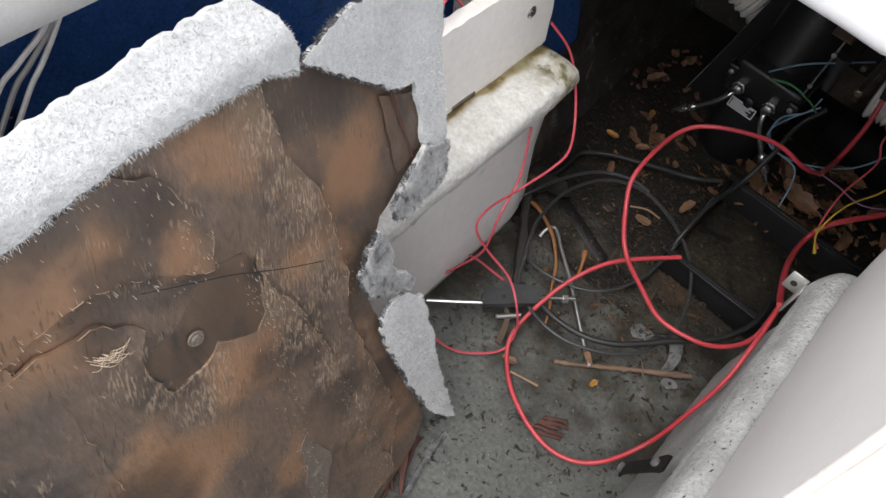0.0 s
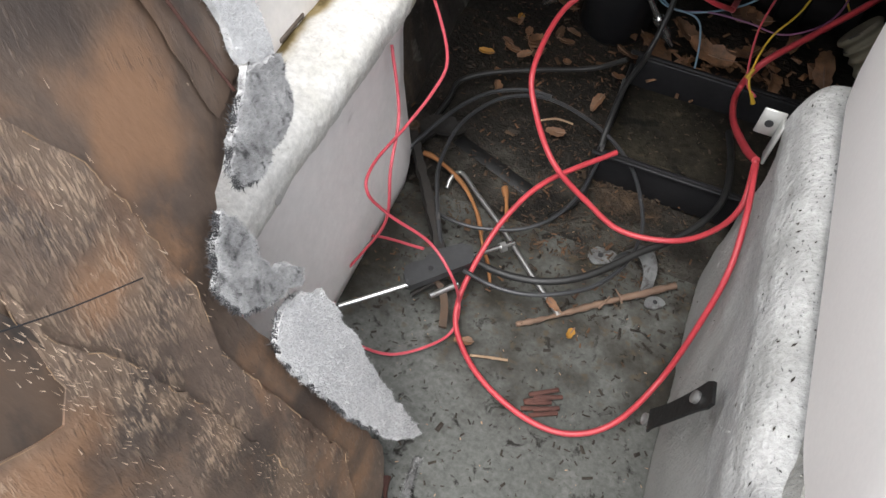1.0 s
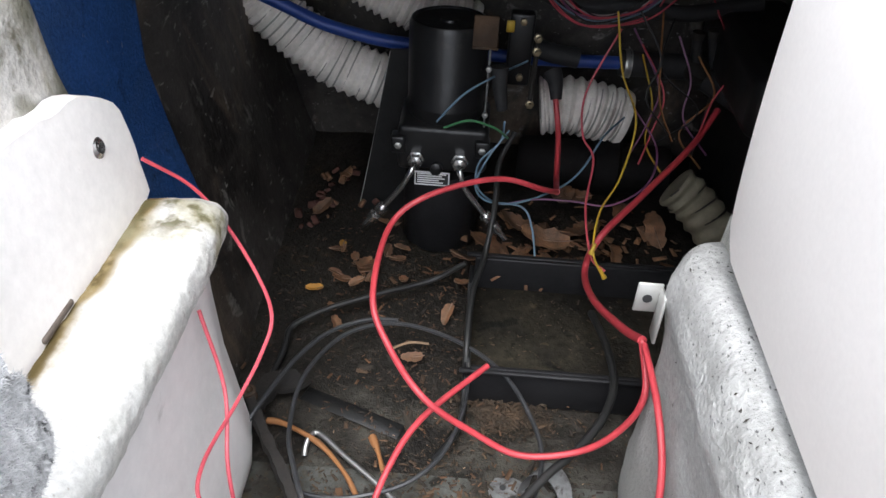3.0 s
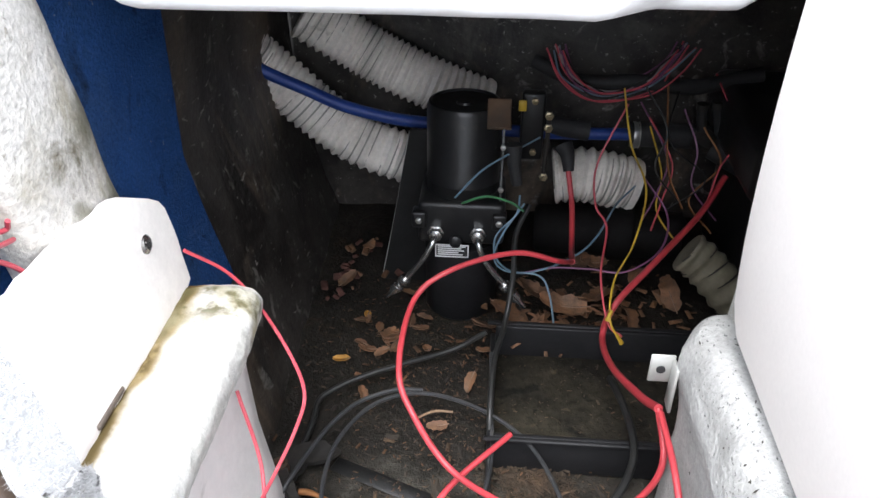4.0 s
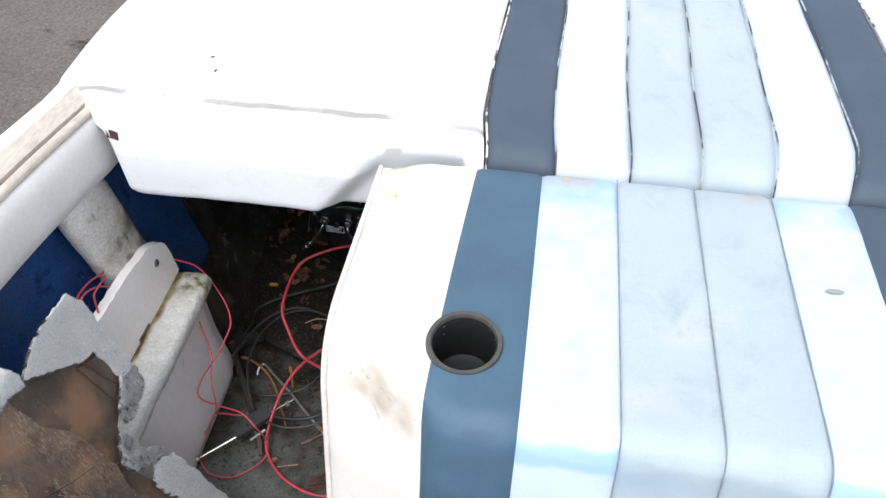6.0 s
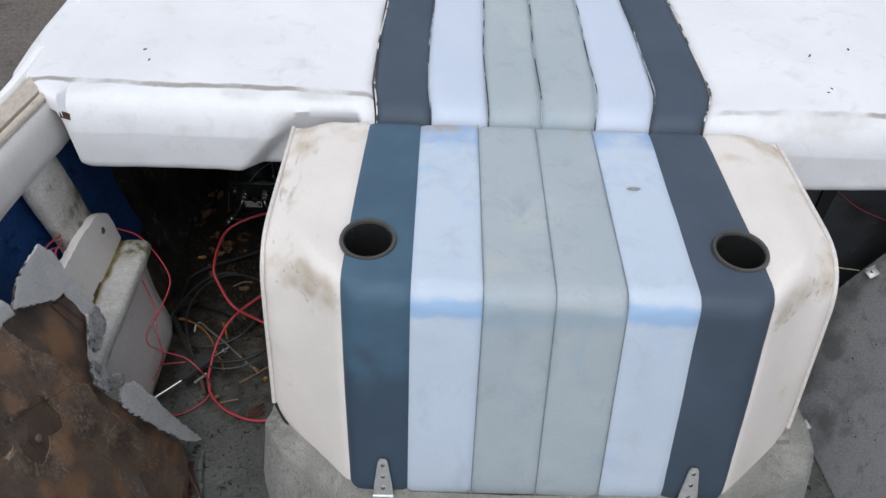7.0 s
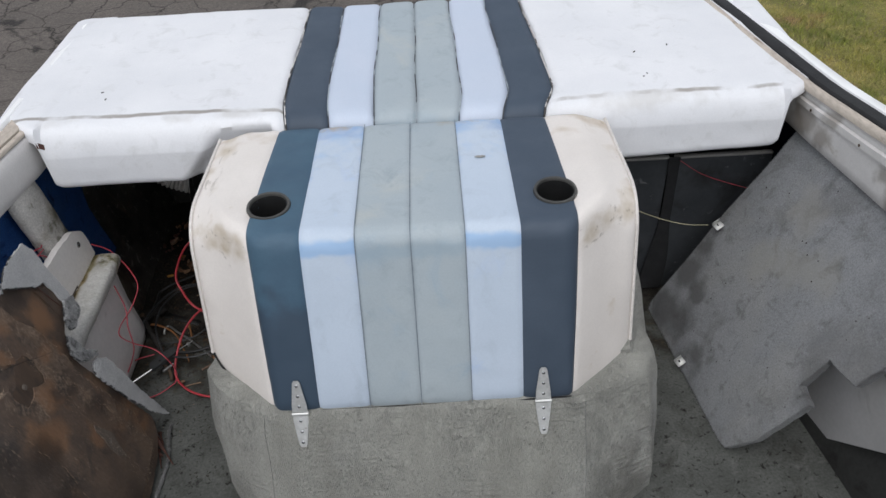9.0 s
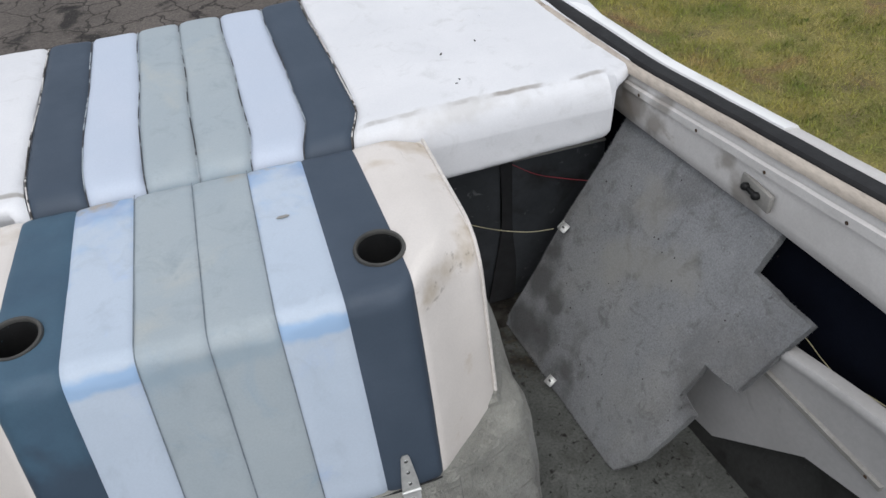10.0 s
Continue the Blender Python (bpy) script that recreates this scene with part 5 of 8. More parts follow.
def sun_pad():
    p = thing("sun_pad", (0, 1.05, 0.61), "white vinyl sun pad with navy, blue and grey centre stripes", "sun pad")
    cuts = [-0.322, -0.214, -0.098, 0.009, 0.117, 0.228, 0.333]
    looks = [VINYL_NAVY, VINYL_PALE, VINYL_GREY, VINYL_GREY, VINYL_PALE, VINYL_NAVY]
    words = ["dark navy vinyl", "pale blue vinyl", "grey vinyl", "grey vinyl", "pale blue vinyl", "dark navy vinyl"]
    part("cushion", pad_strip(-1.078, -0.326, 0.006), VINYL_WHITE, p, "white vinyl cushion with a grimy front crease")
    part("cushion", pad_strip(0.337, 1.07, 0.006), VINYL_WHITE_STARBOARD, p, "white vinyl cushion with a grimy front crease")
    for k in range(6):
        part("stripe", pad_strip(cuts[k], cuts[k + 1], 0.006), looks[k], p, words[k])
    # dark boards added unseen under the pad, to cut light bounced into the bay
    for x0, x1, z in ((-0.935, -0.528, 0.598), (-0.355, -0.005, 0.598), (0.005, 0.325, 0.576)):
        part("base_board", box((x0, 0.80, z - 0.007), (x1, 1.375, z), 0.002, 1), BARK, p, "dark board added out of sight to cut bounced light")
    for k, x in enumerate(cuts):
        lp = pad_loop(x)
        line = [Vector((bow(x, q.x) + 0.002 * math.sin(18 * q.x), q.x, q.y)) for q in lp if q.y > 0.615 and q.x < 1.41]
        line.sort(key=lambda v: (-v.y if v.z > 0.73 else 0, -v.z))
        line = [v + Vector((0, -0.001, 0.0015)) for v in line if v.z > 0.73] + [v + Vector((0, -0.002, 0)) for v in line if v.z <= 0.73]
        part("seam", tube(line, 0.0018 if k in (0, 6) else 0.0015, 6, 2), TORN_PIPING if k in (0, 6) else TORN_SEAM, p)

    rows = []
    for k in range(9):
        t = 0.55 * k / 8
        c = Vector((-0.936 - 0.030 * t, 0.700 - 0.004 * math.sin(3 * t), 0.722 + 0.010 * math.sin(2.6 * t)))
        rows.append([c + Vector((0, -0.004, 0.009)), c + Vector((0, -0.008, -0.004 - 0.004 * t)), c + Vector((0, -0.005, -0.005)), c + Vector((0, -0.001, 0.007))])
    part("torn_corner", loft(rows), BARK, p, "torn brown vinyl corner")
    for k, (x, y, r) in enumerate(((0.608, 0.929, 0.006), (0.705, 0.962, 0.005), (0.612, 0.80, 0.003), (0.60, 0.785, 0.003), (-0.82, 0.86, 0.004), (-0.80, 0.82, 0.004))):
        m = Matrix.Translation((x, y, 0.786)) @ pose(0, 0, 0, 0, 0, 50 + 40 * k)
        solo("seed", sheet([(r, 0), (0.3 * r, 0.4 * r), (-r, 0.1 * r), (-0.2 * r, -0.4 * r)], lambda u, v, h: m @ Vector((u, v, h - 0.002)), 0.002, 0.01), CHIP,
             "tiny dark seed husk lying on the pad", "seed", "seed husks")


sun_pad()
q = cover_point(0.156, 0.19, 0.0055)
solo("scuff", sheet([(0.013, 0.001), (0.006, 0.004), (-0.008, 0.003), (-0.013, -0.001), (-0.004, -0.004), (0.008, -0.003)], lambda u, v, h: q + Vector((u, v, h)), 0.0012, 0.01), TRIM_GREY,
     "small grey tear in the vinyl of the engine cover", "tear")



# ---- side panels, ledge, post ----
def lean_left(y, z, h=0.0):
    """A point on the rotten panel's face, that leans on the hull side; h stands off towards the boat's middle."""
    n = Vector((1, 0.073, 0.345)).normalized()
    return Vector((-0.706 - 0.073 * y - 0.345 * z, y, z)) + n * h


def wood_panel():
    w = thing("plywood_board", (-0.75, 0.1, 0), "rotten peeling plywood board with torn pale carpet edges, leaning", "board")
    base = [(0.056, 0.624), (0.139, 0.626), (0.258, 0.622), (0.29, 0.60), (0.37, 0.575), (0.425, 0.52), (0.410, 0.447), (0.377, 0.432), (0.340, 0.412), (0.329, 0.394), (0.300, 0.363),
            (0.309, 0.287), (0.327, 0.178), (0.345, 0.075), (0.318, 0.045), (0.255, 0.022), (0.12, 0.018), (-0.25, 0.016), (-0.42, 0.016), (-0.42, 0.624)]

    def wavy(amp, off):
        def place(u, v, h):
            d = amp * noise.noise(Vector((u * 6, v * 6, off))) + amp * 0.40 * noise.noise(Vector((u * 22, v * 22, off + 4)))
            return lean_left(u, v, h + d * (1 if h else 0) + off * 0.001)
        return place

    part("plywood", sheet(jag(base, 0.012, 0.0025, 2), lambda u, v, h: lean_left(u, v, h - 0.014 + (0.004 * noise.noise(Vector((u * 7, v * 7, 1))) if h else 0)),
                          0.014, 0.016), PLY, w, "dark rotten plywood")
    plies = [
        ([(-0.41, 0.618), (0.056, 0.619), (0.147, 0.621), (0.249, 0.619), (0.253, 0.58), (0.256, 0.542), (0.279, 0.493), (0.285, 0.445), (0.287, 0.386), (0.27, 0.339),
          (0.286, 0.24), (0.302, 0.145), (0.276, 0.081), (0.22, 0.05), (0.0, 0.03), (-0.41, 0.03)], PLY_TOP, 1, "peeling plywood layer"),
        ([(-0.40, 0.615), (0.054, 0.616), (0.126, 0.615), (0.154, 0.593), (0.167, 0.559), (0.173, 0.523), (0.163, 0.502), (0.134, 0.522), (0.099, 0.548), (0.064, 0.555),
          (0.02, 0.55), (-0.05, 0.545), (-0.40, 0.53)], PLY, 4, "upper plywood layer"),
        ([(0.203, 0.486), (0.203, 0.448), (0.221, 0.404), (0.234, 0.345), (0.242, 0.292), (0.259, 0.165), (0.271, 0.06), (0.167, 0.05), (0.02, 0.05), (-0.15, 0.05), (-0.40, 0.06), (-0.40, 0.52),
          (-0.10, 0.535), (0.03, 0.54), (0.075, 0.528), (0.097, 0.5), (0.084, 0.482), (0.084, 0.455), (0.092, 0.432), (0.127, 0.431), (0.141, 0.44), (0.175, 0.418), (0.188, 0.43), (0.194, 0.462)], PLY_TOP, 4, "ragged plywood layer"),
        ([(0.153, 0.509), (0.14, 0.492), (0.122, 0.488), (0.097, 0.502), (0.080, 0.482), (0.080, 0.452), (0.090, 0.428), (0.127, 0.427), (0.141, 0.436), (0.175, 0.414), (0.192, 0.43), (0.198, 0.465), (0.190, 0.495)], WORN, 3, "smooth worn patch round a nail"),
        ([(0.178, 0.256), (0.170, 0.250), (0.164, 0.240), (0.166, 0.215), (0.156, 0.195), (0.158, 0.150), (0.172, 0.130), (0.181, 0.163), (0.197, 0.197), (0.188, 0.222)], SCAB, 7, "grey-brown glue scab"),
        ([(-0.40, 0.60), (-0.02, 0.575), (0.014, 0.548), (0.026, 0.49), (0.025, 0.433), (0.019, 0.375), (0.03, 0.30), (0.0, 0.20), (-0.40, 0.18)], PLY_TOP, 5, "lifted plywood corner layer"),
        ([(0.365, 0.529), (0.414, 0.505), (0.407, 0.452), (0.371, 0.444), (0.368, 0.478)], PLY, 3, "split strip of ply"),
    ]
    rng = random.Random(3)
    for k, (out, material, off, label) in enumerate(plies):
        edge, lay = jag(out, 0.008, 0.0022, 10 + k), wavy(0.0045, off)
        y = part("ply_layer", sheet(edge, lay, 0.0030 if k < 3 else 0.0012, 0.011), material, w, label)
        # pale slivers on the torn edges, which also draw their highlight
        if k in (0, 1, 2, 5):
            bm = bmesh.new()
            for a, c in zip(edge, edge[1:]):
                if min(a[0], c[0]) > -0.2 and rng.random() < 0.42:
                    tube([lay(a[0] - 0.0006, a[1], 0.0032), lay((a[0] + c[0]) / 2 - rng.uniform(0, 0.0016), (a[1] + c[1]) / 2, 0.0034), lay(c[0] - 0.0006, c[1], 0.0030)], rng.uniform(0.00015, 0.0005), 4, 2, bm=bm)
            tagged(part("torn_edge", bm, PLY_EDGE, y, "pale torn slivers that draw the edge highlight of the layer", False), kind="stuff")
    part("nail", disc(lean_left(0.126, 0.460, 0.0068), (1, 0, 0.35), [(0.0075, 0), (0.0065, 0.0012), (0.0045, 0.0006), (0.003, 0.0022), (0.0001, 0.0018)], 16), SCAB, w, "dull nail washer")
    part("crack", tube([lean_left(y, z, 0.0062) for y, z in ((0.372, 0.560), (0.379, 0.520), (0.386, 0.478), (0.392, 0.448))], 0.0011, 6, 6), BARK, w, "dark red split in the ply")
    part("scratch", tube([lean_left(y, z, 0.0100) for y, z in ((0.105, 0.531), (0.140, 0.509), (0.174, 0.488), (0.215, 0.458), (0.258, 0.430))], 0.00045, 6, 6), RUBBER, w, "long dark scratch")
    bm = bmesh.new()
    spots = [(Vector((rng.uniform(-0.25, 0.32), rng.uniform(0.05, 0.61))), 0.0100) for _ in range(30)]
    for out, off in ((plies[0][0], 0.0080), (plies[1][0], 0.0108), (plies[2][0][:8], 0.0108), (plies[2][0][:8], 0.0108)):
        for q in jag(out, 0.0016, 0.001, 44):
            if rng.random() < 0.45 and q[0] > -0.2:
                spots.append((Vector((q[0] - abs(rng.gauss(0, 0.012)), q[1] + rng.gauss(0, 0.006))), off))
    for p, h in spots:
        a = rng.gauss(1.78, 0.18)
        l, t = rng.uniform(0.002, 0.008), rng.uniform(0.00015, 0.0004)
        d, e = Vector((math.cos(a), math.sin(a))) * l, Vector((-math.sin(a), math.cos(a))) * t
        f = [lean_left(*(p - e), h), lean_left(*(p + e), h), lean_left(*(p + d), h + rng.uniform(0, 0.002))]
        bm.faces.new([bm.verts.new(q) for q in f])
    tagged(part("torn_wood_fibre", bm, SPLINTER, w, "pale wood splinters", False), kind="stuff")
    bm = bmesh.new()
    for k in range(34):
        a = rng.gauss(-0.38, 0.22) + (math.pi if k % 2 else 0)
        l = rng.uniform(0.004, 0.017)
        p = Vector((0.064 + rng.gauss(0, 0.004), 0.505 + rng.gauss(0, 0.002)))
        wave = rng.uniform(-1, 1)
        pts = []
        for j in range(4):
            t = j / 3
            pts.append(lean_left(p.x + math.cos(a) * l * t, p.y + math.sin(a) * l * t + 0.002 * t * t * wave, 0.009 + 0.004 * math.sin(3 * t)))
        tube(pts, 0.00022, 3, 2, bm=bm)
    tagged(part("glue_fibres", bm, SPLINTER, w, "tuft of cream glue fibres"), kind="stuff")

    flaps = [
        ([(-0.40, 0.606), (-0.10, 0.612), (0.058, 0.616), (0.139, 0.622), (0.20, 0.616), (0.258, 0.612), (0.284, 0.600), (0.290, 0.614), (0.284, 0.640), (0.272, 0.657), (0.18, 0.658), (0.05, 0.655), (-0.40, 0.657)],
         CARPET_PALE, 0.010, "pale grey carpet folded over the board's top"),
        ([(0.288, 0.606), (0.311, 0.586), (0.343, 0.559), (0.380, 0.530), (0.404, 0.523), (0.406, 0.49), (0.402, 0.459), (0.432, 0.440), (0.438, 0.456), (0.443, 0.508), (0.452, 0.58), (0.44, 0.612), (0.39, 0.618), (0.331, 0.618)],
         CARPET_PALE, 0.011, "torn flap of pale carpet"),
        ([(0.436, 0.442), (0.402, 0.458), (0.375, 0.445), (0.350, 0.428), (0.348, 0.410), (0.362, 0.402), (0.394, 0.404), (0.425, 0.41)],
         CARPET_FRAY, 0.014, "frayed grey carpet edge"),
        ([(0.325, 0.412), (0.304, 0.400), (0.288, 0.380), (0.292, 0.356), (0.315, 0.336), (0.336, 0.326), (0.352, 0.312), (0.360, 0.320), (0.350, 0.334), (0.332, 0.350), (0.334, 0.380)],
         CARPET_FRAY, 0.014, "frayed dark grey carpet edge"),
        ([(0.303, 0.306), (0.318, 0.314), (0.340, 0.312), (0.366, 0.288), (0.370, 0.23), (0.374, 0.145), (0.384, 0.055), (0.388, 0.026), (0.372, 0.045), (0.350, 0.088), (0.324, 0.168), (0.314, 0.22), (0.302, 0.275)],
         CARPET_PALE, 0.012, "hanging tongue of pale carpet"),
    ]
    for k, (out, material, off, label) in enumerate(flaps):
        def place(u, v, h, off=off, k=k):
            roll = 0.030 * step(0.628, 0.664, v) if k == 0 else 0.0
            d = (0.004 if k else 0.0015) * noise.noise(Vector((u * 9, v * 9, k + 7))) + 0.001 * noise.noise(Vector((u * 45, v * 45, k)))
            return lean_left(u, v, off - 0.004 + h + d - roll)
        f = part("carpet_flap", sheet(jag(out, 0.006, 0.0018 if k < 2 else 0.0028, 30 + k), place, 0.0055, 0.009), material, w, label)
        if k == 0:
            low = [Vector(a).lerp(Vector(b), t / 400) for a, b in zip(out[:6], out[1:7]) for t in range(400)]
            spots = [(place(q.x, q.y + 0.001 * noise.noise(Vector((q.x * 150, 0, 0))), 0.004), lean_left(q.x, q.y - 1) - lean_left(q.x, q.y)) for q in low]
            tagged(part("fringe", fuzz(spots, 0.0065, 0.0004, 86, 0.9), material, f, "soft frayed lower edge", False), kind="stuff")
        if k:
            edge = jag(out, 0.0006, 0.001, 90 + k)
            mid = sum((Vector(q) for q in out), Vector((0, 0))) / len(out)
            spots = []
            for q in edge:
                dr = (Vector(q) - mid).normalized()
                if dr.x < -0.05:
                    for h in (0.0005, 0.0025, 0.0045):
                        spots.append((place(q[0] - 0.0004, q[1], h), lean_left(q[0] + dr.x, q[1] + dr.y) - lean_left(q[0], q[1])))
            tagged(part("fringe", fuzz(spots, 0.0055, 0.0006, 95 + k, 0.9), FRINGE, f, "dark frayed fringe", False), kind="stuff")
        tagged(part("nap", fuzz([q for q in sow(f, 60000 if k == 0 else 22000, 60 + k) if q[1].x > -0.2], 0.0040, 0.00026, 70 + k, 0.8), material, f, "", False), kind="stuff")


def board_foot():
    """A pale carpet hem along the rotten board's foot, and red-brown shards broken from its corner."""
    h = thing("carpet_hem", (-0.72, 0.2, 0), "strip of frayed pale carpet hem on the deck", "carpet scrap")
    mid = spline([(-0.729, 0.372, 0.004), (-0.728, 0.345, 0.010), (-0.721, 0.309, 0.009), (-0.711, 0.262, 0.006), (-0.708, 0.225, 0.006), (-0.711, 0.165, 0.006), (-0.714, 0.10, 0.006), (-0.714, 0.0, 0.005)], 8)
    rng = random.Random(6)
    rows = []
    for q in mid:
        w = 0.0032 + rng.uniform(-0.0014, 0.002)
        rows.append([q + Vector((-w, 0, -0.004)), q + Vector((w, 0, -0.004)), q + Vector((w, 0, 0.001)), q + Vector((-w * 0.3, 0, 0.005))])
    m = part("hem", loft(rows), HEM, h)
    tagged(part("hem_nap", fuzz([q for q in sow(m, 5000, 51) if q[1].z > -0.3], 0.0050, 0.0004, 52, 1.0), HEM, h, "", False), kind="stuff")
    for k, (a, b, w) in enumerate((((-0.757, 0.318, 0.030), (-0.690, 0.232, 0.008), 0.006), ((-0.765, 0.300, 0.012), (-0.726, 0.262, 0.006), 0.007), ((-0.752, 0.338, 0.012), (-0.735, 0.300, 0.004), 0.005), ((-0.742, 0.285, 0.004), (-0.722, 0.225, 0.004), 0.004))):
        a, b = Vector(a), Vector(b)
        side = (b - a).cross(Vector((0, 0, 1))).normalized()
        rows = []
        for i in range(9):
            t = i / 8
            q, ww = a.lerp(b, t), w * (1 - 0.8 * t) * (1 + 0.3 * math.sin(7 * t + k))
            rows.append([wobble(v, 0.0015, 90) for v in (q - side * ww, q + side * ww, q + side * ww * 0.6 + Vector((0, 0, 0.004)), q - side * ww * 0.6 + Vector((0, 0, 0.004)))])
        solo("wood_shard", loft(rows), BARK, "red-brown shard of rotten plywood on the deck", "wood shard", "plywood shards")


def lean_right(y, z, h=0.0):
    n = Vector((1, 0.125, -0.516)).normalized()
    return Vector((0.786 - 0.125 * y + 0.516 * z, y, z)) - n * h


def carpet_panel():
    c = thing("carpeted_board", (0.78, 0.4, 0), "loose grey carpeted board with notched end, leaning on hull", "board")
    out = [(0.735, 0.640), (0.70, 0.648), (0.227, 0.639), (0.222, 0.549), (0.062, 0.544), (0.09, 0.356), (0.177, 0.349), (0.181, 0.258), (0.128, 0.249),
           (0.150, 0.09), (0.192, 0.010), (0.215, 0.006), (0.30, 0.006), (0.725, 0.006), (0.737, 0.03), (0.737, 0.20), (0.742, 0.35), (0.735, 0.50)]

    def place(u, v, h):
        d = 0.004 * noise.noise(Vector((u * 8, v * 8, 3))) + 0.0015 * noise.noise(Vector((u * 40, v * 40, 3)))
        return lean_right(u, v, h - 0.022 + d)
    f = part("carpet_face", sheet(jag(out, 0.02, 0.0018, 4), place, 0.022, 0.016), CARPET_DARK, c, "flattened grey carpet")
    tagged(part("nap", fuzz([q for q in sow(f, 14000, 5) if q[1].x < 0.3], 0.005, 0.0007, 6, 0.9), CARPET_DARK, c, "", False), kind="stuff")
    for y, z in ((0.706, 0.335), (0.47, 0.03)):
        o = lean_right(y, z, 0.006)
        b = part("bracket", box((-0.013, -0.011, 0), (0.013, 0.011, 0.002), 0.0006, 1, Matrix.Translation(o + Vector((-0.015, 0, 0.004))) @ pose(0, 0, 0, 15, -25, 20)),
                 GALV, c, "small zinc angle bracket")
        part("bracket_leg", box((-0.013, 0.009, 0), (0.013, 0.011, 0.015), 0.0006, 1, Matrix.Translation(o + Vector((-0.015, 0, 0.004))) @ pose(0, 0, 0, 15, -25, 20)), GALV, b)
        part("hole", disc(o + Vector((-0.017, 0, 0.0065)), (0.4, -0.25, 1), [(0.004, 0), (0.004, 0.0006), (0.0001, 0.0007)], 10), RUBBER, b)
    mid = Vector((0.45, 0.32))
    spots = []
    for q in jag(out, 0.0007, 0.0012, 4):
        dr = (Vector(q) - mid).normalized()
        for h in (-0.016, -0.010, -0.004, 0.0):
            spots.append((lean_right(q[0], q[1], h), lean_right(q[0] + dr.x, q[1] + dr.y) - lean_right(q[0], q[1])))
    tagged(part("frayed_edge", fuzz(spots, 0.006, 0.0006, 41, 1.0), CARPET_DARK, c, "frayed carpet edge", False), kind="stuff")
    # scuffs and a rust mark
    rng = random.Random(8)
    bm = bmesh.new()
    for k in range(34):
        y, z = rng.uniform(0.15, 0.7), rng.uniform(0.05, 0.62)
        r = rng.uniform(0.001, 0.0026)
        bm.faces.new([bm.verts.new(lean_right(y + r * math.cos(a) * rng.uniform(0.6, 1.3), z + r * math.sin(a), 0.0045)) for a in (0, 1.2, 2.5, 3.8, 5.1)])
    tagged(part("grit", bm, CHIP, c, "", False), kind="stuff")


def moulded_ledge(s, y0, y1, name, label):
    """Moulded side ledge: a panel from the floor up to a rounded ledge, with a painted board standing behind it."""
    t = thing(name, (s * 0.9, (y0 + y1) / 2, 0), label, "side ledge")
    n = 40
    loops = []
    for i in range(n + 1):
        y = y0 + (y1 - y0) * i / n
        k = step(y1 - 0.05, y1, y) if s < 0 else 0
        prof = [(0.902, -0.005), (0.890, 0.012), (0.887, 0.04), (0.895, 0.10), (0.902, 0.16), (0.904, 0.23), (0.903, 0.284), (0.920, 0.286), (0.922, 0.03), (0.924, -0.005)]
        loops.append([wobble((s * (x + 0.01 * k * k), y, z), 0.002, 8) for x, z in prof])
    part("panel", loft(loops), FIBREGLASS, t, "smooth off-white moulded panel")
    loops = []
    n = 150
    for i in range(n + 1):
        y = y0 - 0.02 + (y1 + 0.008 - y0 + 0.02) * i / n
        prof = [(0.902, 0.280), (0.891, 0.290), (0.888, 0.310), (0.895, 0.325), (0.915, 0.331), (0.958, 0.329), (0.966, 0.320), (0.964, 0.278)]
        prof = [(q.x, q.y) for q in spline([(x, z, 0) for x, z in prof], 8)]
        end = 1 - 0.22 * step(y1 - 0.004, y1 + 0.008, y)
        loops.append([wobble((s * (0.927 + (x - 0.927) * (0.8 + 0.2 * end)), y, 0.304 + (z - 0.304) * end), 0.003, 14) + 0.0013 * noise.noise_vector(Vector((x, y, z)) * 95)
                      for x, z in prof])
    l = part("ledge", loft(loops), MOSSY, t, "pale ledge with green-brown moss along the crease")
    tagged(part("ledge_nap", fuzz([q for q in sow(l, 30000, 19) if q[1].z > -0.5], 0.0020, 0.00024, 20, 0.9), MOSSY, t, "", False), kind="stuff")
    return t


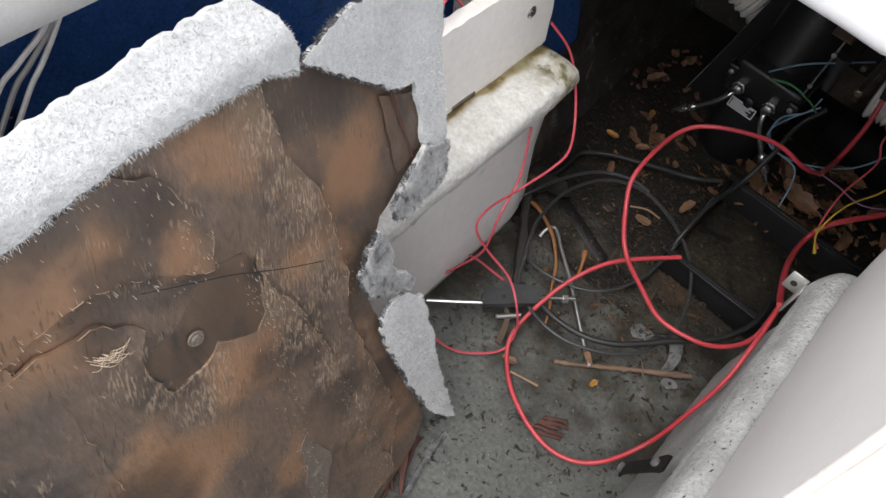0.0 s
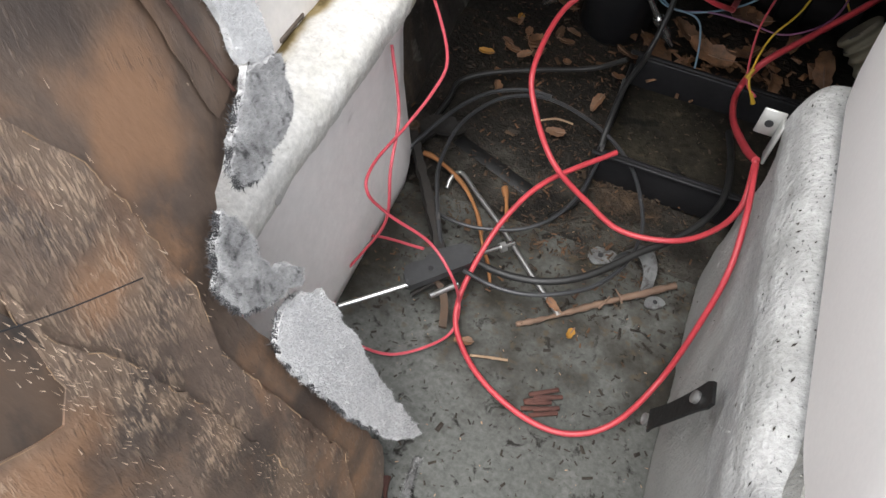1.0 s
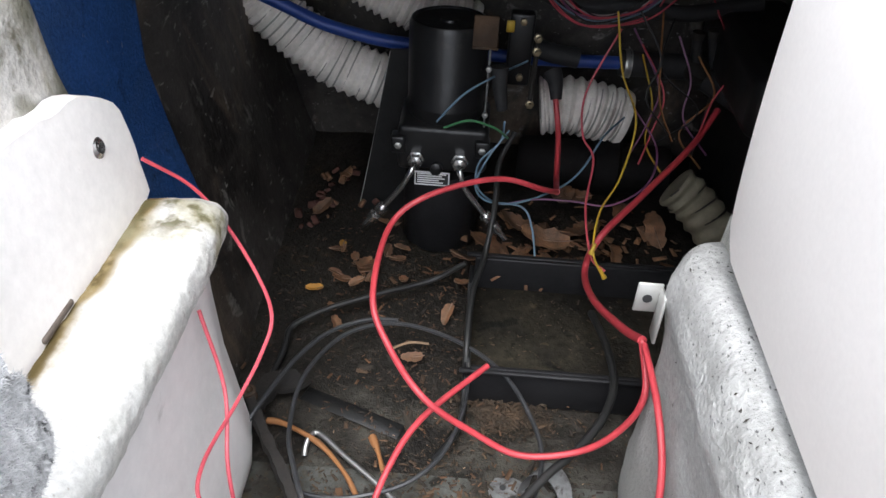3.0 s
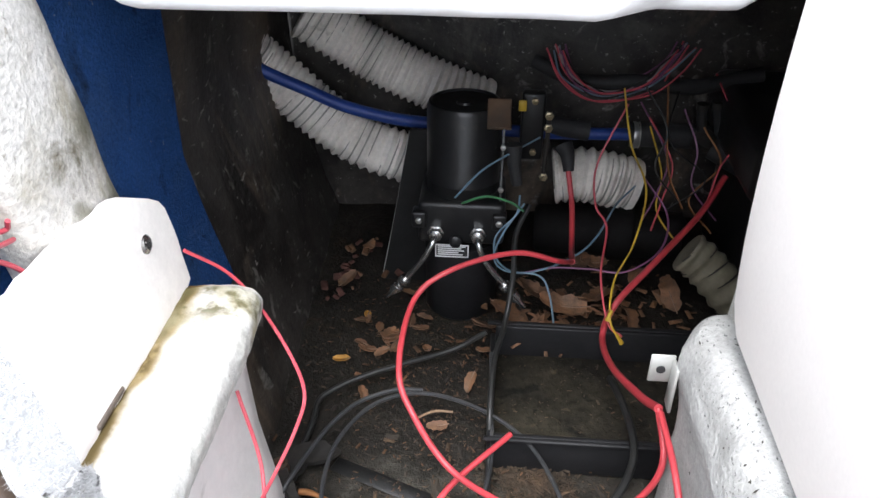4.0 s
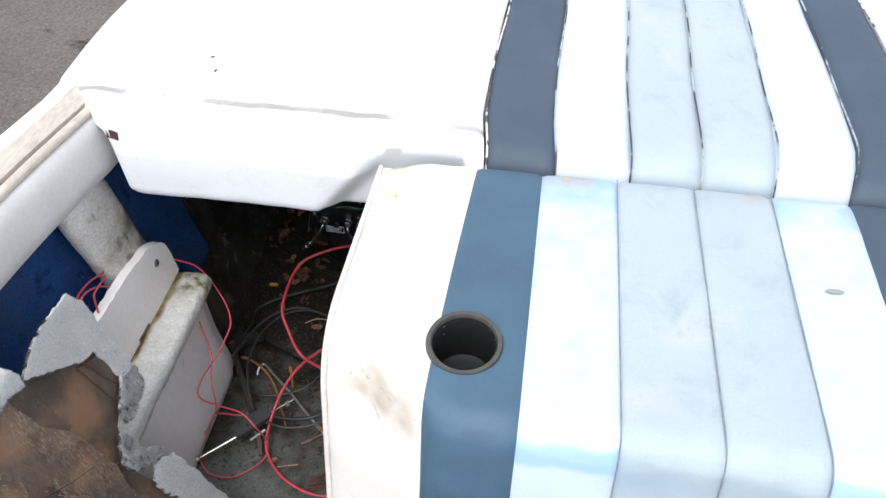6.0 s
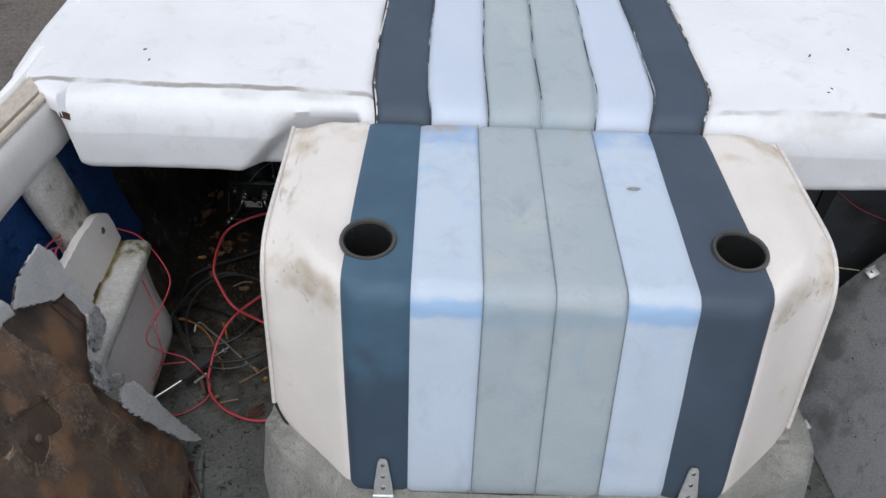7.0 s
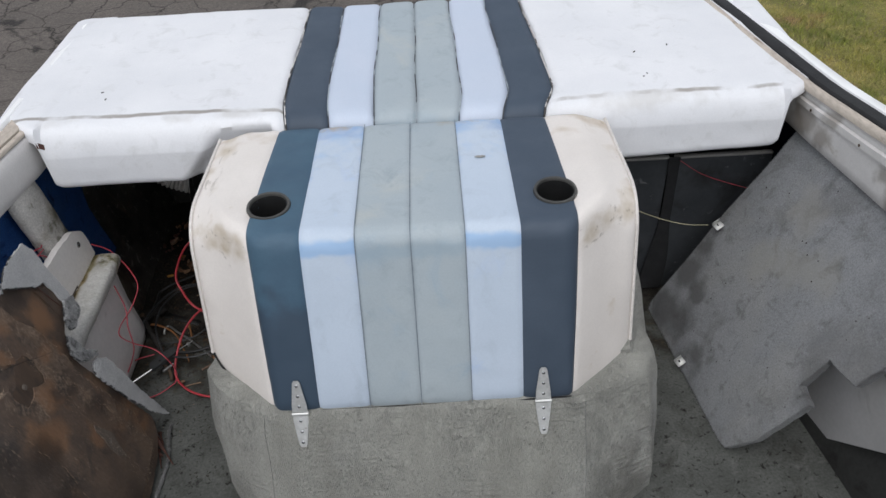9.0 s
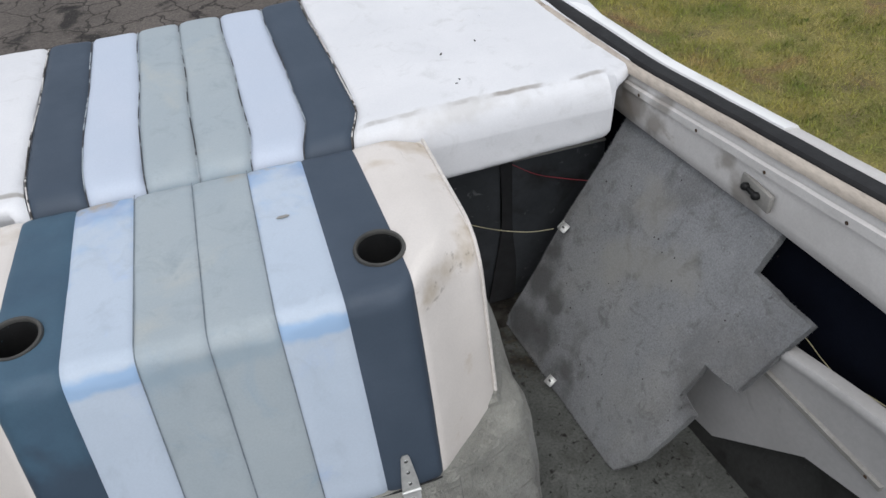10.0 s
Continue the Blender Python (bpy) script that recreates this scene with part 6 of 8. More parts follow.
def left_ledge():
    t = moulded_ledge(-1, 0.30, 0.742, "side_ledge", "off-white moulded side ledge with mossy top, standing on the deck")
    part("rivet", disc((-0.8885, 0.423, 0.302), (1, 0, 0.2), [(0.005, 0), (0.0045, 0.002), (0.0001, 0.003)], 12), GALV, t)
    b = thing("notched_board", (-0.966, 0.6, 0.33), "off-white painted board with chamfered end, standing on the ledge", "board")
    out = [(0.30, 0.327), (0.742, 0.327), (0.753, 0.331), (0.752, 0.375), (0.747, 0.411), (0.741, 0.421), (0.712, 0.441), (0.698, 0.447), (0.66, 0.450), (0.648, 0.454), (0.60, 0.457), (0.52, 0.460), (0.40, 0.462), (0.30, 0.463)]
    bm = sheet(jag(out, 0.012, 0.0013, 5), lambda u, v, h: Vector((-0.975 - 0.10 * (v - 0.33) + h + 0.002 * noise.noise(Vector((u * 9, v * 9, 1))), u, v)), 0.018, 0.02)
    part("board_face", bm, BOARD, b, "chipped off-white painted board")
    part("screw", disc((-0.9655, 0.701, 0.404), (1, 0, 0.25), [(0.0095, 0), (0.0095, 0.0015), (0.006, 0.004), (0.004, 0.003), (0.0001, 0.002)], 20), CHROME, b, "bright finishing washer and screw")
    # dark strip laid in the crease as the shadow gap
    part("shadow_gap", box((-0.9585, 0.560, 0.3325), (-0.9550, 0.603, 0.3375), 0.0015, 2), SCAB, b, "dark strip drawn as the shadow gap at the board foot")
    p = thing("carpeted_post", (-0.99, 0.66, 0.36), "slanted support post wrapped in stained pale carpet, under the coaming", "post")
    bm = bmesh.new()
    loops = []
    for i in range(25):
        k = i / 24
        cy, cz, cx = 0.690 - 0.053 * k, 0.325 + 0.33 * k, -1.004 - 0.012 * k
        pts = []
        for a in range(20):
            th = 2 * math.pi * a / 20
            rx, ry = 0.020, 0.066
            q = Vector((cx + rx * math.copysign(abs(math.cos(th)) ** 0.6, math.cos(th)), cy + ry * math.copysign(abs(math.sin(th)) ** 0.6, math.sin(th)), cz))
            pts.append(wobble(q, 0.004, 16))
        loops.append(pts)
    f = part("post_wrap", loft(loops, bm=bm), POST_CARPET, p, "stained pale carpet")
    tagged(part("nap", fuzz(sow(f, 1500, 15), 0.0020, 0.0003, 16, 0.9), POST_CARPET, p, "", False), kind="stuff")


def right_side():
    t = thing("side_ledge", (1.05, -0.1, 0), "off-white moulded side ledge with a notched lower edge", "side ledge")
    out = [(0.42, 0.01), (0.21, 0.01), (-0.04, 0.256), (-0.16, 0.29), (-0.5, 0.36), (-0.9, 0.38), (-0.9, 0.50), (-0.16, 0.497), (0.067, 0.466), (0.26, 0.44), (0.42, 0.425)]
    part("panel", sheet(out, lambda u, v, h: Vector((gx(u) - 0.055 - h + 0.02 * max(0, 0.33 - v), u, v)), 0.02, 0.03), DULL_GEL, t, "off-white moulded panel")
    loops = []
    for i in range(25):
        y = 0.26 - 1.16 * i / 24
        z = 0.44 + 0.06 * step(0.26, -0.2, y)
        loops.append([(gx(y) + dx, y, z + dz) for dx, dz in ((-0.082, -0.012), (-0.084, 0.0), (-0.078, 0.008), (-0.060, 0.009), (-0.045, 0.005), (-0.045, -0.012))])
    part("top_flange", loft(loops), DULL_GEL, t, "rounded pale top flange")
    rows = []
    for i in range(9):
        y = 0.10 - 0.29 * i / 8
        z = 0.375 - 0.02 * i / 8
        rows.append([(gx(y) - 0.0755, y, z), (gx(y) - 0.084, y, z + 0.002), (gx(y) - 0.084, y, z + 0.014), (gx(y) - 0.0755, y, z + 0.016)])
    bt = part("batten", loft(rows), TRIM_GREY, t, "screwed batten")
    part("screw", disc((gx(-0.16) - 0.084, -0.16, 0.364), (-1, 0, 0), [(0.004, 0), (0.004, 0.001), (0.0001, 0.0015)], 10), RUSTY, bt)
    pl = thing("latch_plate", (1.075, 0.30, 0.68), "black twin latch knob on a grey plate on the coaming", "latch")
    y0 = 0.303
    x0 = gx(y0) - 0.0065
    part("plate", box((x0 - 0.010, y0 - 0.052, 0.676), (x0, y0 + 0.040, 0.716), 0.002, 2), TRIM_GREY, pl, "grey plastic plate")
    for d in (-0.017, 0.017):
        part("knob", disc((x0 - 0.010, y0 + d, 0.696), (-1, 0, 0.25), [(0.0085, 0), (0.0085, 0.010), (0.006, 0.013), (0.0001, 0.0135)], 8), LEATHER, pl, "black rubber knob")
    part("bar", box((x0 - 0.019, y0 - 0.022, 0.691), (x0 - 0.010, y0 + 0.022, 0.701), 0.002, 1), LEATHER, pl)
    for (xa, xb), nm in (((0.54, 0.722), 0), ((0.738, 1.02), 1)):
        b = thing("bulkhead_panel", ((xa + xb) / 2, 0.83, 0.05), "dull grey plastic sheet closing the stern locker", "panel", "stern locker panels")
        bm = sheet([(xa, 0.0), (xb, 0.0), (xb, 0.495), (xa, 0.495)], lambda u, v, h: Vector((u, 0.845 - h + 0.006 * noise.noise(Vector((u * 5, v * 5, nm))), v)), 0.008, 0.03)
        part("sheet_face", bm, PANEL_GREY, b)
        part("top_edge", box((xa, 0.832, 0.492), (xb, 0.848, 0.500), 0.002, 1), TRIM_GREY, b, "pale worn top edge")
    part_b = thing("webbing_strap", (0.73, 0.82, 0.0), "black webbing strap hanging between grey panels", "strap")
    line = [(0.736, 0.829, 0.50), (0.738, 0.828, 0.34), (0.735, 0.827, 0.18), (0.728, 0.825, 0.08), (0.715, 0.815, 0.01)]
    rows = [[p + Vector((-w, 0, 0)), p + Vector((w, 0, 0)), p + Vector((w, 0.003, 0)), p + Vector((-w, 0.003, 0))] for p in spline(line, 6) for w in (0.015 + 0.09 * (p.z - 0.36) ** 2 + 0.014 * step(0.3, 0.1, p.z),)]
    part("web", loft(rows), RUBBER, part_b)
    solo("yellow_wire", tube([(0.47, 0.82, 0.50), (0.52, 0.80, 0.445), (0.59, 0.78, 0.385), (0.67, 0.765, 0.345), (0.76, 0.74, 0.327), (0.825, 0.715, 0.338)], 0.0012, 6), OLD_WIRE,
         "thin yellow wire slung to the panel bracket", "wire")
    solo("red_wire", tube([(0.75, 0.83, 0.49), (0.82, 0.828, 0.44), (0.90, 0.826, 0.405), (0.99, 0.82, 0.375)], 0.0010, 6), PINK, "thin red wire over the grey panel", "wire")
    for line in ([(1.09, 0.20, 0.44), (1.09, 0.126, 0.462), (1.09, 0.088, 0.470), (1.09, 0.033, 0.463), (1.09, -0.023, 0.468), (1.092, -0.115, 0.506), (1.12, -0.35, 0.55), (1.14, -0.7, 0.56)],
                 [(1.10, 0.08, 0.42), (1.10, 0.02, 0.432), (1.10, -0.02, 0.441), (1.10, -0.126, 0.485), (1.125, -0.35, 0.53), (1.14, -0.7, 0.55)]):
        solo("pale_wire", tube(line, 0.0009, 6), OLD_WIRE, "thin yellowed wire hanging along the hull carpet", "wire", "hull wires")


wood_panel()
board_foot()
carpet_panel()
left_ledge()
right_side()


# ---- cables and wires ----
def cord(name, material, r, label, category, pts):
    return solo(name, tube(pts, r, 10 if r > 0.003 else 7, 7), material, label, category, "loose " + category + "s")


cord("red_cable", RED, 0.0033, "thick red battery cable looped over the deck", "cable",
     [(-0.505, 0.73, 0.214), (-0.503, 0.659, 0.21), (-0.501, 0.61, 0.181), (-0.505, 0.577, 0.128), (-0.515, 0.543, 0.05), (-0.546, 0.484, 0.03), (-0.587, 0.458, 0.015), (-0.638, 0.457, 0.012), (-0.7, 0.482, 0.012), (-0.744, 0.523, 0.015), (-0.757, 0.558, 0.03), (-0.752, 0.608, 0.06), (-0.738, 0.659, 0.085), (-0.709, 0.716, 0.1), (-0.644, 0.79, 0.107)])
cord("red_cable", RED, 0.0034, "thick red battery cable arching over the battery tray", "cable",
     [(-0.505, 0.74, 0.21), (-0.503, 0.697, 0.182), (-0.516, 0.697, 0.13), (-0.549, 0.699, 0.09), (-0.607, 0.696, 0.08), (-0.655, 0.703, 0.1), (-0.707, 0.708, 0.14), (-0.748, 0.756, 0.16), (-0.769, 0.796, 0.19), (-0.763, 0.891, 0.21), (-0.722, 0.921, 0.235), (-0.647, 0.957, 0.24), (-0.592, 0.973, 0.22), (-0.567, 1.031, 0.18)])
cord("red_cable", RED, 0.0046, "thick red battery cable running aft to the engine", "cable",
     [(-0.505, 0.74, 0.21), (-0.51, 0.799, 0.17), (-0.517, 0.921, 0.1), (-0.513, 1.025, 0.06), (-0.499, 1.04, 0.107), (-0.44, 1.1, 0.141), (-0.371, 1.17, 0.182), (-0.332, 1.22, 0.217)])
cord("red_cable", RED, 0.0042, "red cable hanging from a black boot", "cable",
     [(-0.564, 1.22, 0.217), (-0.556, 1.19, 0.173), (-0.557, 1.13, 0.139), (-0.567, 1.031, 0.18)])
cord("yellow_wire", YELLOW, 0.0015, "thin yellow wire with a crimped end", "wire",
     [(-0.495, 1.24, 0.342), (-0.477, 1.22, 0.264), (-0.455, 1.17, 0.216), (-0.471, 1.12, 0.155), (-0.502, 1.06, 0.134), (-0.51, 1.01, 0.105), (-0.495, 1.0, 0.076)])
for at, way in (((-0.511, 1.012, 0.108), (-0.3, -0.4, -0.8)), ((-0.495, 1.000, 0.078), (0.5, -0.2, -0.8))):
    solo("crimp_connector", disc(at, way, [(0.0016, -0.008), (0.0026, -0.0075), (0.0026, 0.0015), (0.0036, 0.0075), (0.0032, 0.008), (0.0001, 0.008)], 14), YELLOW, "yellow plastic crimp connector on wire ends", "connector", "crimps")
cord("red_wire", PINK, 0.0016, "thin red wire beside the yellow one", "wire",
     [(-0.484, 1.25, 0.314), (-0.522, 1.22, 0.23), (-0.523, 1.18, 0.183), (-0.507, 1.15, 0.162), (-0.518, 1.08, 0.127), (-0.51, 1.02, 0.09), (-0.492, 1.0, 0.082)])
cord("purple_wire", PURPLE, 0.0014, "thin purple wire in the engine bay", "wire",
     [(-0.45, 1.22, 0.21), (-0.416, 1.18, 0.171), (-0.429, 1.13, 0.141), (-0.48, 1.1, 0.12), (-0.53, 1.11, 0.115), (-0.583, 1.11, 0.114), (-0.626, 1.11, 0.102)])
cord("blue_wire", BLUE_WIRE, 0.0015, "thin light blue wire in the engine bay", "wire",
     [(-0.457, 1.24, 0.184), (-0.489, 1.2, 0.172), (-0.516, 1.16, 0.143), (-0.543, 1.14, 0.122), (-0.591, 1.11, 0.113), (-0.635, 1.1, 0.109), (-0.666, 1.09, 0.138), (-0.668, 1.09, 0.178), (-0.642, 1.1, 0.208), (-0.638, 1.12, 0.227)])
cord("blue_wire", BLUE_WIRE, 0.0015, "blue wire leaving the pump motor", "wire",
     [(-0.727, 1.09, 0.236), (-0.694, 1.09, 0.277), (-0.657, 1.12, 0.29), (-0.613, 1.18, 0.288)])
cord("blue_wire", BLUE_WIRE, 0.0015, "thin light blue wire hanging over dead leaves", "wire",
     [(-0.631, 1.11, 0.22), (-0.657, 1.09, 0.186), (-0.67, 1.09, 0.143), (-0.653, 1.09, 0.119), (-0.604, 1.09, 0.113), (-0.587, 1.08, 0.087), (-0.577, 1.06, 0.041)])
cord("green_wire", GREEN, 0.0017, "green wire leaving the pump motor", "wire",
     [(-0.717, 1.09, 0.228), (-0.685, 1.08, 0.246), (-0.652, 1.09, 0.233), (-0.632, 1.11, 0.208)])
cord("black_cable", BLACK_WIRE, 0.004, "black cable dropping beside the battery tray", "cable",
     [(-0.622, 1.14, 0.201), (-0.64, 1.11, 0.168), (-0.642, 1.06, 0.131), (-0.651, 1.014, 0.08), (-0.664, 0.941, 0.08), (-0.667, 0.873, 0.06), (-0.666, 0.839, 0.03), (-0.669, 0.782, 0.012), (-0.696, 0.732, 0.012)])
cord("red_wire", PINK, 0.0018, "faded red wire from the board down to the deck in loops", "wire",
     [(-0.955, 0.747, 0.367), (-0.927, 0.767, 0.33), (-0.899, 0.759, 0.3), (-0.866, 0.735, 0.26), (-0.846, 0.703, 0.24), (-0.85, 0.677, 0.22), (-0.863, 0.636, 0.2), (-0.872, 0.572, 0.2), (-0.866, 0.543, 0.19), (-0.845, 0.553, 0.15), (-0.802, 0.565, 0.11), (-0.766, 0.546, 0.09), (-0.754, 0.551, 0.03), (-0.751, 0.526, 0.012), (-0.768, 0.497, 0.012), (-0.805, 0.468, 0.012), (-0.85, 0.466, 0.012), (-0.879, 0.484, 0.02), (-0.901, 0.519, 0.03), (-0.909, 0.568, 0.03), (-0.887, 0.599, 0.03), (-0.814, 0.581, 0.07)])
cord("red_wire", PINK, 0.0018, "faded red wire hanging down the moulded panel", "wire",
     [(-0.897, 0.671, 0.27), (-0.874, 0.64, 0.21), (-0.86, 0.588, 0.18), (-0.855, 0.566, 0.12), (-0.879, 0.551, 0.06), (-0.898, 0.523, 0.03), (-0.897, 0.502, 0.02)])
cord("black_cable", BLACK_WIRE, 0.0046, "thick black battery cable across the deck", "cable",
     [(-0.770, 0.606, 0.047), (-0.757, 0.604, 0.05), (-0.734, 0.598, 0.053), (-0.7, 0.598, 0.056), (-0.666, 0.606, 0.059), (-0.633, 0.625, 0.062), (-0.604, 0.654, 0.065), (-0.577, 0.686, 0.068), (-0.545, 0.718, 0.071), (-0.515, 0.762, 0.074), (-0.5, 0.81, 0.077), (-0.502, 0.88, 0.07), (-0.509, 0.952, 0.05)])
cord("grey_wire", GREY_WIRE, 0.0027, "dark grey cable lying in a wide loop", "cable",
     [(-0.795, 0.600, 0.045), (-0.815, 0.635, 0.05), (-0.833, 0.673, 0.055), (-0.85, 0.723, 0.055), (-0.851, 0.798, 0.055), (-0.823, 0.863, 0.055), (-0.78, 0.894, 0.055), (-0.731, 0.896, 0.055), (-0.667, 0.869, 0.055), (-0.6185, 0.823, 0.055), (-0.59, 0.762, 0.055), (-0.5815, 0.717, 0.055), (-0.591, 0.666, 0.055), (-0.6165, 0.624, 0.055), (-0.653, 0.596, 0.055), (-0.689, 0.58, 0.055), (-0.725, 0.576, 0.055), (-0.763, 0.584, 0.052)])
cord("grey_wire", GREY_WIRE, 0.0025, "dark grey cable lying in an inner loop", "cable",
     [(-0.838, 0.670, 0.03), (-0.821, 0.664, 0.03), (-0.794, 0.66, 0.033), (-0.765, 0.663, 0.036), (-0.721, 0.68, 0.039), (-0.688, 0.715, 0.041), (-0.67, 0.762, 0.044), (-0.663, 0.812, 0.047), (-0.665, 0.884, 0.05), (-0.668, 0.956, 0.08)])
cord("grey_wire", GREY_WIRE, 0.0029, "dark grey cable bowed round the loop from the hull side", "cable",
     [(-0.900, 0.735, 0.045), (-0.892, 0.757, 0.05), (-0.877, 0.805, 0.05), (-0.859, 0.847, 0.05), (-0.832, 0.881, 0.052), (-0.789, 0.901, 0.056), (-0.754, 0.901, 0.058)])
cord("black_cable", BLACK_WIRE, 0.0038, "black cable across the dirty bay floor", "cable",
     [(-0.905, 0.80, 0.012), (-0.894, 0.869, 0.02), (-0.893, 0.905, 0.024), (-0.876, 0.924, 0.028), (-0.844, 0.945, 0.032), (-0.787, 0.973, 0.036), (-0.72, 1.004, 0.04), (-0.675, 1.010, 0.07)])
cord("red_wire", PINK, 0.0019, "faded red wire coiled behind the board", "wire",
     [(-0.995, 0.595, 0.49), (-1.0, 0.595, 0.482), (-1.005, 0.568, 0.492), (-1.005, 0.539, 0.498), (-1.0, 0.518, 0.504), (-0.99, 0.495, 0.506)])
cord("red_wire", PINK, 0.0019, "faded red wire coiled behind the board", "wire",
     [(-0.985, 0.598, 0.42), (-0.99, 0.588, 0.452), (-0.995, 0.574, 0.472), (-0.995, 0.548, 0.493), (-0.99, 0.524, 0.507), (-0.99, 0.513, 0.505), (-0.985, 0.497, 0.502)])
cord("red_wire", PINK, 0.0019, "faded red wire coiled behind the board", "wire",
     [(-0.995, 0.594, 0.476), (-0.985, 0.554, 0.492), (-0.98, 0.534, 0.496), (-0.98, 0.528, 0.475), (-0.98, 0.523, 0.442), (-0.98, 0.522, 0.422)])


# ---- engine bay ----
def battery_tray():
    t = thing("battery_tray", (-0.53, 0.93, 0), "black plastic battery tray with dirt inside, standing on the bay floor", "battery tray")
    x0, x1, y0, y1, h = -0.662, -0.385, 0.832, 1.030, 0.064
    part("tray_floor", box((x0, y0, 0.004), (x1, y1, 0.014), 0.002, 1), TRAY_DIRT, t, "dirt covered tray floor")
    part("wall", box((x0, y0 - 0.007, 0.004), (x1, y0, h), 0.002, 2), PLASTIC, t)
    part("wall", box((x0, y1, 0.004), (x1, y1 + 0.007, h), 0.002, 2), PLASTIC, t)
    part("wall", box((x0 - 0.007, y0 - 0.007, 0.004), (x0, y1 + 0.007, h * 0.72), 0.002, 2), PLASTIC, t)
    part("wall", box((x1, y0 - 0.007, 0.004), (x1 + 0.007, y1 + 0.007, h), 0.002, 2), PLASTIC, t)
    part("rim", box((x0 - 0.012, y0 - 0.013, h - 0.004), (x1 + 0.01, y0 - 0.006, h + 0.001), 0.0015, 1), PLASTIC, t, "worn rim")
    part("rim", box((x0 - 0.012, y1 + 0.006, h - 0.004), (x1 + 0.01, y1 + 0.014, h + 0.001), 0.0015, 1), PLASTIC, t, "worn rim")


def pump():
    p = thing("trim_pump", (-0.72, 1.16, 0), "black hydraulic trim pump with steel fittings, standing on the bay floor", "hydraulic pump")
    ax = (-0.005, 0.05, 1)
    part("motor", disc((-0.719, 1.165, 0.213), ax, [(0.050, 0), (0.0525, 0.004), (0.0525, 0.016), (0.0535, 0.018), (0.0535, 0.021), (0.0525, 0.023),
                                                   (0.0525, 0.124), (0.0495, 0.131), (0.046, 0.132), (0.044, 0.129), (0.012, 0.127), (0.011, 0.130), (0.0001, 0.130)], 40), ENAMEL, p, "black enamelled motor can")
    v = part("valve_body", box((-0.780, 1.108, 0.148), (-0.657, 1.205, 0.216), 0.008, 3), ENAMEL, p, "cast black valve body")
    for x in (-0.778, -0.665):
        part("lug", box((x - 0.010, 1.100, 0.178), (x + 0.010, 1.122, 0.203), 0.003, 2), ENAMEL, v)
        part("bolt", disc((x, 1.101, 0.1905), (0, -1, 0), [(0.005, 0), (0.005, 0.003), (0.003, 0.004), (0.0001, 0.004)], 6), STEEL, v)
    part("reservoir", disc((-0.719, 1.160, 0.0), (0, 0, 1), [(0.044, 0.0), (0.055, 0.012), (0.056, 0.10), (0.054, 0.136), (0.0001, 0.137)], 36), PLASTIC, p, "black reservoir")
    part("relief_plug", disc((-0.726, 1.106, 0.156), (0, -1, 0.1), [(0.009, 0), (0.009, 0.006), (0.006, 0.008), (0.0001, 0.008)], 16), ENAMEL, p)
    lab = part("label_plate", box((-0.755, 1.1005, 0.1305), (-0.706, 1.1025, 0.1535), 0.0006, 1), RUBBER, p, "black label with white border and print")
    for z in (0.132, 0.152):
        part("border", box((-0.7545, 1.0993, z - 0.0008), (-0.7065, 1.1003, z + 0.0008), 0), INK, lab)
    for x in (-0.7538, -0.7072):
        part("border", box((x - 0.0008, 1.0993, 0.133), (x + 0.0008, 1.1003, 0.151), 0), INK, lab)
    for k in range(5):
        w = (0.040, 0.034, 0.038, 0.030, 0.036)[k]
        part("print_line", box((-0.751, 1.0993, 0.1487 - 0.0034 * k), (-0.751 + w, 1.1003, 0.1501 - 0.0034 * k), 0), INK, lab)
    for x, line in ((-0.754, [(-0.754, 1.10, 0.170), (-0.757, 1.084, 0.165), (-0.769, 1.080, 0.141), (-0.787, 1.083, 0.113), (-0.799, 1.086, 0.096)]),
                    (-0.694, [(-0.694, 1.10, 0.170), (-0.692, 1.084, 0.165), (-0.684, 1.080, 0.143), (-0.668, 1.078, 0.121), (-0.651, 1.076, 0.101)])):
        f = part("fitting", disc((x, 1.108, 0.170), (0, -1, 0), [(0.0125, 0), (0.0125, 0.007), (0.010, 0.008), (0.010, 0.016), (0.006, 0.018), (0.0001, 0.018)], 6), CHROME, p, "steel hex fitting")
        part("tube", tube(line, 0.0042, 10, 6), CHROME, f, "bent steel tube")
        a, d = Vector(line[-1]), (Vector(line[-1]) - Vector(line[-2])).normalized()
        part("nut", disc(a - d * 0.006, d, [(0.008, 0), (0.009, 0.002), (0.009, 0.012), (0.007, 0.014), (0.007, 0.020), (0.0085, 0.021), (0.0085, 0.032), (0.005, 0.034), (0.0045, 0.05), (0.0001, 0.05)], 8),
             CHROME, f, "flare nut")
    b = part("mount_bracket", box((-0.688, 1.126, 0.322), (-0.655, 1.165, 0.326), 0.001, 1), RUSTY, p, "brown mounting bracket")
    part("strip", box((-0.6665, 1.120, 0.178), (-0.6635, 1.132, 0.324), 0.001, 1), DULL_ZINC, b)
    part("tab", box((-0.688, 1.126, 0.325), (-0.657, 1.130, 0.366), 0.0015, 1), RUSTY, b)
    for z in (0.18, 0.235, 0.30):
        part("bolt", disc((-0.6650, 1.1205, z), (0, -1, 0), [(0.004, 0), (0.004, 0.004), (0.0001, 0.005)], 6), STEEL, b)
    part("back_plate", sheet([(-0.802, 0.274), (-0.778, 0.276), (-0.700, 0.276), (-0.700, 0.0), (-0.852, 0.0)], lambda u, v2, h: Vector((u, 1.222 - h, v2)), 0.004, 0.05), LEATHER, p, "black mounting plate")
    part("plate_edge", tube([(-0.803, 1.219, 0.272), (-0.828, 1.219, 0.13), (-0.853, 1.219, 0.003)], 0.0008, 6), GALV, p, "worn bright plate edge")
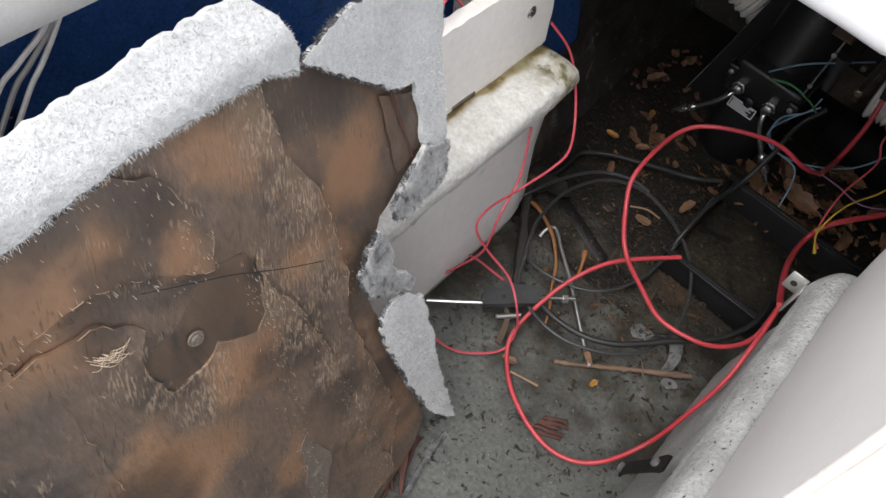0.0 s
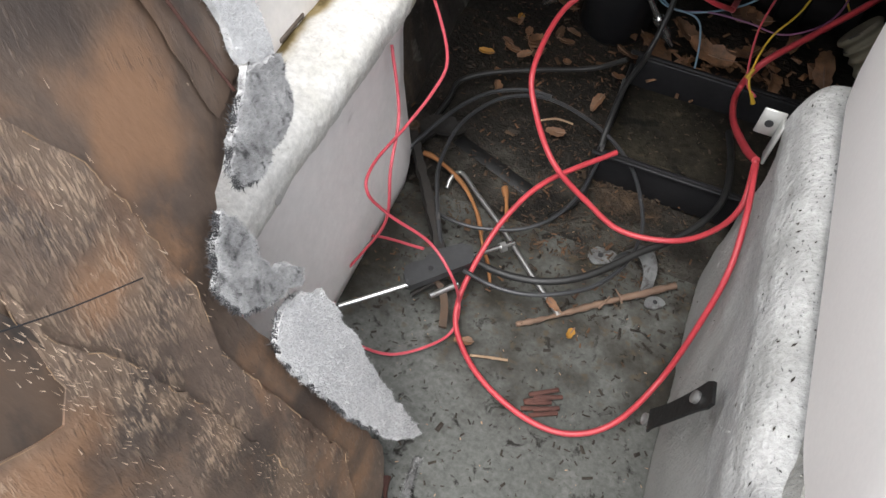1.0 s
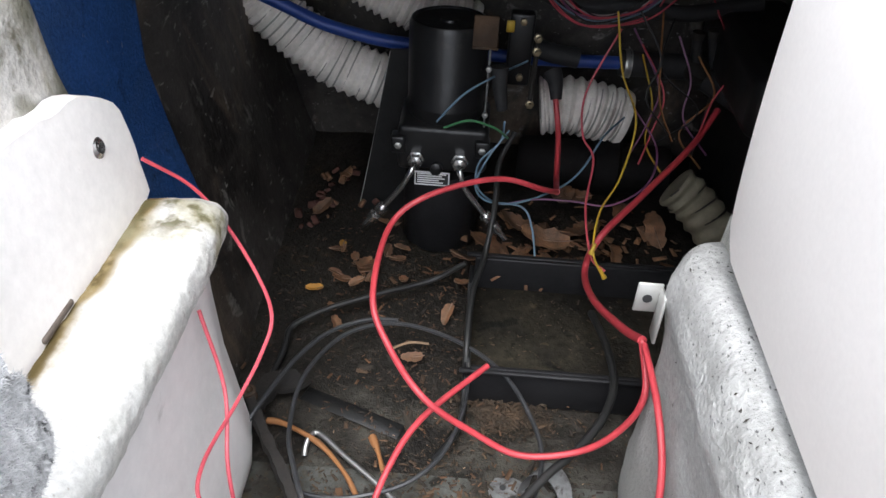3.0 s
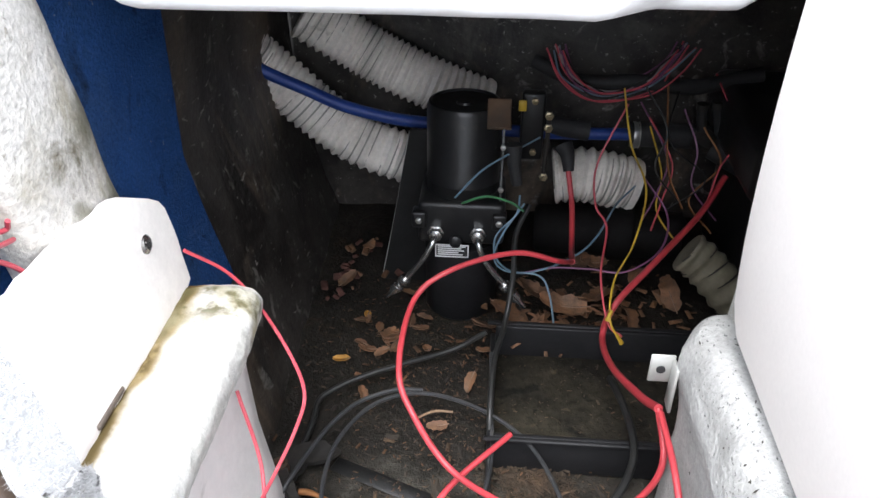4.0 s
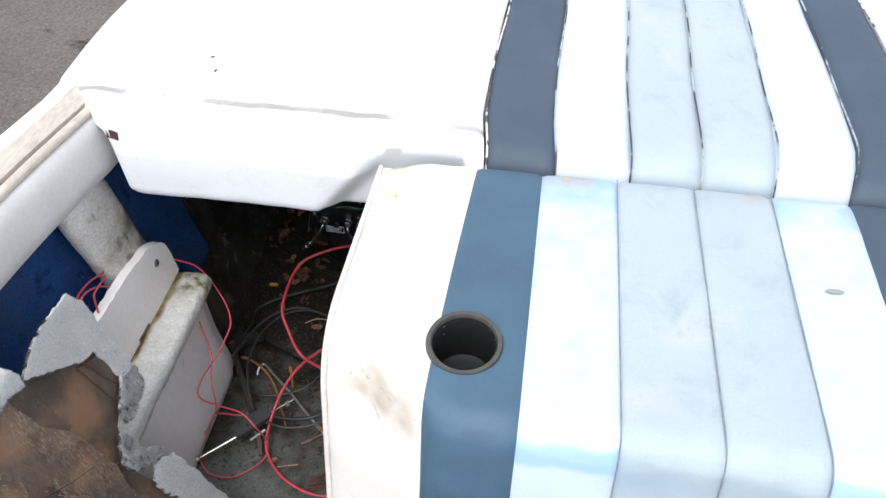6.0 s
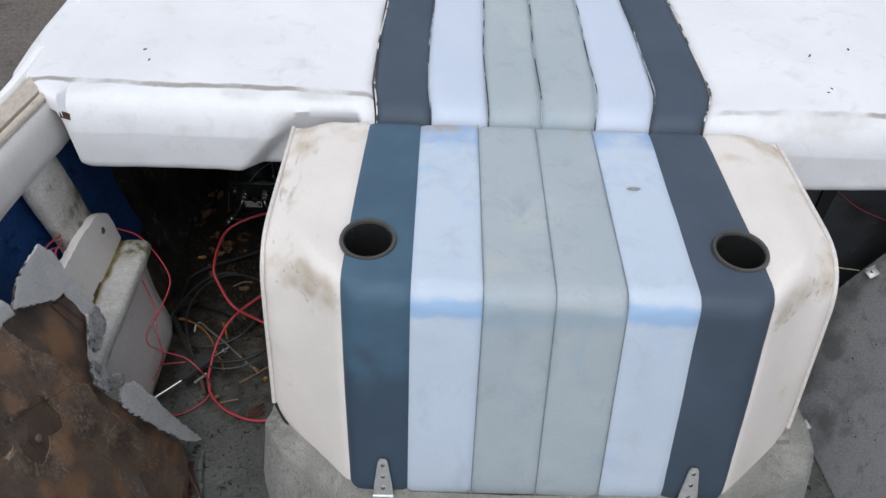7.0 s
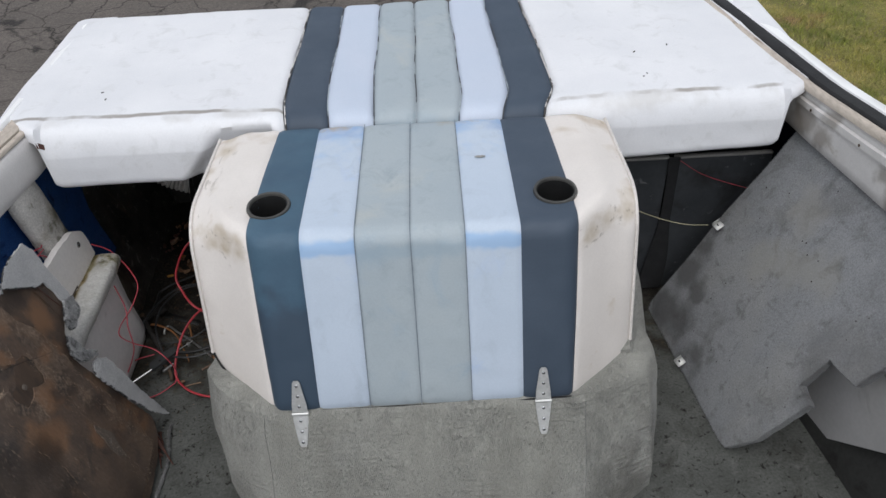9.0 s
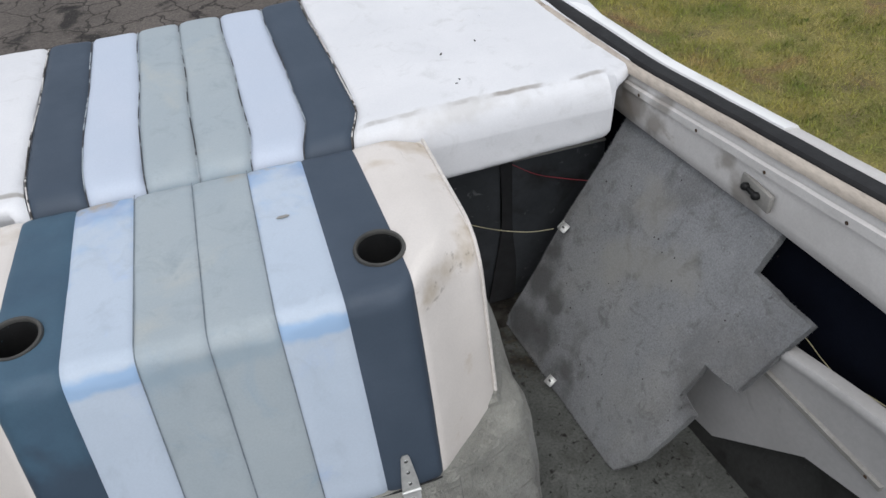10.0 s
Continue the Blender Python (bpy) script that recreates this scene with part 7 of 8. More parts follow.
    part("boot", tube([(-0.651, 1.13, 0.300), (-0.649, 1.127, 0.276), (-0.643, 1.122, 0.243)], 0.0125, 12, 4, radius=lambda k: 1 - 0.4 * k), RUBBER, p, "black rubber wire boot")


def ribbed(line, r, pitch):
    n = sum((Vector(b) - Vector(a)).length for a, b in zip(line, line[1:]))
    per = max(6, int(n / pitch * 6 / (len(line) - 1)))
    return tube(line, r, 20, per, radius=lambda k: 1 + 0.075 * math.sin(2 * math.pi * k * n / pitch))


def hoses():
    for line, r, pitch, material, label in (
            ([(-1.085, 1.315, 0.365), (-1.063, 1.325, 0.340), (-1.023, 1.335, 0.298), (-0.968, 1.335, 0.247), (-0.909, 1.335, 0.202), (-0.832, 1.335, 0.171), (-0.76, 1.345, 0.150)], 0.041, 0.0125, DUCT, "stained white ribbed vent duct"),
            ([(-0.99, 1.39, 0.392), (-0.914, 1.40, 0.342), (-0.854, 1.40, 0.307), (-0.777, 1.40, 0.272), (-0.70, 1.405, 0.240)], 0.042, 0.0125, DUCT, "white ribbed vent duct behind the pump"),
            ([(-0.575, 1.33, 0.148), (-0.535, 1.33, 0.153), (-0.487, 1.33, 0.147), (-0.447, 1.33, 0.136)], 0.044, 0.014, DUCT, "short white ribbed duct with wire coil"),
            ([(-0.385, 1.150, 0.128), (-0.360, 1.14, 0.112), (-0.335, 1.125, 0.090), (-0.305, 1.11, 0.060)], 0.031, 0.021, DUCT_OLD, "yellowed ribbed hose beside the engine")):
        d0 = thing("vent_duct", line[-1], label, "duct", "vent ducts")
        part("ribbed_wall", ribbed(line, r, pitch), material, d0)
        ax = Vector(line[-1]) - Vector(line[-2])
        path = spline(line, 40)
        coil = []
        for k, (p, q) in enumerate(zip(path, path[1:])):
            d = (q - p).normalized()
            side = d.cross(Vector((0, 0, 1))).normalized()
            along_d = sum((b - a).length for a, b in zip(path[:k], path[1:k + 1]))
            a = 2 * math.pi * along_d / pitch
            coil.append(p + r * 0.985 * (math.cos(a) * side + math.sin(a) * side.cross(d)))
        part("wire_coil", tube(coil, 0.0016, 5, 3), TRIM_GREY if material is DUCT else CAST, d0, "dirty wire coil in the grooves")
        part("cuff", ring(Vector(line[-1]) - ax.normalized() * 0.004, ax, r * 1.08, r * 0.9, 0.012, 28), material, d0, "rolled duct end")
    solo("blue_hose", tube([(-1.075, 1.285, 0.357), (-1.03, 1.29, 0.327), (-0.975, 1.30, 0.298), (-0.914, 1.30, 0.272), (-0.841, 1.30, 0.255), (-0.783, 1.30, 0.249), (-0.69, 1.30, 0.243), (-0.592, 1.30, 0.240), (-0.455, 1.30, 0.243)], 0.0098, 14),
         BLUE_HOSE, "blue rubber hose across the engine bay", "hose")
    h = thing("engine_pipe", (-0.35, 1.3, 0.2), "black rubber engine pipe with steel clamps", "pipe")
    part("pipe", tube([(-0.468, 1.30, 0.243), (-0.40, 1.30, 0.243), (-0.34, 1.30, 0.243), (-0.275, 1.30, 0.240)], 0.019, 18), RUBBER, h)
    part("sleeve", tube([(-0.600, 1.305, 0.255), (-0.57, 1.30, 0.250), (-0.53, 1.30, 0.245)], 0.015, 14), RUBBER, h, "black hose sleeve")
    for x in (-0.462, -0.283):
        part("clamp", ring((x, 1.30, 0.242), (1, 0, 0), 0.0215, 0.0185, 0.010, 24), STEEL, h, "steel hose clamp")
    part("pipe_end", disc((-0.276, 1.30, 0.240), (1, 0, 0), [(0.018, 0), (0.018, 0.014), (0.013, 0.016), (0.0001, 0.016)], 20), STEEL, h, "steel pipe end")
    part("joint", disc((-0.358, 1.279, 0.245), (0.2, -0.5, 0.9), [(0.014, -0.012), (0.018, -0.006), (0.018, 0.010), (0.012, 0.014), (0.0001, 0.014)], 18), CAST, h, "cast hose joint")
    for line in ([(-0.358, 1.283, 0.250), (-0.364, 1.285, 0.270), (-0.366, 1.29, 0.296)], [(-0.330, 1.280, 0.245), (-0.338, 1.282, 0.268), (-0.345, 1.29, 0.300)]):
        part("branch", tube(line, 0.0078, 12, 5), RUBBER, h, "upright hose branch")
        part("cap", disc(line[-1], (0, 0, 1), [(0.0095, -0.004), (0.0095, 0.006), (0.0001, 0.007)], 14), CAST, h)
    part("elbow", tube([(-0.345, 1.27, 0.240), (-0.31, 1.25, 0.226), (-0.26, 1.24, 0.200), (-0.20, 1.23, 0.175)], 0.018, 14, 6), RUBBER, h, "black hose elbow")
    part("screw", disc((-0.293, 1.27, 0.300), (0, -1, 0.2), [(0.0035, 0), (0.0035, 0.004), (0.0001, 0.005)], 8), CHROME, h, "bright screw end")
    c = thing("starter_motor", (-0.45, 1.25, 0.02), "black cylindrical engine starter half hidden among leaves", "engine part")
    part("can", disc((-0.60, 1.310, 0.058), (1, -0.12, 0.05), [(0.036, 0), (0.041, 0.006), (0.041, 0.12), (0.047, 0.125), (0.047, 0.16), (0.041, 0.165), (0.041, 0.24), (0.025, 0.25), (0.0001, 0.25)], 32), SOOT, c)
    part("boot", tube([(-0.572, 1.245, 0.246), (-0.566, 1.235, 0.235), (-0.563, 1.222, 0.214)], 0.0125, 12, 4, radius=lambda k: 1.15 - 0.5 * k), RUBBER, c)
    j = thing("terminal_strip", (-0.60, 1.2, 0.26), "brass studs and spade terminals on a black relay block", "relay block")
    part("block", box((-0.640, 1.212, 0.235), (-0.606, 1.232, 0.340), 0.004, 2), ENAMEL, j)
    part("post", rod((-0.602, 1.205, 0.205), (-0.600, 1.205, 0.318), 0.0035, 10), CAST, j, "dark threaded post")
    for x, z in ((-0.601, 0.311), (-0.601, 0.292), (-0.602, 0.213)):
        part("stud", disc((x, 1.205, z), (0.1, -1, 0.1), [(0.0065, 0), (0.0065, 0.005), (0.0035, 0.006), (0.0035, 0.011), (0.0001, 0.011)], 6), BRASS, j, "tarnished brass nut")
    part("spade", box((-0.645, 1.199, 0.318), (-0.634, 1.203, 0.334), 0.001, 1), YELLOW, j, "yellow spade terminal")
    for x, z in ((-0.622, 0.33), (-0.620, 0.25)):
        part("lug", disc((x, 1.212, z), (0, -1, 0), [(0.005, 0), (0.005, 0.006), (0.0001, 0.007)], 6), BRASS, j)
    e = thing("engine_block", (-0.2, 1.25, 0), "black painted engine block under the cover, mostly in shade", "engine")
    part("block", box((-0.30, 1.02, 0.0), (0.30, 1.40, 0.30), 0.03, 3), ENAMEL, e)
    part("manifold", box((-0.34, 1.08, 0.24), (-0.22, 1.38, 0.33), 0.02, 3), ENAMEL, e)
    part("wire_loom", tube([(-0.62, 1.36, 0.335), (-0.55, 1.33, 0.315), (-0.47, 1.31, 0.325), (-0.38, 1.31, 0.32), (-0.28, 1.32, 0.34)], 0.012, 10), RUBBER, e, "taped wiring bundle")
    # sagging coil of harness wires under the pad
    rng = random.Random(31)
    for k in range(15):
        m = (PINK, PURPLE, BLACK_WIRE, PINK, BLUE_WIRE, PALE_WIRE, PURPLE)[k % 7]
        g = rng.uniform(0.82, 1.15)
        sag = [(-0.596, 0.376), (-0.574, 0.335), (-0.543, 0.307), (-0.500, 0.302), (-0.448, 0.321), (-0.419, 0.351), (-0.400, 0.385)]
        pts = [(-0.50 + (x + 0.50) * g + rng.uniform(-0.006, 0.006), 1.29 + 0.002 * k + rng.uniform(-0.008, 0.008), 0.385 + (z - 0.385) * (g + rng.uniform(-0.06, 0.06))) for x, z in sag]
        solo("harness_wire", tube(pts, 0.0014, 6, 6), m, "thin engine harness wire sagging under the pad", "wire", "loose wires")


    rng = random.Random(77)
    for k in range(9):
        x, z = -0.40 + rng.uniform(-0.05, 0.06), 0.30 + rng.uniform(-0.04, 0.04)
        pts = [(x + rng.uniform(-0.02, 0.02), 1.24 + 0.01 * k, z), (x + rng.uniform(-0.03, 0.03), 1.22, z - 0.05), (x + rng.uniform(-0.03, 0.04), 1.20, z - 0.10), (x + rng.uniform(-0.02, 0.06), 1.19, z - 0.15)]
        solo("harness_wire", tube(pts, 0.0014, 6, 6), (ORANGE_TWIG, PURPLE, BLACK_WIRE, PINK, YELLOW)[k % 5], "thin stray wire beside the engine", "wire", "loose wires")


def lever():
    l = thing("steering_lever", (-0.80, 0.6, 0), "dark steel lever with plastic block and bright rod", "lever")
    a, b = Vector((-0.910, 0.777, 0.040)), Vector((-0.800, 0.604, 0.044))
    side = (b - a).cross(Vector((0, 0, 1))).normalized()
    rows = []
    for k in range(25):
        p = a.lerp(b, k / 24)
        w = 0.0072 + 0.0008 * math.sin(5 * k) + 0.0008 * math.sin(2.3 * k)
        rows.append([wobble(q, 0.0012, 60) for q in (p + side * w + Vector((0, 0, -0.005)), p - side * w + Vector((0, 0, -0.005)), p - side * w * 0.75 + Vector((0, 0, 0.005)), p + side * w * 0.75 + Vector((0, 0, 0.005)))])
    part("bar", loft(rows), CAST, l, "dark rusty bar")
    part("bar_end", ring(a + Vector((0, 0, -0.006)), (0, 0, 1), 0.0105, 0.0055, 0.016, 20), RUSTY, l, "rusty bar eye")
    out = [(-0.826, 0.553), (-0.828, 0.561), (-0.821, 0.571), (-0.811, 0.577), (-0.808, 0.593), (-0.778, 0.616), (-0.765, 0.617), (-0.757, 0.601), (-0.758, 0.592), (-0.811, 0.538), (-0.817, 0.538)]
    part("block", sheet(out, lambda u, v, h: Vector((u, v, 0.045 + h + 0.10 * (u + 0.79))), 0.011, 0.008), BLOCK, l, "worn black plastic block")
    part("hole", disc((-0.7985, 0.5685, 0.0552), (0.1, 0, 1), [(0.0032, 0), (0.0032, 0.001), (0.0001, 0.0011)], 14), RUBBER, l)
    part("rod", rod((-0.877, 0.486, 0.042), (-0.815, 0.540, 0.050), 0.0031), CHROME, l, "bright steel rod")
    part("rod_tip", disc((-0.879, 0.484, 0.0415), (-0.062, -0.054, -0.008), [(0.0055, 0), (0.0055, 0.006), (0.0001, 0.007)], 10), STEEL, l)
    part("stud", rod((-0.762, 0.612, 0.046), (-0.722, 0.652, 0.045), 0.0036), CHROME, l, "bright stud")
    part("stud_nut", disc((-0.735, 0.637, 0.0455), (0.7, 0.7, 0), [(0.0068, 0), (0.0068, 0.007), (0.0001, 0.007)], 6), STEEL, l)
    part("pin", rod((-0.790, 0.548, 0.030), (-0.769, 0.573, 0.030), 0.0036), STEEL, l, "short steel pin")
    part("pin_head", disc((-0.769, 0.573, 0.030), (0.64, 0.76, 0), [(0.006, 0), (0.006, 0.004), (0.0001, 0.005)], 8), CHROME, l)
    arm = spline([(-0.795, 0.568, 0.034), (-0.782, 0.564, 0.028), (-0.771, 0.548, 0.020), (-0.763, 0.524, 0.012)], 6)
    part("tab", loft([[q + Vector((-0.0045, -0.001, 0)), q + Vector((0.0045, 0.001, 0)), q + Vector((0.0045, 0.001, 0.004)), q + Vector((-0.0045, -0.001, 0.004))] for q in arm]), RUSTY, l, "dark bent tab")
    part("tab", rod((-0.814, 0.550, 0.014), (-0.790, 0.572, 0.030), 0.0034, 8), CAST, l, "dark steel stub")
    # broken black bracket under the eye of the bar
    rim = jag([(-0.925, 0.790), (-0.905, 0.825), (-0.870, 0.836), (-0.848, 0.822), (-0.862, 0.806), (-0.885, 0.800), (-0.893, 0.775), (-0.912, 0.765)], 0.006, 0.0015, 4)
    part("bracket_plate", sheet(rim, lambda u, v, h: Vector((u, v, 0.020 + h + 0.006 * noise.noise(Vector((u * 40, v * 40, 2))))), 0.006, 0.008), CAST, l, "broken black bracket plate")


def small_things():
    solo("hooked_rod", tube([(-0.838, 0.728, 0.006), (-0.838, 0.738, 0.012), (-0.835, 0.747, 0.015), (-0.826, 0.753, 0.015), (-0.794, 0.727, 0.015), (-0.748, 0.69, 0.015), (-0.704, 0.651, 0.013), (-0.668, 0.62, 0.011), (-0.642, 0.599, 0.009)], 0.0031, 10), STEEL,
         "dull steel rod with a hooked end on the deck", "rod")
    tagged(solo("twig", tube([(-0.685, 0.568, 0.006), (-0.66, 0.586, 0.007), (-0.626, 0.614, 0.008), (-0.595, 0.640, 0.009), (-0.558, 0.668, 0.011), (-0.519, 0.700, 0.010)], 0.0040, 9, 14, radius=lambda t: 0.7 + 0.45 * t + 0.18 * math.sin(17 * t) + 0.12 * math.sin(71 * t)), TWIG,
                "dry brown twig on the deck", "twig", "twigs"))
    solo("twig", tube([(-0.888, 0.765, 0.015), (-0.872, 0.763, 0.016), (-0.844, 0.751, 0.016), (-0.818, 0.735, 0.015), (-0.792, 0.708, 0.015), (-0.775, 0.683, 0.014), (-0.762, 0.657, 0.013), (-0.745, 0.632, 0.011), (-0.731, 0.603, 0.008)], 0.0032, 8, 8, radius=lambda t: 1.15 - 0.55 * t + 0.16 * math.sin(23 * t)), ORANGE_TWIG,
         "curved orange-brown twig on the deck", "twig", "twigs")
    solo("twig", tube([(-0.767, 0.760, 0.008), (-0.757, 0.738, 0.009), (-0.746, 0.708, 0.007)], 0.0034, 8, 8, radius=lambda t: 1.4 - 0.9 * t + 0.2 * math.sin(9 * t)), ORANGE_TWIG, "short orange-brown twig on the deck", "twig", "twigs")
    for a, b in (((-0.60, 0.628, 0.010), (-0.592, 0.646, 0.016)), ((-0.575, 0.646, 0.011), (-0.588, 0.660, 0.015)), ((-0.64, 0.602, 0.011), (-0.655, 0.610, 0.014))):
        solo("twig", tube([a, (Vector(a) + Vector(b)) / 2 + Vector((0.001, 0, 0.001)), b], 0.0014, 6, 4, radius=lambda t: 1.2 - 0.6 * t), TWIG, "short side shoot of a dry twig", "twig", "twigs")
    solo("straw", tube([(-0.722, 0.508, 0.004), (-0.70, 0.514, 0.005), (-0.679, 0.520, 0.004)], 0.0016, 6), PLY_EDGE, "pale straw on the deck", "straw", "straws")
    solo("straw", tube([(-0.765, 0.885, 0.02), (-0.74, 0.900, 0.022), (-0.715, 0.905, 0.018)], 0.0016, 6), PLY_EDGE, "pale straw on the dirty bay floor", "straw", "straws")
    # a dark gap in the floor, drawn as a flat black strip
    solo("flat_bar", box((-0.066, -0.011, 0.0), (0.066, 0.011, 0.004), 0.002, 1, Matrix.Translation((-0.796, 0.795, 0.003)) @ Matrix.Rotation(-0.37, 4, "Z")), LEATHER, "flat black strip standing in for a dark slot in the floor", "strip")
    c = thing("pipe_clamp", (-0.575, 0.7, 0), "grey half-round pipe clamp with a bent foot on the deck", "clamp")
    arc = spline([(-0.597, 0.705, 0.006), (-0.592, 0.712, 0.022), (-0.580, 0.716, 0.033), (-0.566, 0.708, 0.036), (-0.556, 0.693, 0.030), (-0.553, 0.678, 0.016), (-0.553, 0.670, 0.004)], 5)
    dv = Vector((0.55, 0.6, 0.0)).normalized() * 0.0105
    rows = [[p - dv, p + dv, p + dv + Vector((0, 0, 0.0022)), p - dv + Vector((0, 0, 0.0022))] for p in arc]
    part("band", loft(rows), DULL_ZINC, c, "grey curved band")
    foot = [(-0.634, 0.708), (-0.626, 0.720), (-0.606, 0.722), (-0.594, 0.716), (-0.594, 0.704), (-0.606, 0.700), (-0.622, 0.692), (-0.632, 0.698)]
    f = part("foot", sheet(foot, lambda u, v, h: Vector((u, v, 0.004 + h)), 0.0022, 0.006), DULL_ZINC, c, "flat zinc foot with a hole")
    part("hole", disc((-0.618, 0.708, 0.0064), (0, 0, 1), [(0.0035, 0), (0.0035, 0.0004), (0.0001, 0.0005)], 12), RUBBER, f)
    w = thing("washer", (-0.538, 0.667, 0), "dull rounded washer plate on the deck", "washer")
    out = [(0.012 * math.cos(a) * (1 + 0.12 * math.cos(3 * a)), 0.010 * math.sin(a)) for a in (2 * math.pi * k / 16 for k in range(16))]
    part("plate", sheet(out, lambda u, v, h: Vector((-0.538 + u, 0.667 + v + 0.2 * u, 0.004 + h + 0.15 * u)), 0.002, 0.006), DULL_ZINC, w)
    part("hole", disc((-0.537, 0.668, 0.0064), (0, 0, 1), [(0.003, 0), (0.003, 0.0004), (0.0001, 0.0005)], 10), RUBBER, w)
    rng = random.Random(12)
    ck = thing("bark_chip", (-0.62, 0.484, 0), "flaked red-brown bark chip on the deck", "bark")
    for i in range(7):
        m = Matrix.Translation((-0.622 + rng.uniform(-0.008, 0.008), 0.484 - 0.012 + 0.004 * i, 0.003 + 0.0006 * i)) @ pose(0, 0, 0, 0, 0, rng.uniform(15, 35))
        part("flake", box((-0.02 + rng.uniform(0, 0.008), -0.0025, 0), (0.02 - rng.uniform(0, 0.008), 0.0025, 0.0025), 0.0006, 1, m), BARK, ck)
    # brown rusty rubble behind the pump
    rb = thing("rust_rubble", (-0.90, 1.24, 0), "rust-brown crumbling debris and leaves against the hull", "debris")
    for i in range(26):
        m = Matrix.Translation((-0.90 + rng.gauss(0, 0.022), 1.22 + rng.gauss(0, 0.045), 0.012 + rng.uniform(0, 0.02))) @ pose(0, 0, 0, rng.uniform(-40, 40), rng.uniform(-40, 40), rng.uniform(0, 180))
        s = rng.uniform(0.003, 0.010)
        part("crumb", box((-s, -s * 0.6, -0.003), (s, s * 0.6, 0.003), 0.0015, 1, m), BARK if i % 4 else LEAF, rb)


def leaf(at, size, turn, tilt, material, label, seed, lobes=5):
    rng = random.Random(seed)
    out = []
    n = 36
    bay = [rng.uniform(0.10, 0.30) for _ in range(2 * lobes)]
    for i in range(n):
        a = 2 * math.pi * i / n
        t = math.cos(a)
        half = (0.50 + 0.10 * t) * abs(math.sin(a)) ** 0.8
        k = int(i / n * 2 * lobes)
        half *= 1 - bay[k] * abs(math.sin(lobes * a)) + rng.uniform(-0.05, 0.05)
        out.append((size * (t * 0.95 + (0.10 if i == n // 2 else 0)), size * math.copysign(max(half, 0.015), math.sin(a) if abs(math.sin(a)) > 1e-6 else 1)))
    m = Matrix.Translation(at) @ pose(0, 0, 0, tilt, rng.uniform(-25, 25), turn)
    curl, fold, roll = rng.uniform(4, 15) * (1 if rng.random() < 0.7 else -1), rng.uniform(0.1, 0.6), rng.uniform(-12, 12)

    def place(u, v, h):
        k = 0.10 * size
        return m @ Vector((u, v, curl * u * u + roll * u * v + fold * abs(v) + k * noise.noise(Vector((u * 45, v * 45, seed))) + 0.4 * k * noise.noise(Vector((u * 140, v * 140, seed))) + h))
    lf = thing("leaf", at, label, "leaf", "dead leaves")
    part("blade", sheet(out, place, 0.0008, size * 0.12), material, lf)
    part("stem", tube([place(0, 0, 0), place(size * 0.5, 0, 0.001), place(size * 1.05, 0, 0.002)], 0.0009, 5, 3), TWIG, lf)


def leaves():
    big = [((-0.566, 1.113, 0.042), 0.040), ((-0.515, 1.130, 0.044), 0.038), ((-0.462, 1.104, 0.035), 0.030), ((-0.644, 1.109, 0.030), 0.034), ((-0.675, 1.081, 0.022), 0.026),
           ((-0.535, 1.205, 0.060), 0.034), ((-0.395, 1.164, 0.045), 0.034), ((-0.605, 1.150, 0.040), 0.030), ((-0.511, 1.221, 0.05), 0.026), ((-0.44, 1.19, 0.06), 0.034), ((-0.63, 1.07, 0.02), 0.024),
           ((-0.585, 1.085, 0.020), 0.028), ((-0.545, 1.080, 0.022), 0.024), ((-0.818, 1.044, 0.022), 0.024)]
    rng = random.Random(41)
    big += [((rng.gauss(-0.82, 0.028), rng.gauss(1.055, 0.035), rng.uniform(0.014, 0.026)), rng.uniform(0.008, 0.015)) for _ in range(14)]
    for k, (at, s) in enumerate(big):
        leaf(at, s, 47 * k, (20, -15, 30, 5)[k % 4], LEAF, "curled dry brown leaf in the engine bay", 100 + k, 5 + k % 3)
    small = [((-0.881, 0.998, 0.014), 0.017, 1), ((-0.694, 0.965, 0.016), 0.017, 0), ((-0.820, 1.054, 0.016), 0.022, 0), ((-0.678, 1.013, 0.03), 0.016, 0), ((-0.840, 0.935, 0.014), 0.014, 0),
             ((-0.734, 0.881, 0.016), 0.015, 0), ((-0.622, 0.580, 0.008), 0.013, 1), ((-0.653, 0.607, 0.014), 0.011, 0), ((-0.905, 0.720, 0.012), 0.016, 0), ((-0.76, 1.03, 0.014), 0.013, 0),
             ((-0.80, 1.16, 0.015), 0.02, 0), ((-0.86, 1.10, 0.015), 0.015, 1), ((-0.77, 1.10, 0.015), 0.014, 0), ((-0.90, 1.17, 0.03), 0.02, 0), ((-0.88, 1.26, 0.04), 0.022, 0), ((-0.735, 0.52, 0.008), 0.012, 0)]
    for k, (at, s, y) in enumerate(small):
        leaf(at, s * (0.78 if y else 1), 73 * k, (10, -12, 25)[k % 3], LEAF_YELLOW if y else LEAF, "small yellow leaf on the floor" if y else "small dry leaf on the floor", 200 + k, 3 + k % 3)


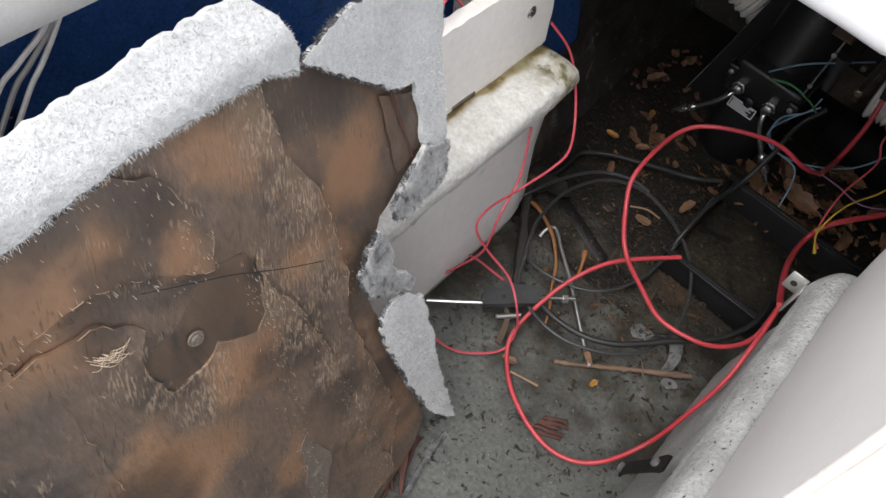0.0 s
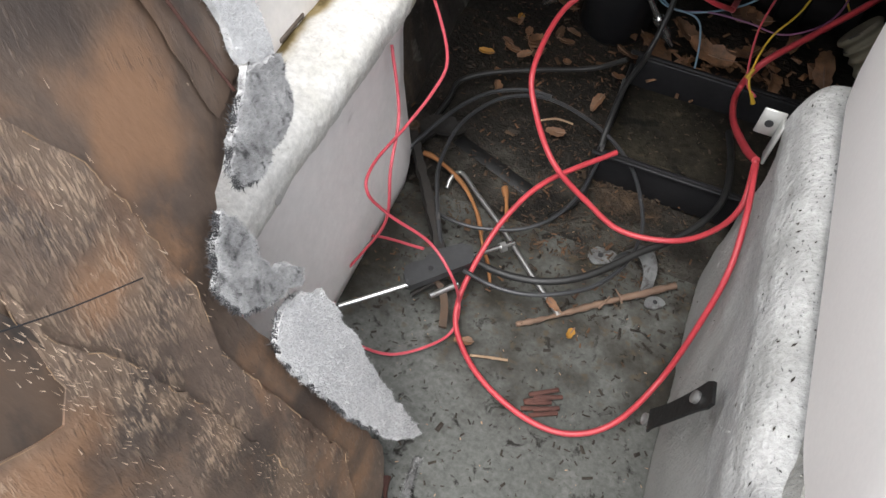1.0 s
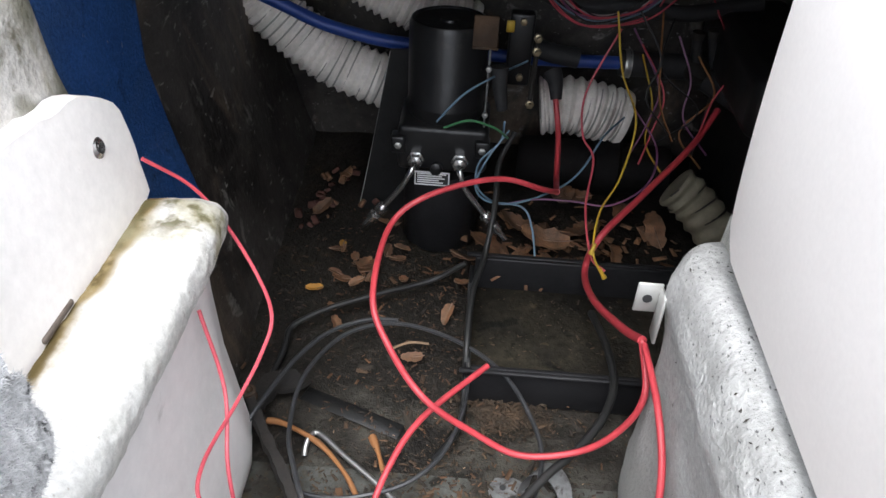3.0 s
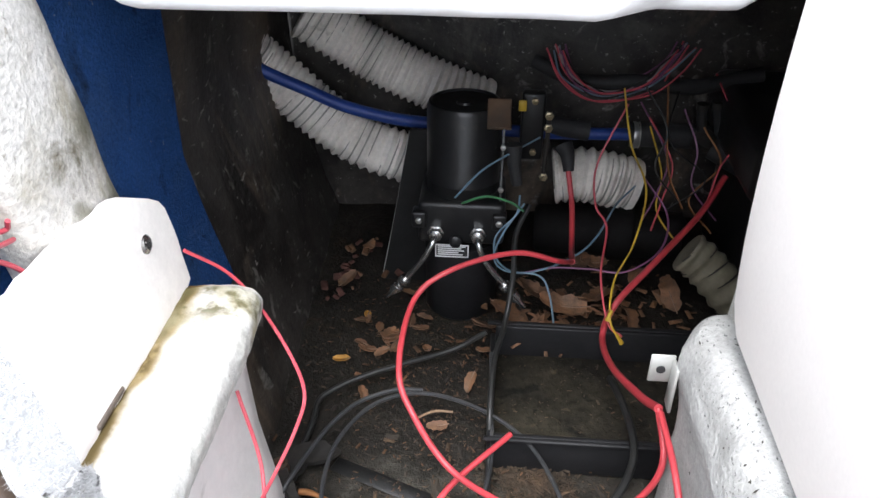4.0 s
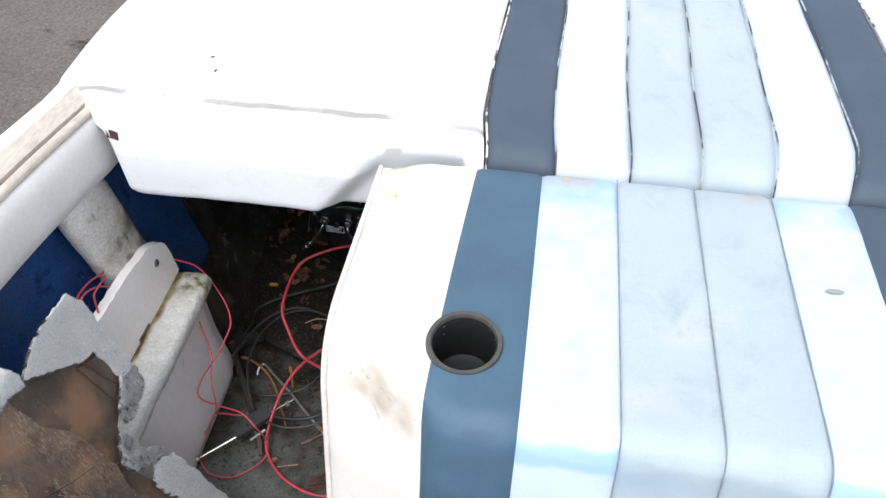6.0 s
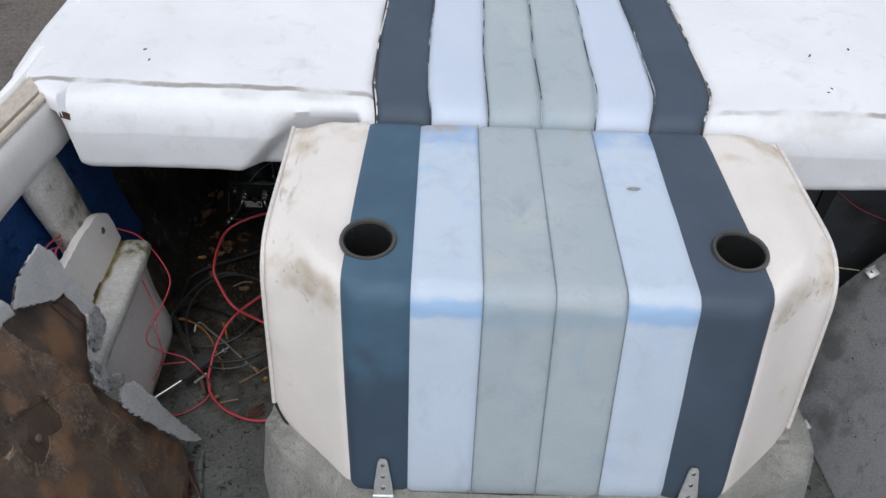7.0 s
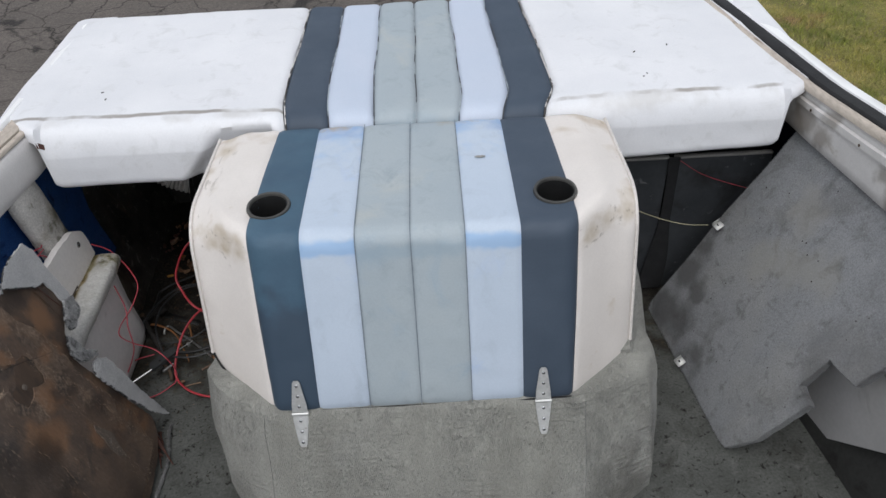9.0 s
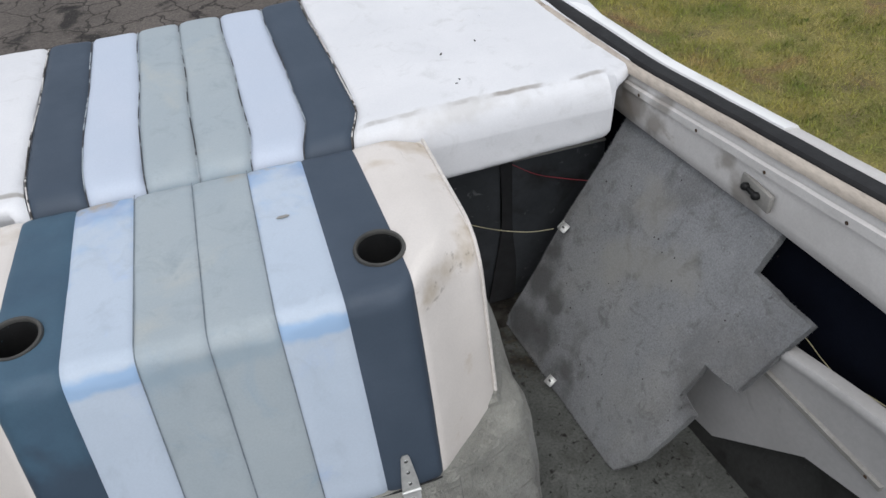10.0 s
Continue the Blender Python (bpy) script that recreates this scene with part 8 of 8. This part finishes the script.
def scatter(name, material, count, region, size, label, seed, z0=0.001, layer=0.004):
    """Crumbs strewn over a stretch of floor, too small to pick apart."""
    rng = random.Random(seed)
    bm = bmesh.new()
    for _ in range(count):
        x, y = region(rng)
        s = size * rng.lognormvariate(0, 0.5)
        m = Matrix.Translation((x, y, z0 + rng.uniform(0, layer))) @ pose(0, 0, 0, rng.uniform(-15, 15), rng.uniform(-15, 15), rng.uniform(0, 180)) @ Matrix.Diagonal((s, s * rng.uniform(0.2, 0.5), s * 0.25, 1))
        v = [bm.verts.new(m @ Vector(p)) for p in ((-1, -1, 0), (1, -0.8, 0), (1.1, 0.9, 0), (-0.9, 1, 0), (0, 0, 1))]
        for a, b in ((0, 1), (1, 2), (2, 3), (3, 0)):
            bm.faces.new((v[a], v[b], v[4]))
    tagged(link(name, bm, material, False), label, "debris", kind="stuff")


battery_tray()
pump()
hoses()
lever()
small_things()
leaves()
scatter("deck_crumbs", CHIP, 950, lambda r: (r.uniform(-0.90, -0.50), 0.18 + 0.58 * r.random() ** 0.8), 0.0017, "dark crumbs and rubber bits on the deck", 21)
scatter("bay_litter", LITTER, 2600, lambda r: (r.gauss(-0.68, 0.12), 0.68 + 0.55 * r.random() ** 1.4), 0.0015, "brown leaf litter crumbs on the bay floor", 22, 0.004, 0.008)
scatter("tray_litter", LITTER, 260, lambda r: (r.uniform(-0.655, -0.40), r.uniform(0.84, 1.025)), 0.0013, "leaf litter in the battery tray", 23, 0.014, 0.003)
scatter("leaf_crumbs", LEAF, 160, lambda r: (r.gauss(-0.53, 0.08), r.gauss(1.12, 0.05)), 0.007, "broken dry leaf bits in the engine bay", 24, 0.006, 0.03)
scatter("pale_grit", PLY_EDGE, 160, lambda r: (r.uniform(-0.92, -0.45), r.uniform(0.3, 0.8)), 0.0010, "pale sand grains on the floor", 25, 0.004, 0.006)
scatter("litter_heap", LITTER, 900, lambda r: (r.gauss(-0.615, 0.026), r.gauss(0.808, 0.016)), 0.0026, "heap of dark leaf litter before the battery tray", 27, 0.003, 0.010)
scatter("dirt_clods", CHIP, 1300, lambda r: (r.uniform(-0.93, -0.48), 0.60 + 0.5 * r.random()), 0.0026, "black dirt clods on the bay floor", 28, 0.002, 0.005)
scatter("leaf_shreds", SHRED, 700, lambda r: (r.gauss(-0.70, 0.12), 0.56 + 0.64 * r.random()), 0.0024, "torn brown shreds of leaf on the bay floor", 26, 0.006, 0.008)
for k in range(3):
    solo("pale_wire", tube([(-1.040, 0.185 + 0.006 * k, 0.672), (-1.045, 0.168 + 0.005 * k, 0.628), (-1.047, 0.142 + 0.008 * k, 0.606 - 0.004 * k), (-1.048, 0.118 + 0.010 * k, 0.585 - 0.006 * k), (-1.050, 0.07 + 0.012 * k, 0.50), (-1.050, 0.03, 0.36)], 0.0021, 7), (PIPING, PALE_WIRE, PIPING)[k],
         "pale wire hanging under the coaming", "wire", "hull wires")
